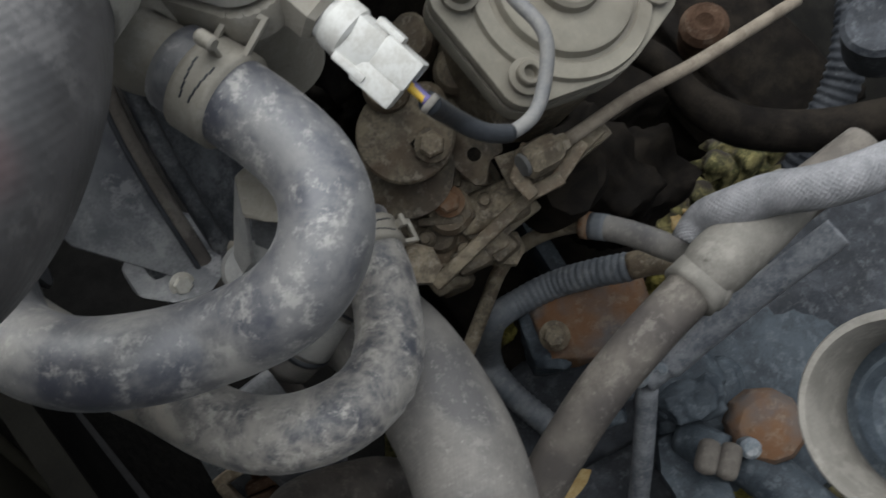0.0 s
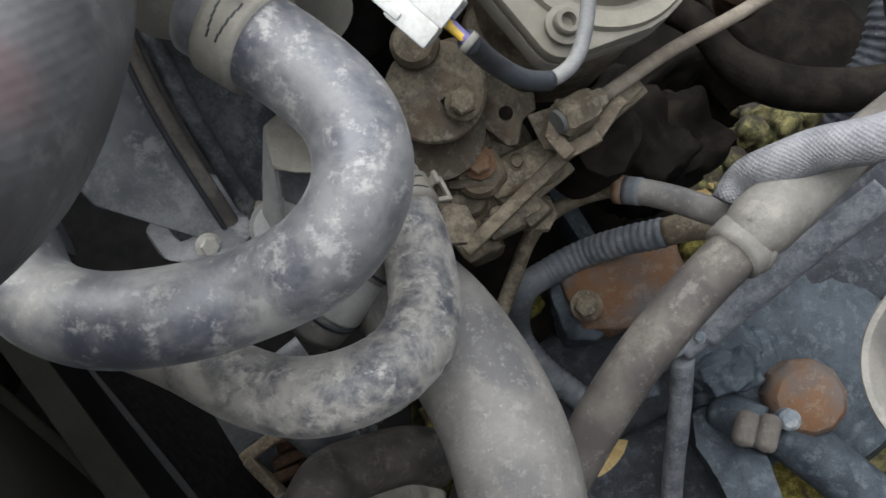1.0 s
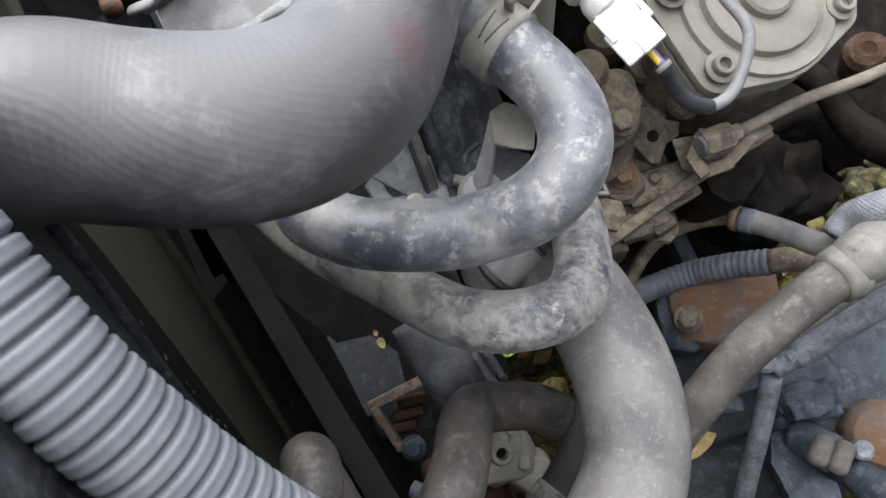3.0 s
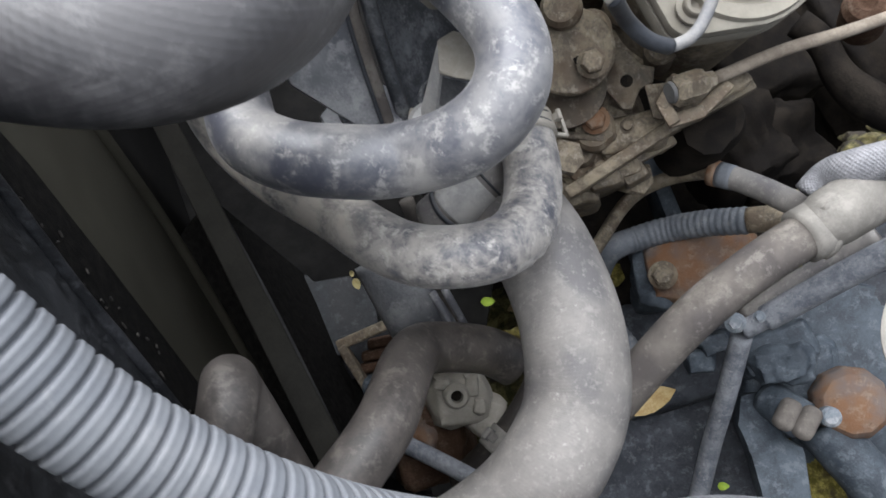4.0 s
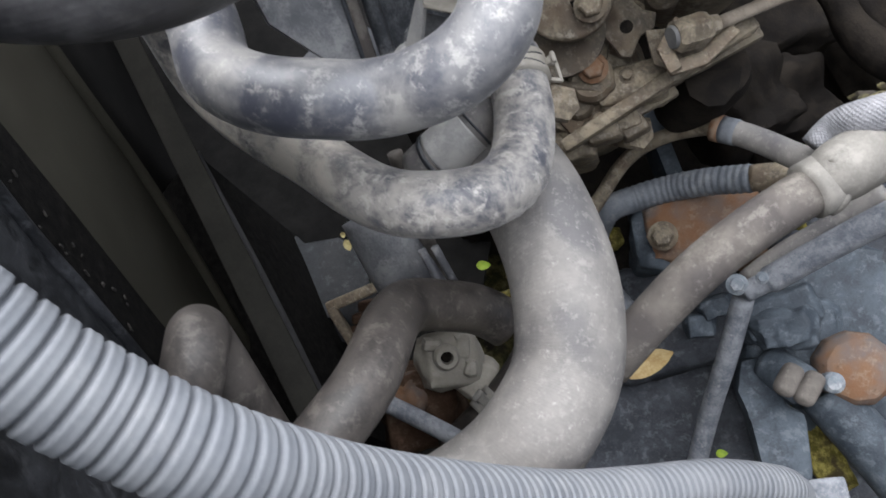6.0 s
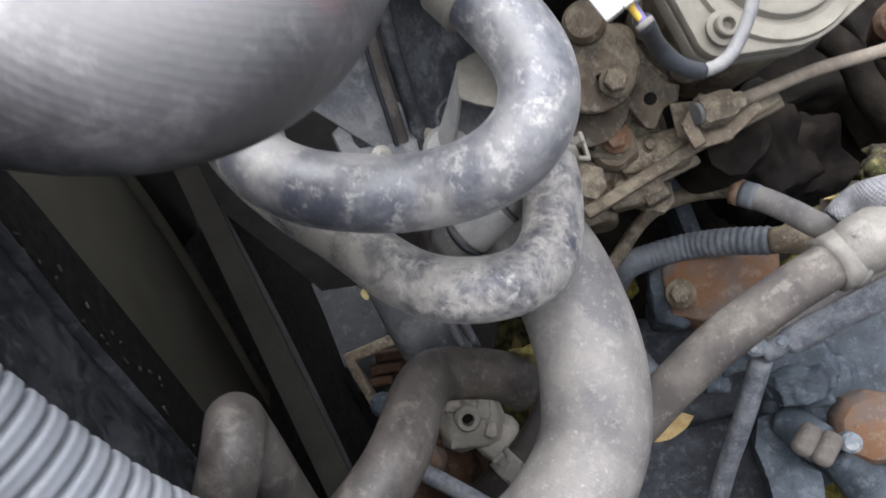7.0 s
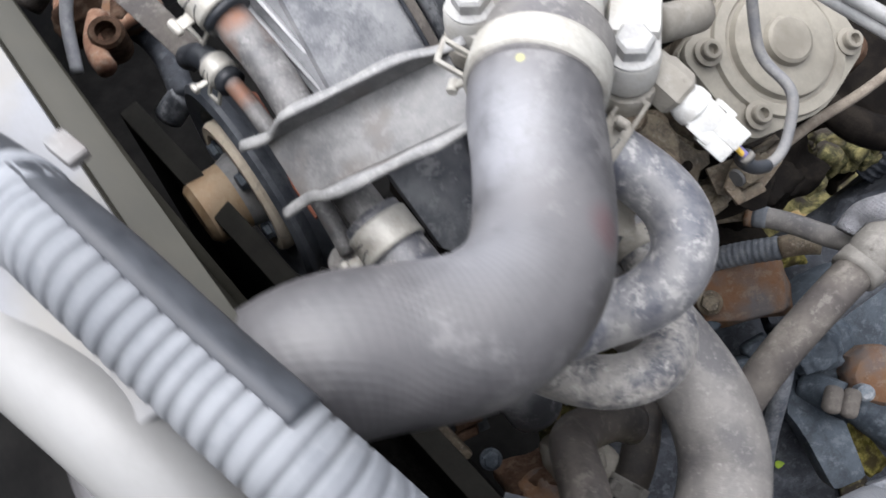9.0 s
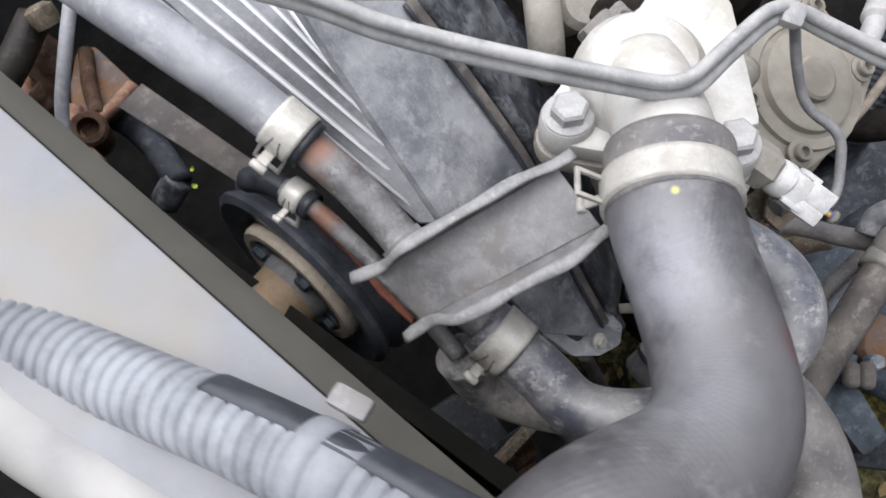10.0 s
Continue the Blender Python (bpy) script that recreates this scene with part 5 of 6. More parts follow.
    bowl = turned("filter_bowl", (0.0612, 0.2394, 0.4266), (0.1, -0.3, 0.9), [(0.010, -0.05), (0.019, -0.045), (0.020, 0), (0.017, 0.006), (0, 0.007)], GREASY_SHADED, 32)
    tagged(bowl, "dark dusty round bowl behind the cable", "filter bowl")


pump_casing()


def engine_block():
    """Dark lower block that fills the space behind the pump and the housing; its shade is painted into the near-black
    colour.
    """
    top = thing("engine_block", (0.0200, 0.3300, 0.3500), "greasy engine block with its shadow put into the dark colour", "engine")
    under(block("crankcase", (-0.0450, 0.4050, 0.2800), (0.20, 0.24, 0.30), GREASY_SHADED, UP, ACROSS, 0.02, 0.85, 0.02), top)
    under(block("cylinder_head", (-0.0300, 0.3300, 0.5250), (0.13, 0.15, 0.10), GREASY_SHADED, UP, ACROSS, 0.012, 0.95, 0.008), top)
    # the small lumps at the side are added dark fillers for shaded gaps
    under(block("side_casting", (0.1150, 0.3060, 0.3350), (0.06, 0.06, 0.08), GREASY_SHADED, (0.1, -0.4, 0.9), ACROSS, 0.015, 0.8, 0.012), top)
    under(block("side_casting", (0.1023, 0.4138, 0.3147), (0.10, 0.08, 0.08), GREASY_SHADED, (0.1, -0.4, 0.9), ACROSS, 0.015, 0.9, 0.012), top)
    under(block("sump_side", (0.0715, 0.2968, 0.2270), (0.22, 0.16, 0.03), GREASY_SHADED, (0.1, -0.4, 0.9), ACROSS, 0.012, 0.9, 0.006), top)
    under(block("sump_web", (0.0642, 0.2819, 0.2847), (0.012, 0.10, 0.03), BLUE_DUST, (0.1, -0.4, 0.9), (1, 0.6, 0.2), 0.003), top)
    under(block("side_casting", (0.2212, 0.4872, 0.2734), (0.22, 0.12, 0.10), GREASY_SHADED, (0.1, -0.4, 0.9), ACROSS, 0.02, 0.8, 0.02), top)
    under(block("side_casting", (0.0868, 0.2983, 0.3503), (0.08, 0.05, 0.08), GREASY_SHADED, (0.1, -0.4, 0.9), ACROSS, 0.015, 0.8, 0.012), top)


engine_block()

# ================= timing cover =================
def timing_cover():
    n = Vector((.53, -.575, .625)).normalized()
    top = thing("timing_cover", (-0.1200, 0.1600, 0.5400), "dusty black plastic timing cover with ribs and bolts", "timing cover")
    face = [(-0.2022, 0.2146, 0.6577), (-0.1586, 0.1647, 0.5748), (-0.1185, 0.1350, 0.5135), (-0.0772, 0.1378, 0.4810),
            (-0.1002, 0.1658, 0.5264), (-0.1168, 0.1937, 0.5660), (-0.1488, 0.2199, 0.6173), (-0.1622, 0.2292, 0.6372)]
    under(slab("cover_face", face, n, 0.006, PLASTIC_GREY, 0.0012), top)
    # dark disc laid on the cover as the hole's painted shade
    under(turned("cover_hole", Vector((-0.1532, 0.1599, 0.5659)) + n * 0.0004, n, [(0.0032, -0.002), (0.0032, 0.0001), (0, 0.0001)], GREASY_SHADED, 20), top, "dark disc painted as the shade in a round hole")
    under(block("raised_pad", Vector((-0.1575, 0.1521, 0.5623)) + n * 0.0005, (0.016, 0.006, 0.002), PLASTIC_GREY, n, (0.6, 0.8, 0.2), 0.0008), top)
    seam = [Vector(face[k]) + n * 0.001 for k in (3, 4, 5, 6, 7)]
    under(tube("seam_strip", seam, 0.0027, BEIGE_PIPE, 8, 0.006, flat=0.5), top, "beige dusty gasket strip")
    under(tube("seam_gasket", [p - Vector((0.45, 0.55, 0.0)) * 0.0042 for p in seam], 0.0010, TAPE, 6, 0.006), top, "thin black gasket")
    d = (seam[4] - seam[0]).normalized()
    side = d.cross(n)
    if side.y < 0:
        side = -side
    under(tube("seam_flange", [p + side * 0.008 - n * 0.002 for p in seam], 0.0035, PLASTIC_BLACK, 8, 0.006), top)
    under(slab("rear_cover", [seam[0] + side * 0.005 - n * 0.003, seam[2] + side * 0.005 - n * 0.003, seam[4] + side * 0.005 - n * 0.003, seam[4] + side * 0.06 - n * 0.03, seam[0] + side * 0.06 - n * 0.03], n, 0.004, PLASTIC_BLACK), top)
    b = Vector((-0.0900, 0.1360, 0.4900))
    under(block("foot", b - n * 0.003 - ACROSS * 0.004, (0.024, 0.014, 0.008), PLASTIC_BLACK, n, d, 0.003), top)
    under(slab("cover_lobe", [(-0.1030, 0.1680, 0.4920), (-0.0870, 0.1630, 0.4920), (-0.0790, 0.1520, 0.4920), (-0.0730, 0.1400, 0.4920), (-0.0770, 0.1300, 0.4920), (-0.0890, 0.1260, 0.4920), (-0.1020, 0.1280, 0.4920), (-0.1110, 0.1390, 0.4920)], n, 0.007, PLASTIC_GREY, 0.0022), top, "dusty rounded lobe of the cover")
    bolt(b + n * 0.004, n, 0.0060, STEEL, parent=top)
    # ribbed upper part
    rn = Vector((-0.15, -0.62, 0.77)).normalized()
    q = [(-0.2716, 0.2972, 0.5955), (-0.2080, 0.2862, 0.5949), (-0.1809, 0.2221, 0.5827), (-0.1584, 0.1657, 0.5730), (-0.1692, 0.1751, 0.5612)]
    rb = slab("rib_panel", [Vector(q[0]) - rn * .004, Vector(q[1]) - rn * .004, Vector(q[2]) - rn * .004, Vector(q[3]) - rn * .004, Vector(q[4]) - rn * .004], rn, 0.004, PLASTIC_MID)
    under(rb, top)
    ends = [((-0.2637, 0.2912, 0.5964), (-0.1634, 0.1644, 0.5707)), ((-0.2524, 0.2892, 0.5963), (-0.1613, 0.1697, 0.5737)), ((-0.2399, 0.2878, 0.5954), (-0.1691, 0.1908, 0.5774)), ((-0.2287, 0.2866, 0.5946), (-0.1767, 0.2096, 0.5799)), ((-0.2186, 0.2857, 0.5938), (-0.1850, 0.2285, 0.5834)), ((-0.2123, 0.2846, 0.5938), (-0.1993, 0.2536, 0.5876))]
    for a, c in ends:
        a, c = Vector(a), Vector(c)
        u = (c - a).normalized()
        under(block("rib", (a + c) / 2, ((c - a).length, 0.0015, 0.007), RIB_LIT, rn, u, 0.0004), top)
    e0, e1 = Vector((-0.2093, 0.2829, 0.5965)), Vector((-0.1591, 0.1647, 0.5758))
    under(block("rib_end", (e0 + e1) / 2, ((e1 - e0).length, 0.0018, 0.006), RIB_LIT, rn, e1 - e0, 0.0007), top)
    # lower belt cover under the hoses
    low = thing("belt_cover", (-0.0828, 0.1342, 0.3604), "dark blue-grey plastic lower belt cover, dusty", "belt cover")
    under(tube("cover_barrel", [(-0.0940, 0.1420, 0.3850), (-0.0790, 0.1280, 0.3700), (-0.0650, 0.1200, 0.3400)], 0.019, PLASTIC_GREY, 32, 0.004), low)
    under(tube("cover_edge", [(-0.0809, 0.1495, 0.4282), (-0.0662, 0.1356, 0.3934), (-0.0538, 0.1283, 0.3511)], 0.004, BEIGE_PIPE, 10, 0.004), low)
    under(slab("cover_wall", [(-0.1930, 0.1860, 0.2650), (-0.1830, 0.1780, 0.2650), (-0.1800, 0.1820, 0.2650), (-0.1720, 0.1770, 0.2650), (-0.1490, 0.1880, 0.2650), (-0.1270, 0.1780, 0.2650), (-0.1130, 0.1490, 0.2650), (-0.1320, 0.1280, 0.2650), (-0.1440, 0.1230, 0.2650), (-0.1640, 0.1430, 0.2650)], (0.3, -0.5, 0.8), 0.006, COVER_DARK), low)
    for p, q in (((-0.0620, 0.1220, 0.3900), (-0.0480, 0.1100, 0.3750)), ((-0.0560, 0.1250, 0.3900), (-0.0430, 0.1160, 0.3720))):
        under(tube("cover_rib", [p, q], 0.0022, PLASTIC_GREY, 8, 0.004), low)


timing_cover()

# ================= pulleys =================
def pulleys():
    c = Vector((-0.2363, 0.2143, 0.4489))
    top = thing("fan_pulley", c, "black belt pulley with a cream ring and bronze hub", "pulley")
    under(turned("pulley_rim", c - AHEAD * 0.004, AHEAD, [(0.060, -0.013), (0.067, -0.012), (0.068, -0.010), (0.062, -0.005), (0.066, 0.001), (0.066, 0.004), (0.062, 0.0065), (0.050, 0.004), (0.046, -0.003), (0, -0.003)], PULLEY_BLACK, 64), top)
    under(turned("hub_plate", c, AHEAD, [(0.033, -0.006), (0.033, 0.0), (0.032, 0.002), (0.024, 0.002), (0.021, 0.010), (0, 0.010)], STEEL_GREY, 48), top, "grey dirty hub plate")
    under(turned("hub_ring", c, AHEAD, [(0.043, -0.004), (0.043, 0.002), (0.0415, 0.0045), (0.0365, 0.0045), (0.035, 0.002), (0.035, -0.003)], CREAM_PAINT, 56), top, "dirty cream ring")
    under(turned("hub_nut", c + AHEAD * 0.010, AHEAD, [(0.021, 0), (0.020, 0.020), (0.016, 0.024), (0, 0.024)], BRONZE, 28), top, "bronze-brown hub nut")
    for k in range(4):
        t = math.pi * 2 * k / 4 + 0.5
        off = UP * math.cos(t) + ACROSS * math.sin(t)
        bolt(c + off * 0.0275 + AHEAD * 0.003, AHEAD, 0.009, BLUE_DUST, parent=top)
    plate = slab("backing_plate", [(-0.2250, 0.2290, 0.5170), (-0.2170, 0.2260, 0.5170), (-0.1950, 0.1910, 0.5170), (-0.1840, 0.1740, 0.5170), (-0.1750, 0.1540, 0.5170), (-0.1780, 0.1490, 0.5170), (-0.1910, 0.1670, 0.5170), (-0.2010, 0.1870, 0.5170), (-0.2180, 0.2120, 0.5170)], UP, 0.003, ORANGE)
    tagged(plate, "orange rusted steel plate behind the pulley", "plate")
    rust = thing("rusty_manifold", (-0.4030, 0.4403, 0.3710), "brown rusted casting with runners beyond the pulley", "casting")
    rn = Vector((0.2, -0.35, 0.9)).normalized()
    under(slab("casting_face", [(-0.3990, 0.4720, 0.4000), (-0.3840, 0.4730, 0.4000), (-0.3500, 0.4260, 0.4000), (-0.3470, 0.4190, 0.4000), (-0.3550, 0.4120, 0.4000), (-0.3660, 0.3990, 0.4000), (-0.3850, 0.3950, 0.4000), (-0.3980, 0.4050, 0.4000), (-0.4020, 0.4360, 0.4000)], (0.35, -0.45, 0.8), 0.030, RUST_DUSTY, 0.006), rust, "flat orange-brown rusted face")
    under(tube("casting_ridge", [(-0.3890, 0.4610, 0.4060), (-0.3840, 0.4270, 0.4060), (-0.3770, 0.3960, 0.4060)], 0.006, RUST_SHADED, 14, 0.003, wobble=0.2), rust)
    under(tube("casting_ridge", [(-0.3530, 0.4230, 0.4040), (-0.3650, 0.4060, 0.4040), (-0.3760, 0.3940, 0.4040)], 0.005, RUST, 14, 0.003, wobble=0.2), rust)
    under(block("casting_shoulder", (-0.4270, 0.4780, 0.3800), (0.045, 0.034, 0.05), RUST_SHADED, rn, ACROSS, 0.012, 0.85, 0.006), rust)
    under(block("casting_shoulder", (-0.4370, 0.4530, 0.3600), (0.030, 0.060, 0.05), RUST_SHADED, rn, ACROSS, 0.012, 0.85, 0.006), rust)
    under(turned("casting_boss", (-0.3810, 0.3820, 0.4100), rn, [(0.0135, -0.03), (0.0135, 0.0), (0.0115, 0.003), (0.0078, 0.003), (0.007, -0.008), (0, -0.008)], RUST_SHADED, 24), rust, "round rusty boss with a hole")
    under(tube("runner", [(-0.3980, 0.4100, 0.4000), (-0.3950, 0.3860, 0.4000), (-0.3870, 0.3670, 0.4000), (-0.3780, 0.3550, 0.4000)], 0.008, RUST, 18, 0.004, wobble=0.15), rust, "rusty bent runner")
    under(tube("runner", [(-0.4490, 0.4760, 0.3700), (-0.4530, 0.4620, 0.3700), (-0.4480, 0.4460, 0.3700)], 0.010, RUST, 18, 0.004, wobble=0.15), rust, "rusty bent runner")
    drain = thing("drain_pipe", (-0.3600, 0.3990, 0.3600), "dark blue-black pipe in shadow before rusty metal", "pipe")
    under(tube("pipe_body", [(-0.3810, 0.4260, 0.3700), (-0.3630, 0.4100, 0.3700), (-0.3430, 0.3810, 0.3700), (-0.3310, 0.3560, 0.3650)], 0.0105, BLUE_DARK, 24, 0.004), drain)
    # light on the pipe's end is put in by a paler material
    under(tube("pipe_end", [(-0.3310, 0.3590, 0.3660), (-0.3380, 0.3550, 0.3600), (-0.3470, 0.3500, 0.3500)], 0.0115, PLASTIC_BLACK, 24, 0.003), drain, "pipe end painted greyer as if lit")
    dark = tube("breather_hose", [(-0.4170, 0.4780, 0.4300), (-0.4340, 0.4460, 0.4200), (-0.4600, 0.4240, 0.4000)], 0.012, RUBBER_BLACK, 20, 0.004)
    tagged(dark, "dark dusty hose beside rusty metal", "hose")
    fit = turned("hose_fitting", (-0.4040, 0.4640, 0.4450), (-0.3, 0.5, 0.8), [(0.009, -0.01), (0.011, -0.004), (0.011, 0.004), (0.006, 0.007), (0, 0.007)], GREASY, 10)
    tagged(fit, "pale greasy fitting on a dark hose", "fitting")
    pipe = tube("vacuum_hose", [(-0.3432, 0.4004, 0.5250), (-0.3555, 0.3603, 0.5028), (-0.3666, 0.3323, 0.4758), (-0.3634, 0.3034, 0.4495)], 0.0042, RUBBER_FEED, 16, 0.004)
    tagged(pipe, "thin grey hose hanging past rusty metal", "hose")


pulleys()
# ================= brake and fuel lines over the housing =================
def metal_lines():
    a = [(-0.2201, 0.2088, 0.6778), (-0.1938, 0.2010, 0.6703), (-0.1735, 0.1948, 0.6618), (-0.1340, 0.1831, 0.6522), (-0.0874, 0.1698, 0.6445), (-0.0742, 0.1693, 0.6430), (-0.0628, 0.1762, 0.6431), (-0.0410, 0.1907, 0.6434), (-0.0285, 0.1965, 0.6419), (-0.0149, 0.1946, 0.6363), (0.0130, 0.1817, 0.6262), (0.0428, 0.1688, 0.6162)]
    b = [(-0.2218, 0.2111, 0.6710), (-0.1947, 0.2020, 0.6639), (-0.1739, 0.1956, 0.6554), (-0.1335, 0.1835, 0.6456), (-0.0858, 0.1698, 0.6378), (-0.0703, 0.1691, 0.6365), (-0.0573, 0.1776, 0.6375), (-0.0362, 0.1916, 0.6375), (-0.0251, 0.1967, 0.6366), (-0.0124, 0.1945, 0.6308), (0.0158, 0.1809, 0.6203), (0.0459, 0.1673, 0.6100)]
    tagged(tube("metal_line", a, 0.0026, STEEL_PALE, 14, 0.003), "thin grey steel line crossing the housing", "pipe", "steel lines")
    tagged(tube("metal_line", b, 0.0026, STEEL_PALE, 14, 0.003), "thin grey steel line crossing the housing", "pipe", "steel lines")
    clip = block("line_clip", (-0.0247, 0.1948, 0.6390), (0.009, 0.009, 0.007), STEEL_PALE, (0, -0.5, 0.8), (1, -.4, -.3), 0.002)
    tagged(clip, "small pale clip holding two steel lines", "clip")


metal_lines()


def behind_housing():
    p = tube("intake_boss", [(-0.0928, 0.2828, 0.5857), (-0.0939, 0.2612, 0.5743), (-0.0905, 0.2575, 0.5499)], 0.009, ALUMINIUM_DIRTY, 20, 0.004)
    tagged(p, "beige cast post behind the thermostat housing", "casting")
    c = turned("casting_boss", (-0.0713, 0.2783, 0.5738), (0.2, -0.5, 0.8), [(0.014, -0.05), (0.014, 0), (0.011, 0.004), (0, 0.005)], ALUMINIUM_DIRTY, 24)
    tagged(c, "round beige casting boss behind the housing", "casting")
    n = tube("hose_nipple", [(-0.0257, 0.2148, 0.5714), (-0.0144, 0.2210, 0.5688), (-0.0027, 0.2312, 0.5626)], 0.0085, ALUMINIUM_DIRTY, 20, 0.003)
    tagged(n, "pale stub pipe beside the round cover", "pipe")
    w = thing("wiring_plug", (-0.0750, 0.2440, 0.5900), "beige dusty wiring plug with a wire loop", "connector")
    under(block("plug_body", (-0.0750, 0.2440, 0.5900), (0.016, 0.012, 0.014), CLIP_GREY, (0, -0.5, 0.85), (0.8, 0.6, 0.1), 0.003), w)
    under(block("plug_step", (-0.0670, 0.2480, 0.5920), (0.012, 0.010, 0.012), CLIP_GREY, (0, -0.5, 0.85), (0.8, 0.6, 0.1), 0.002), w)
    under(tube("wire_loop", [(-0.0710, 0.2370, 0.6000), (-0.0690, 0.2420, 0.6020), (-0.0650, 0.2430, 0.6020), (-0.0620, 0.2390, 0.6000)], 0.0013, CLIP_GREY, 8, 0.0015), w)
    l = turned("line_fitting", (0.0410, 0.2200, 0.6000), (0.6, 0.75, 0.1), [(0.0045, -0.016), (0.0048, -0.002), (0.0068, 0.0), (0.0068, 0.016), (0, 0.016)], STEEL_PALE, 18)
    tagged(l, "pale round fitting at a steel line's end", "fitting")
    h = tube("fuel_hose", [(-0.1177, 0.3262, 0.5385), (-0.1054, 0.2916, 0.5326), (-0.0920, 0.2619, 0.5181), (-0.0740, 0.2400, 0.4853)], 0.017, BLUE_DARK, 24, 0.004)
    tagged(h, "dark blue-grey dusty hose beside the timing cover", "hose")


behind_housing()


def between_hoses():
    """Angular block and clamped hose end seen inside the two bends."""
    n = Vector((0.25, -0.55, 0.8)).normalized()
    k = thing("support_bracket", (-0.0492, 0.1322, 0.5371), "pale dusty folded bracket inside a hose bend", "bracket")
    under(slab("front_plate", [(-0.0566, 0.1383, 0.5462), (-0.0523, 0.1454, 0.5455), (-0.0455, 0.1436, 0.5458), (-0.0385, 0.1334, 0.5474), (-0.0378, 0.1214, 0.5462), (-0.0455, 0.1235, 0.5440), (-0.0529, 0.1269, 0.5413)], n, 0.003, ALUMINIUM_DIRTY, 0.0012), k)
    under(slab("side_flange", [(-0.0566, 0.1383, 0.5462), (-0.0531, 0.1275, 0.5406), (-0.0537, 0.1252, 0.5316), (-0.0543, 0.1230, 0.5228), (-0.0589, 0.1231, 0.5162), (-0.0618, 0.1276, 0.5198), (-0.0585, 0.1313, 0.5342)], (-0.3, -0.5, 0.8), 0.003, STEEL_PALE, 0.0012), k, "pale side flange")
    # a solid darker plate paints the shade of the gap below
    under(slab("recess", [(-0.0548, 0.1355, 0.5316), (-0.0395, 0.1314, 0.5338), (-0.0433, 0.1303, 0.5139), (-0.0557, 0.1299, 0.5131)], n, 0.004, PLASTIC_MID, 0.0008), k, "darker plate painted as the shaded recess under the plate")
    under(turned("foot", (-0.0572, 0.1266, 0.5135), n, [(0.009, -0.01), (0.0095, 0), (0.008, 0.003), (0, 0.004)], STEEL_PALE, 24), k)
    tagged(tube("wire_loop", [(-0.0640, 0.1613, 0.5055), (-0.0685, 0.1563, 0.5034), (-0.0693, 0.1508, 0.5001), (-0.0652, 0.1483, 0.4977), (-0.0596, 0.1481, 0.4964)], 0.0012, PLASTIC_BLACK, 8, 0.002), "thin black wire loop", "wire")
    tagged(tube("small_pipe", [(-0.0734, 0.1485, 0.4936), (-0.0695, 0.1474, 0.4945), (-0.0665, 0.1476, 0.4939)], 0.0026, ALUMINIUM_DIRTY, 12, 0.002), "thin pale brass pipe behind a hose", "pipe")
    mh = [(-0.0579, 0.1256, 0.4507), (-0.0463, 0.1322, 0.4641), (-0.0345, 0.1452, 0.4730), (-0.0262, 0.1627, 0.4723)]
    tagged(tube("water_pump_hose", mh, 0.0118, RUBBER_BIG, 28, 0.003), "short pale hose seen inside the hose bends", "hose")
    mline, mrun = spline(mh, 0.001)
    pump_band = thing("hose_band", mline[len(mline) // 2], "pale flat band with dark edges on a short hose", "hose clamp")
    for s0, s1, r, mat, nm in ((0.012, 0.030, 0.0124, STEEL_PALE, "band"), (0.0105, 0.0119, 0.0127, TAPE, "dark_edge"), (0.0302, 0.0316, 0.0127, TAPE, "dark_edge")):
        pts = [Vector(mline[int(np.argmin(abs(mrun - s)))]) for s in (s0, (s0 + s1) / 2, s1)]
        under(tube(nm, pts, r, mat, 32, 0.001), pump_band)


between_hoses()

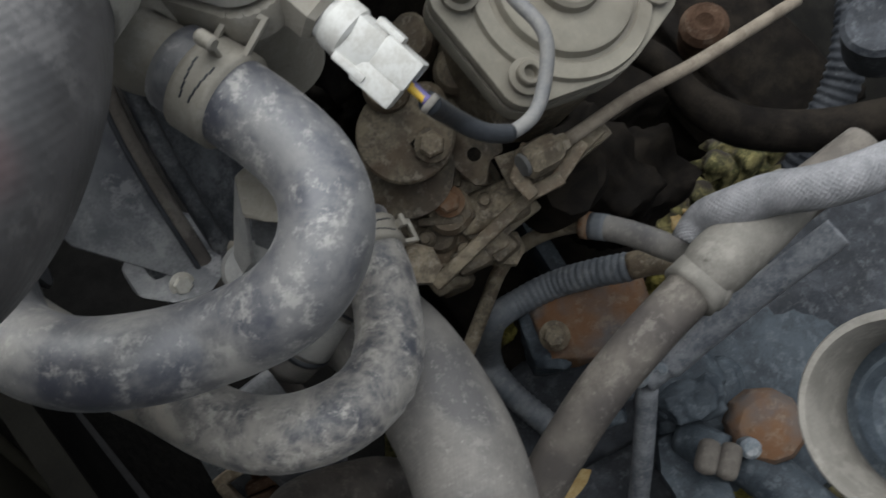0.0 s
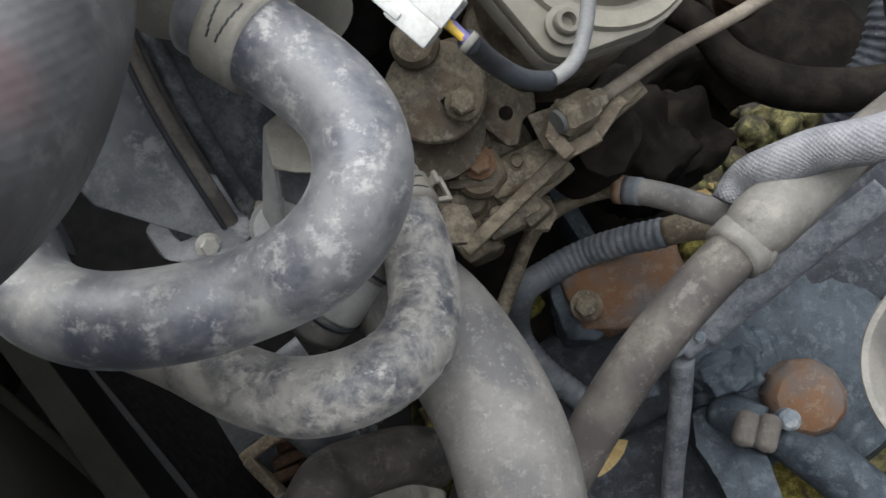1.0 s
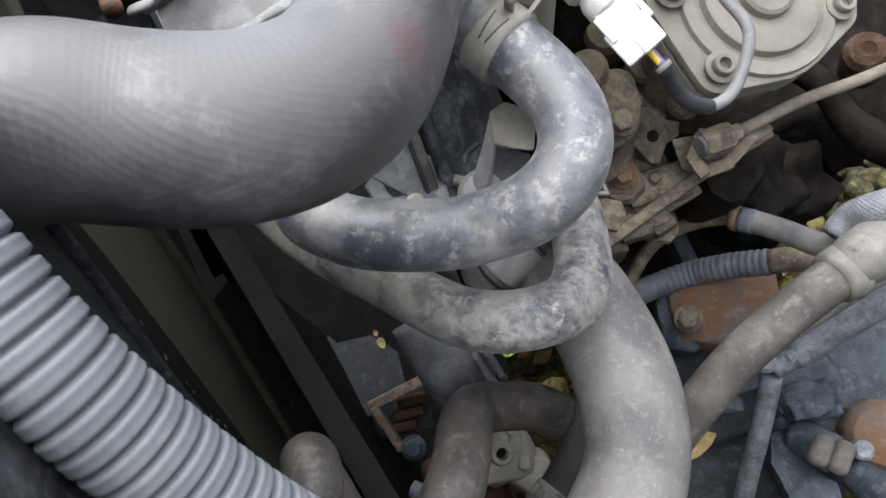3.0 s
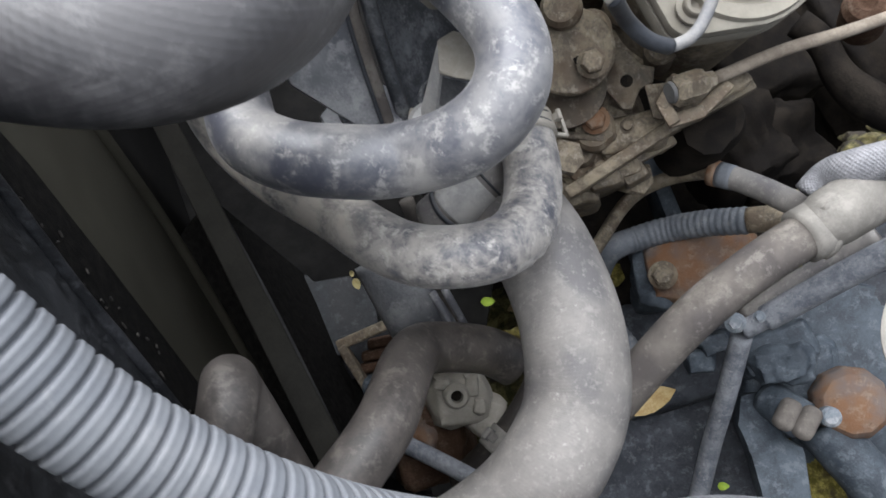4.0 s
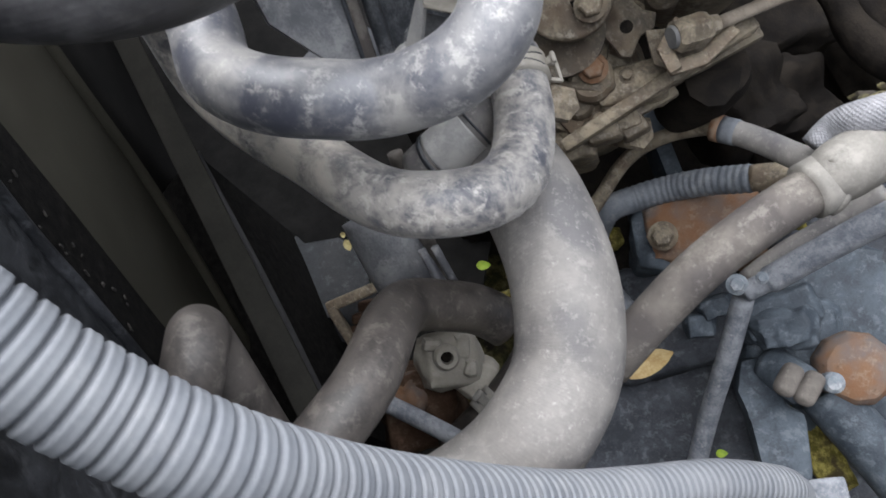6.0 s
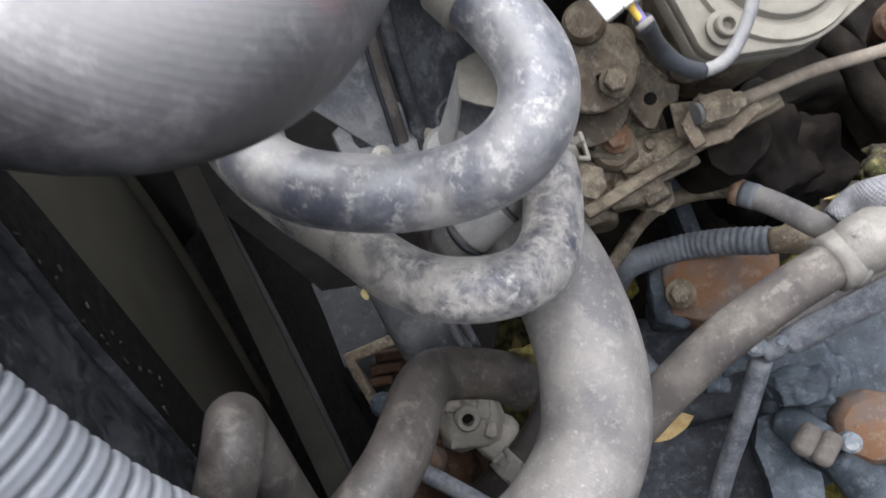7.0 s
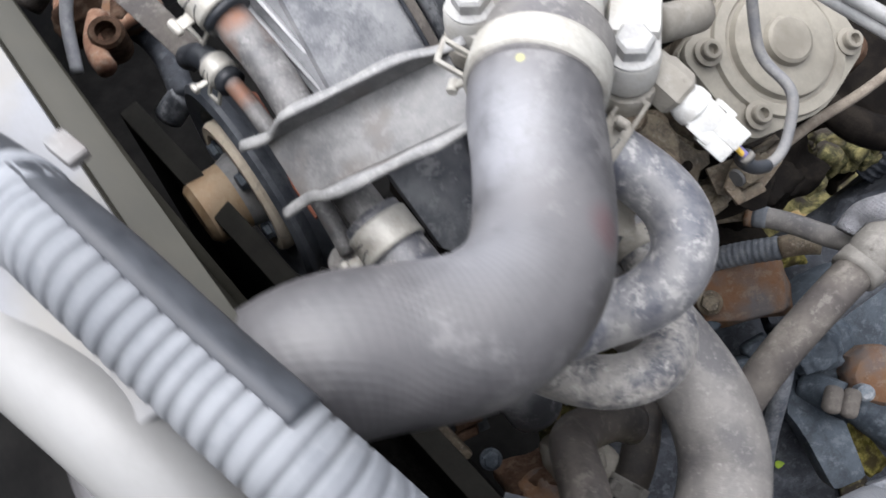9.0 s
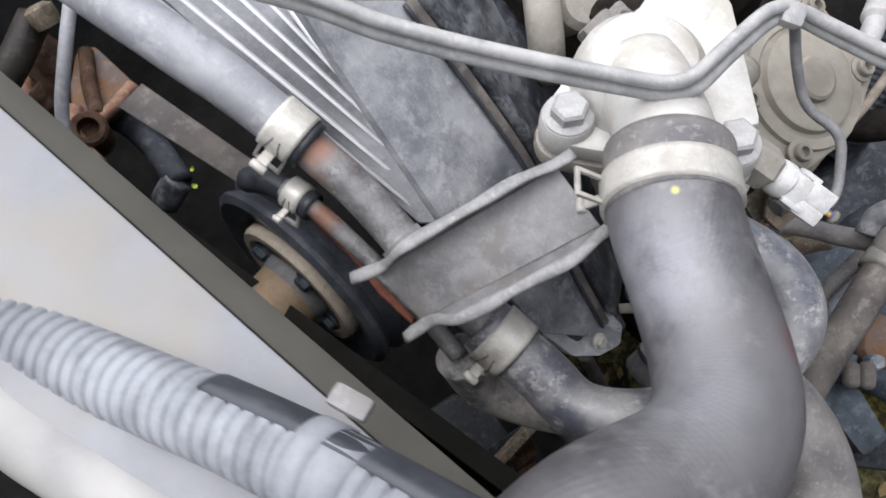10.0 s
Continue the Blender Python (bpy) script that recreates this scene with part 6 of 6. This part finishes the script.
# ================= low down between the hoses =================
def low_parts():
    n = Vector((0.1, -0.5, 0.85)).normalized()
    alt = thing("alternator", (-0.0425, 0.0900, 0.3261), "pale round alternator end with vents and rusty base", "alternator")
    ax = Vector((0.25, -0.45, 0.8)).normalized()
    under(block("end_frame", (-0.0410, 0.0900, 0.3350), (0.036, 0.032, 0.030), ALUMINIUM_DIRTY, ax, (1, 0.5, 0), 0.009, 0.85, 0.004), alt, "pale cast end frame")
    under(block("frame_ear", (-0.0240, 0.0860, 0.3300), (0.018, 0.026, 0.022), ALUMINIUM_DIRTY, ax, (1, -0.4, 0), 0.006, 0.85, 0.003), alt)
    under(turned("frame_socket", (-0.0400, 0.0840, 0.3520), ax, [(0.0070, -0.01), (0.0068, 0.001), (0.0055, 0.003), (0.0034, 0.003), (0.0030, -0.003), (0, -0.003)], ALUMINIUM_DIRTY, 20), alt)
    # dark disc that paints the shade inside the socket
    under(turned("socket_bore", (-0.0400, 0.0840, 0.3520), ax, [(0.0031, -0.006), (0.0031, -0.0024), (0, -0.0024)], GREASY_SHADED, 20), alt, "dark disc painted as the bore's shade")
    for p, size in (((-0.0500, 0.0900, 0.3500), (0.014, 0.010, 0.012)), ((-0.0350, 0.0940, 0.3480), (0.012, 0.016, 0.012)), ((-0.0280, 0.0850, 0.3450), (0.010, 0.012, 0.010))):
        under(block("frame_lump", p, size, ALUMINIUM_DIRTY, ax, (1, 0.2, 0), 0.004, 0.8, 0.003), alt)
    under(block("rust_lump", (-0.0607, 0.0708, 0.3146), (0.024, 0.024, 0.024), RUST_DUSTY, n, (1, 0.6, 0), 0.006, 0.8, 0.006), alt, "rusty lump")
    under(block("base_casting", (-0.0548, 0.0743, 0.2956), (0.05, 0.05, 0.05), RUST_SHADED, n, (1, 0.6, 0), 0.008, 0.8, 0.008), alt, "rusty base casting")
    rod = tube("adjuster_rod", [(-0.0850, 0.0620, 0.3350), (-0.0450, 0.0530, 0.3380), (-0.0140, 0.0450, 0.3400)], 0.0048, BLUE_SPECK, 14, 0.003)
    tagged(rod, "dusty blue-grey steel adjuster rod", "rod")
    hose = [(0.0070, 0.1480, 0.3300), (0.0050, 0.1170, 0.3350), (-0.0010, 0.0900, 0.3350), (-0.0100, 0.0700, 0.3320), (-0.0180, 0.0590, 0.3250), (-0.0270, 0.0480, 0.3150)]
    tagged(tube("coolant_hose", hose, 0.0115, RUBBER_BLACK, 28, 0.003), "dark rubber hose in shadow behind the thick hose", "hose")
    spring_clamp(hose, 0.082, 0.0117, 0.013, CLIP_GREY, "steel clamp on a hose in shadow", (-0.3, -0.4, 0.8), 0.010)
    frame_bar = thing("frame_bracket", (-0.1290, 0.1280, 0.2850), "dull rusty steel frame bracket beneath the hoses", "bracket")
    for p, q, wide in (((-0.1320, 0.1250, 0.2850), (-0.0960, 0.1490, 0.2950), 0.007), ((-0.1290, 0.1260, 0.2840), (-0.1060, 0.1040, 0.2750), 0.006)):
        p, q = Vector(p), Vector(q)
        under(block("bar", (p + q) / 2, ((q - p).length, wide, 0.010), GREASY, n, q - p, 0.0015, 1.0, 0.0008), frame_bar)
    for p, wide in (((-0.1070, 0.1390, 0.2750), 0.020), ((-0.1070, 0.1300, 0.2750), 0.022), ((-0.1080, 0.1220, 0.2720), 0.018)):
        under(block("rusty_step", p, (wide, 0.007, 0.014), RUST_SHADED, n, (1, 0.35, 0.2), 0.002, 0.9, 0.0015), frame_bar, "rusty brown step")
    under(block("dark_web", (-0.1150, 0.1350, 0.2620), (0.040, 0.030, 0.004), COVER_DARK, n, (1, 0.35, 0.2), 0.001), frame_bar)
    for p, s in (((-0.0922, 0.0912, 0.3181), 0.010), ((-0.0419, 0.0890, 0.3303), 0.012)):
        bolt(p, n, s, BLUE_DUST, label="dusty grey bolt low in the bay")
    def leaf_blade(name, at, long, wide, mat, normal, along, curl):
        """A pointed leaf with a folded midrib and curled tips."""
        turn = axes_of(normal, along)
        verts, faces, cuts = [], [], 7
        for k in range(cuts):
            u = k / (cuts - 1) * 2 - 1
            half = wide * 0.5 * (1 - u * u) ** 0.7 * (1 - 0.25 * u) + 0.0003
            lift = curl * u * u
            for v in (-1, 0, 1):
                verts.append(Vector(at) + turn @ Vector((u * long / 2, v * half, lift + 0.25 * half * abs(v) + 0.0006 * noise.noise(Vector((u * 3, v * 2, long * 90))))))
        for k in range(cuts - 1):
            for j in range(2):
                faces.append((k * 3 + j, k * 3 + j + 1, k * 3 + 4 + j, k * 3 + 3 + j))
        return link_mesh(name, verts, faces, mat)
    pad = leaf_blade("dry_leaf", (0.0605, 0.1109, 0.3415), 0.030, 0.013, LEAF_DRY, (-0.2, -0.4, 0.9), (0.7, 0.45, 0.1), 0.004)
    for p, s, turn_to in (((-0.1380, 0.1780, 0.2750), 0.0085, (0.5, -0.8, 0.1)), ((-0.1440, 0.1850, 0.2750), 0.0045, (0.3, -0.6, 0.1))):
        tagged(leaf_blade("dry_leaf", p, s, s * 0.62, LEAF_PALE, (-0.1, -0.5, 0.85), turn_to, 0.001), "small dry yellow leaf flake", "leaf")
    tagged(pad, "curled dry golden leaf caught on metal", "leaf")
    for p, s, turn_to in (((0.0461, 0.2503, 0.1951), 0.013, (0.4, 0.8, 0)), ((0.0608, 0.2507, 0.1944), 0.010, (1, 0.2, 0)), ((-0.0521, 0.2181, 0.2153), 0.011, (0.9, 0.3, 0)), ((0.1460, 0.1389, 0.1521), 0.014, (1, 0.5, 0)), ((0.1320, 0.1180, 0.2150), 0.008, (1, 0.3, 0)), ((-0.3172, 0.3451, 0.3733), 0.005, (1, -0.5, 0)), ((-0.3197, 0.3625, 0.3709), 0.004, (0.3, 0.9, 0))):
        g = leaf_blade("green_leaf", p, s, s * 0.6, LEAF_GREEN, (0.1, -0.3, 0.9), turn_to, 0.002)
        tagged(g, "small bright green leaf below the engine", "leaf", "green leaves")


low_parts()


def moss_clumps():
    """Small bright moss cushions that show through gaps low in the bay."""
    for at, r in (((0.0332, 0.2550, 0.2249), 0.014), ((0.0434, 0.2423, 0.2098), 0.011), ((0.0538, 0.1961, 0.1965), 0.014), ((0.2334, 0.4050, 0.2362), 0.026), ((0.1416, 0.2635, 0.2894), 0.012), ((-0.0181, 0.1403, 0.3165), 0.012), ((0.1950, 0.3500, 0.3000), 0.016), ((0.2100, 0.3570, 0.3100), 0.020), ((0.2290, 0.3640, 0.3100), 0.016), ((0.1940, 0.3780, 0.2900), 0.012), ((0.2220, 0.3530, 0.3000), 0.014), ((0.2110, 0.3850, 0.3000), 0.012), ((0.1830, 0.3450, 0.3100), 0.012), ((0.1710, 0.3240, 0.3000), 0.010), ((0.1980, 0.3840, 0.2850), 0.011), ((0.2030, 0.3740, 0.2910), 0.014), ((0.2160, 0.3800, 0.2870), 0.015), ((0.2240, 0.3770, 0.2920), 0.013), ((0.2350, 0.3770, 0.2930), 0.012), ((0.2040, 0.3680, 0.2810), 0.015), ((0.2160, 0.3720, 0.2800), 0.013), ((0.2150, 0.3520, 0.2970), 0.012), ((0.1990, 0.3520, 0.2850), 0.012), ((0.2320, 0.3730, 0.2850), 0.011), ((0.1870, 0.3580, 0.3000), 0.009)):
        c = block("moss_clump", at, (r * 2, r * 1.6, r), MOSS if at[1] > 0.3 else MOSS_BRIGHT, UP, (1, 0.4, 0), r * 0.3, 0.7, r * 0.7)
        tagged(c, "small yellow-green moss cushion low in the bay", "moss", "moss cushions")


moss_clumps()

# ================= wing side: pipes, loom, steering parts =================
def wing_side():
    n = Vector((-0.15, -0.5, 0.85)).normalized()
    PIPE_R = [(0.0391, 0.0907, 0.3717), (0.0544, 0.1129, 0.3909), (0.0688, 0.1302, 0.4106), (0.0891, 0.1506, 0.4266), (0.1102, 0.1703, 0.4346), (0.1271, 0.1851, 0.4392), (0.1535, 0.2051, 0.4463), (0.1873, 0.2279, 0.4581)]
    tagged(tube("air_pipe", PIPE_R, lambda s, w: 0.0109, BEIGE_PIPE, 36, 0.004, wobble=0.015), "beige dusty pipe running down to the engine", "pipe")
    clip = thing("pipe_clip", (0.1113, 0.1795, 0.4371), "dusty plastic clip joining a pipe and a braided sleeve", "clip")
    c, d = Vector(PIPE_R[4]), (Vector(PIPE_R[5]) - Vector(PIPE_R[4])).normalized()
    over = (Vector((-0.1, -0.2, 1)) - d * d.z).normalized()
    under(tube("clip_saddle", [c + d * 0.001 + over * 0.002, c + d * 0.014 + over * 0.0040, c + d * 0.032 + over * 0.0045, c + d * 0.062 + over * 0.0025], lambda s, w: 0.0141 - 0.0045 * max(0, 1 - s / 0.012) ** 2 - 0.003 * max(0, s / w - 0.6), CLIP_GREY, 30, 0.002, wobble=0.03), clip, "dusty moulded saddle")
    under(tube("clip_ring", [c - d * 0.005, c, c + d * 0.005], 0.0134, CLIP_GREY, 32, 0.002), clip)
    under(tube("clip_sleeve", [c + d * 0.004, c + d * 0.02, c + d * 0.05], 0.0129, CLIP_GREY, 32, 0.004), clip)
    under(tube("clip_tail", [(0.1108, 0.1746, 0.4507), (0.1165, 0.1700, 0.4469), (0.1200, 0.1658, 0.4402), (0.1202, 0.1625, 0.4334), (0.1183, 0.1629, 0.4293)], 0.0027, CLIP_GREY, 12, 0.002), clip)
    LOOM = [(0.1097, 0.1929, 0.4341), (0.1163, 0.2002, 0.4428), (0.1219, 0.1959, 0.4532), (0.1353, 0.1956, 0.4647), (0.1555, 0.1892, 0.4813), (0.1889, 0.1960, 0.4949)]
    tagged(tube("braided_loom", LOOM, lambda s, w: 0.0075 + 0.0016 * min(1, s / 0.03), BRAID, 32, 0.003, wobble=0.02), "grey braided sleeve over a bundle of wires", "cable sleeve")
    BAND = [(0.0110, 0.1890, 0.3252), (0.0210, 0.2099, 0.3427), (0.0281, 0.2253, 0.3529), (0.0377, 0.2363, 0.3610), (0.0541, 0.2383, 0.3766), (0.0715, 0.2310, 0.3947), (0.0797, 0.2272, 0.3978)]
    band = thing("vacuum_hose", BAND[3], "thin dusty hose with a rusty taped joint", "hose")
    under(tube("thin_hose", BAND, 0.0043, GREASY, 20, 0.002), band)
    THICK = [(0.0709, 0.2308, 0.3947), (0.0824, 0.2259, 0.3989), (0.0951, 0.2170, 0.4051), (0.1084, 0.2026, 0.4151), (0.1200, 0.1900, 0.4260)]
    under(tube("thick_end", THICK, 0.0066, RUBBER_BIG, 22, 0.002), band, "thicker beige dusty hose end")
    under(tube("rusty_ring", [THICK[0], Vector(THICK[0]).lerp(Vector(THICK[1]), 0.35)], 0.0074, RUST_DUSTY, 22, 0.002), band, "rusty ring")
    under(tube("pale_tape", [Vector(THICK[0]).lerp(Vector(THICK[1]), 0.35), Vector(THICK[0]).lerp(Vector(THICK[1]), 1.0)], 0.0071, CONDUIT_BLUE, 22, 0.002), band, "pale blue-grey tape")
    RIBBED = [(0.0652, 0.1697, 0.2617), (0.0372, 0.1914, 0.2715), (0.0250, 0.2082, 0.2809), (0.0260, 0.2080, 0.3287), (0.0424, 0.2189, 0.3354), (0.0608, 0.2250, 0.3436), (0.0791, 0.2229, 0.3587), (0.0983, 0.2193, 0.3727)]
    conduit_low = thing("ribbed_conduit", RIBBED[4], "bent blue-grey ribbed conduit, dusty", "conduit")
    under(tube("ribbed_tube", RIBBED, lambda s, w: 0.0080 + (0.0001 if 0.3 * w < s < 0.62 * w else 0.0003) * math.sin(2 * math.pi * s / 0.0042), CONDUIT_BLUE, 20, 0.0009), conduit_low)
    under(tube("rusty_end", [RIBBED[-1], (0.1071, 0.2190, 0.3778), (0.1202, 0.2171, 0.3823)], 0.0075, GREASY, 20, 0.003), conduit_low, "rusty brown pipe end")
    under_rust = block("rusty_mount", (0.0823, 0.2165, 0.3223), (0.075, 0.055, 0.03), RUST_DUSTY, n, (1, 0.3, 0), 0.010, 0.85, 0.006)
    tagged(under_rust, "rusty brown engine mount plate", "engine mount")
    blue_cap = block("mount_rubber", (0.0600, 0.2138, 0.3040), (0.034, 0.05, 0.04), BLUE_DUST, n, (1, 0.3, 0), 0.010, 0.8, 0.006)
    tagged(blue_cap, "blue-grey dusty rubber engine mount", "engine mount")
    bolt((0.0612, 0.2001, 0.3286), n, 0.012, GREASY, label="greasy nut on an engine mount")
    ROD = [(0.1091, 0.1682, 0.3305), (0.1117, 0.1474, 0.2939), (0.1141, 0.1269, 0.2518), (0.1176, 0.0903, 0.1998)]
    tagged(tube("steel_rod", ROD, 0.0062, BLUE_SPECK, 18, 0.004), "dusty blue-grey steel rod reaching down", "rod")
    DAMP = [(0.1079, 0.1683, 0.3366), (0.1176, 0.1741, 0.3440), (0.1397, 0.1874, 0.3652), (0.1613, 0.1995, 0.3858), (0.1909, 0.2146, 0.4125)]
    tagged(tube("tie_rod", DAMP, lambda s, w: 0.0058 + 0.0018 * (1 if s > 0.014 else 0), BLUE_SPECK, 22, 0.002), "dark blue-grey tie rod with a pale joint", "rod")
    brace = tube("brace_tube", [(0.1118, 0.1808, 0.3291), (0.1225, 0.1902, 0.3419), (0.1399, 0.2014, 0.3591), (0.1629, 0.2144, 0.3857)], 0.0072, RUBBER_BIG, 20, 0.004, wobble=0.03)
    tagged(brace, "dusty grey-beige tube beside a tie rod", "pipe")
    low_moss = block("mossy_strip", (0.1920, 0.1400, 0.2150), (0.075, 0.022, 0.012), MOSS_BRIGHT, n, Vector((0.2090, 0.1150, 0.2150)) - Vector((0.1740, 0.1660, 0.2150)), 0.004, 0.9, 0.006)
    tagged(low_moss, "yellow-green mossy strip seen between steel arms", "moss")
    strip = block("mossy_strip", (0.2030, 0.1491, 0.1865), (0.022, 0.10, 0.006), MOSS, n, (1, 0.1, 0.1), 0.002, 1.0, 0.003)
    tagged(strip, "yellowish mossy strip low beside steel", "moss")
    bolt((0.1024, 0.1692, 0.3418), n, 0.008, BLUE_PALE, label="dusty pale nut beside a rod joint")
    bolt((0.1107, 0.1661, 0.3584), n, 0.0046, BLUE_PALE, label="small pale nut on a tie rod")


wing_side()


def steering_box():
    n = Vector((-0.1, -0.45, 0.88)).normalized()
    top = thing("steering_box", (0.1871, 0.1763, 0.2724), "blue-grey dusty cast steering box with a rusty cap", "steering box")
    under(turned("box_body", (0.2038, 0.1996, 0.2475), n, [(0.075, -0.09), (0.072, -0.01), (0.064, 0.004), (0.03, 0.012), (0, 0.012)], BLUE_DUST, 40), top)
    under(turned("rusty_cap", (0.1890, 0.1647, 0.2828), n, [(0.0225, -0.02), (0.0232, -0.006), (0.0215, 0.001), (0.0180, 0.0052), (0.011, 0.0078), (0, 0.0084)], RUST_DUSTY, 11), top, "rusty brown many-sided cap")
    under(turned("grease_nipple", (0.1747, 0.1520, 0.2840), n, [(0.0062, -0.006), (0.0062, 0.004), (0.004, 0.006), (0, 0.006)], BLUE_PALE, 18), top, "pale round plug")
    under(slab("cast_arm", [(0.1270, 0.1640, 0.2620), (0.1440, 0.1730, 0.2620), (0.1540, 0.1640, 0.2620), (0.1570, 0.1400, 0.2620), (0.1690, 0.1390, 0.2620), (0.1750, 0.0970, 0.2620), (0.1480, 0.0860, 0.2620), (0.1350, 0.1270, 0.2620), (0.1270, 0.1420, 0.2620)], n, 0.030, BLUE_DUST, 0.006), top)
    under(block("cast_web", (0.1605, 0.1877, 0.2491), (0.07, 0.06, 0.04), BLUE_DUST, n, (1, 0.5, 0), 0.012, 0.85, 0.008), top)
    under(tube("cast_tube", [(0.1779, 0.1552, 0.2617), (0.2074, 0.1324, 0.2540), (0.2440, 0.1039, 0.2416)], 0.016, BLUE_DUST, 24, 0.004, wobble=0.03), top)
    under(block("cast_pad", (0.1450, 0.1790, 0.2850), (0.036, 0.026, 0.022), BLUE_DUST, n, (1, 0.5, 0.1), 0.008, 0.8, 0.009), top)
    under(block("upper_housing", (0.1993, 0.2458, 0.2405), (0.14, 0.06, 0.06), BLUE_DARK, n, (1, 0.6, 0.1), 0.015, 0.9, 0.010), top)
    rail = thing("chassis_rail", (0.0975, 0.1334, 0.1704), "dark blue-grey painted chassis rail, dusty", "chassis rail")
    under(block("rail_side", (0.0975, 0.1334, 0.1704), (0.20, 0.10, 0.05), BLUE_DARK, n, (1, 0.55, 0.1), 0.012, 0.95, 0.006), rail)
    under(block("rail_top", (0.2167, 0.1325, 0.1342), (0.22, 0.07, 0.05), BLUE_DARK, n, (1, -0.4, 0.1), 0.012, 0.95, 0.006), rail)
    for p, q in (((0.1440, 0.1340, 0.2900), (0.1510, 0.1530, 0.2940)), ((0.1550, 0.1310, 0.2900), (0.1630, 0.1510, 0.2940))):
        under(tube("coupling_lobe", [p, Vector(p).lerp(Vector(q), 0.5), q], lambda s, w: 0.0064 * (max(0.02, 1 - (2 * s / w - 1) ** 6)) ** 0.5, BEIGE_PIPE, 20, 0.0012, wobble=0.06), top, "grey-beige rounded coupling lobe")
    under(tube("coupling_neck", [(0.1459, 0.1661, 0.2608), (0.1552, 0.1570, 0.2689), (0.1630, 0.1508, 0.2731)], 0.0125, BLUE_DUST, 24, 0.003, wobble=0.04), top)
    under(block("rail_web", (0.0848, 0.1973, 0.2383), (0.10, 0.08, 0.03), BLUE_DARK, n, (1, 0.55, 0.1), 0.010, 0.9, 0.006), rail)
    under(block("rail_lug", (0.0988, 0.1745, 0.2751), (0.020, 0.018, 0.020), BLUE_DUST, n, (1, 0.3, 0.1), 0.004, 0.8, 0.004), rail)
    under(block("rail_lug", (0.1049, 0.1840, 0.2853), (0.022, 0.016, 0.016), BLUE_DUST, n, (1, 0.6, 0.1), 0.004, 0.8, 0.004), rail)
    under(block("rail_step", (0.1429, 0.1913, 0.2820), (0.05, 0.026, 0.016), BLUE_DUST, n, (1, 0.7, 0.1), 0.004, 0.85, 0.004), rail)
    far = block("wing_panel_lump", (0.2462, 0.2734, 0.2439), (0.20, 0.16, 0.06), BLUE_DARK, (-0.35, -0.35, 0.85), (1, 0.6, 0), 0.02, 0.8, 0.018)
    tagged(far, "dark dusty blue-grey wing structure", "body panel")
    cap = thing("reservoir_cap", (0.1219, 0.0776, 0.5228), "pale beige ribbed cap with a grey ring", "cap")
    ax = Vector((-0.75, -0.25, 0.6)).normalized()
    c = Vector((0.1279, 0.0771, 0.5222))
    under(turned("cap_rim", c, ax, [(0.024, -0.035), (0.0265, -0.03), (0.0285, -0.004), (0.0285, 0.0), (0.0272, 0.0022), (0.0255, 0.0018), (0.0248, -0.001), (0.0240, -0.022)], CLIP_GREY, 48), cap)
    under(turned("cap_well", c - ax * 0.024, ax, [(0.0242, -0.004), (0.0242, 0.002), (0.020, 0.004), (0.0185, 0.010), (0.017, 0.011), (0.0155, 0.005), (0, 0.004)], BLUE_DUST, 40), cap, "blue-grey hollow of the cap")


steering_box()


def far_hoses():
    a = [(0.1055, 0.3275, 0.4262), (0.1212, 0.3200, 0.4206), (0.1370, 0.3048, 0.4096), (0.1654, 0.2938, 0.4009), (0.2062, 0.2935, 0.3989), (0.2476, 0.2941, 0.4095), (0.2897, 0.2968, 0.4215)]
    # brown hose drawn near-black: the shade over it is in the colour
    tagged(tube("fuel_hose", a, lambda s, w: 0.0085 + 0.0035 * min(1, max(0, s - .03) / 0.03), GREASY_SHADED, 24, 0.003, wobble=0.03), "brown dusty thick hose curling behind the cable", "hose")
    b = [(0.2686, 0.4404, 0.3984), (0.2651, 0.4030, 0.3734), (0.2589, 0.3759, 0.3435), (0.2411, 0.3571, 0.3075), (0.2252, 0.3495, 0.2790)]
    tagged(tube("ribbed_conduit", b, lambda s, w: 0.0125 + 0.0008 * math.sin(2 * math.pi * s / 0.006), BLUE_DARK, 22, 0.0014), "wide blue-grey ribbed conduit going down", "conduit")
    p = turned("union_nut", (0.1384, 0.3307, 0.4390), (-0.2, -0.4, 0.8), [(0.013, -0.02), (0.013, 0.004), (0.010, 0.008), (0.005, 0.009), (0, 0.004)], RUST_SHADED, 20)
    tagged(p, "greasy round fitting behind the round cover", "fitting")
    r = turned("hose_end", (0.2404, 0.3440, 0.4313), (-0.4, -0.3, 0.8), [(0.020, -0.03), (0.021, 0), (0.018, 0.003), (0.013, 0.001), (0, -0.004)], BLUE_DARK, 32)
    tagged(r, "blue-grey round hose end", "hose")


far_hoses()
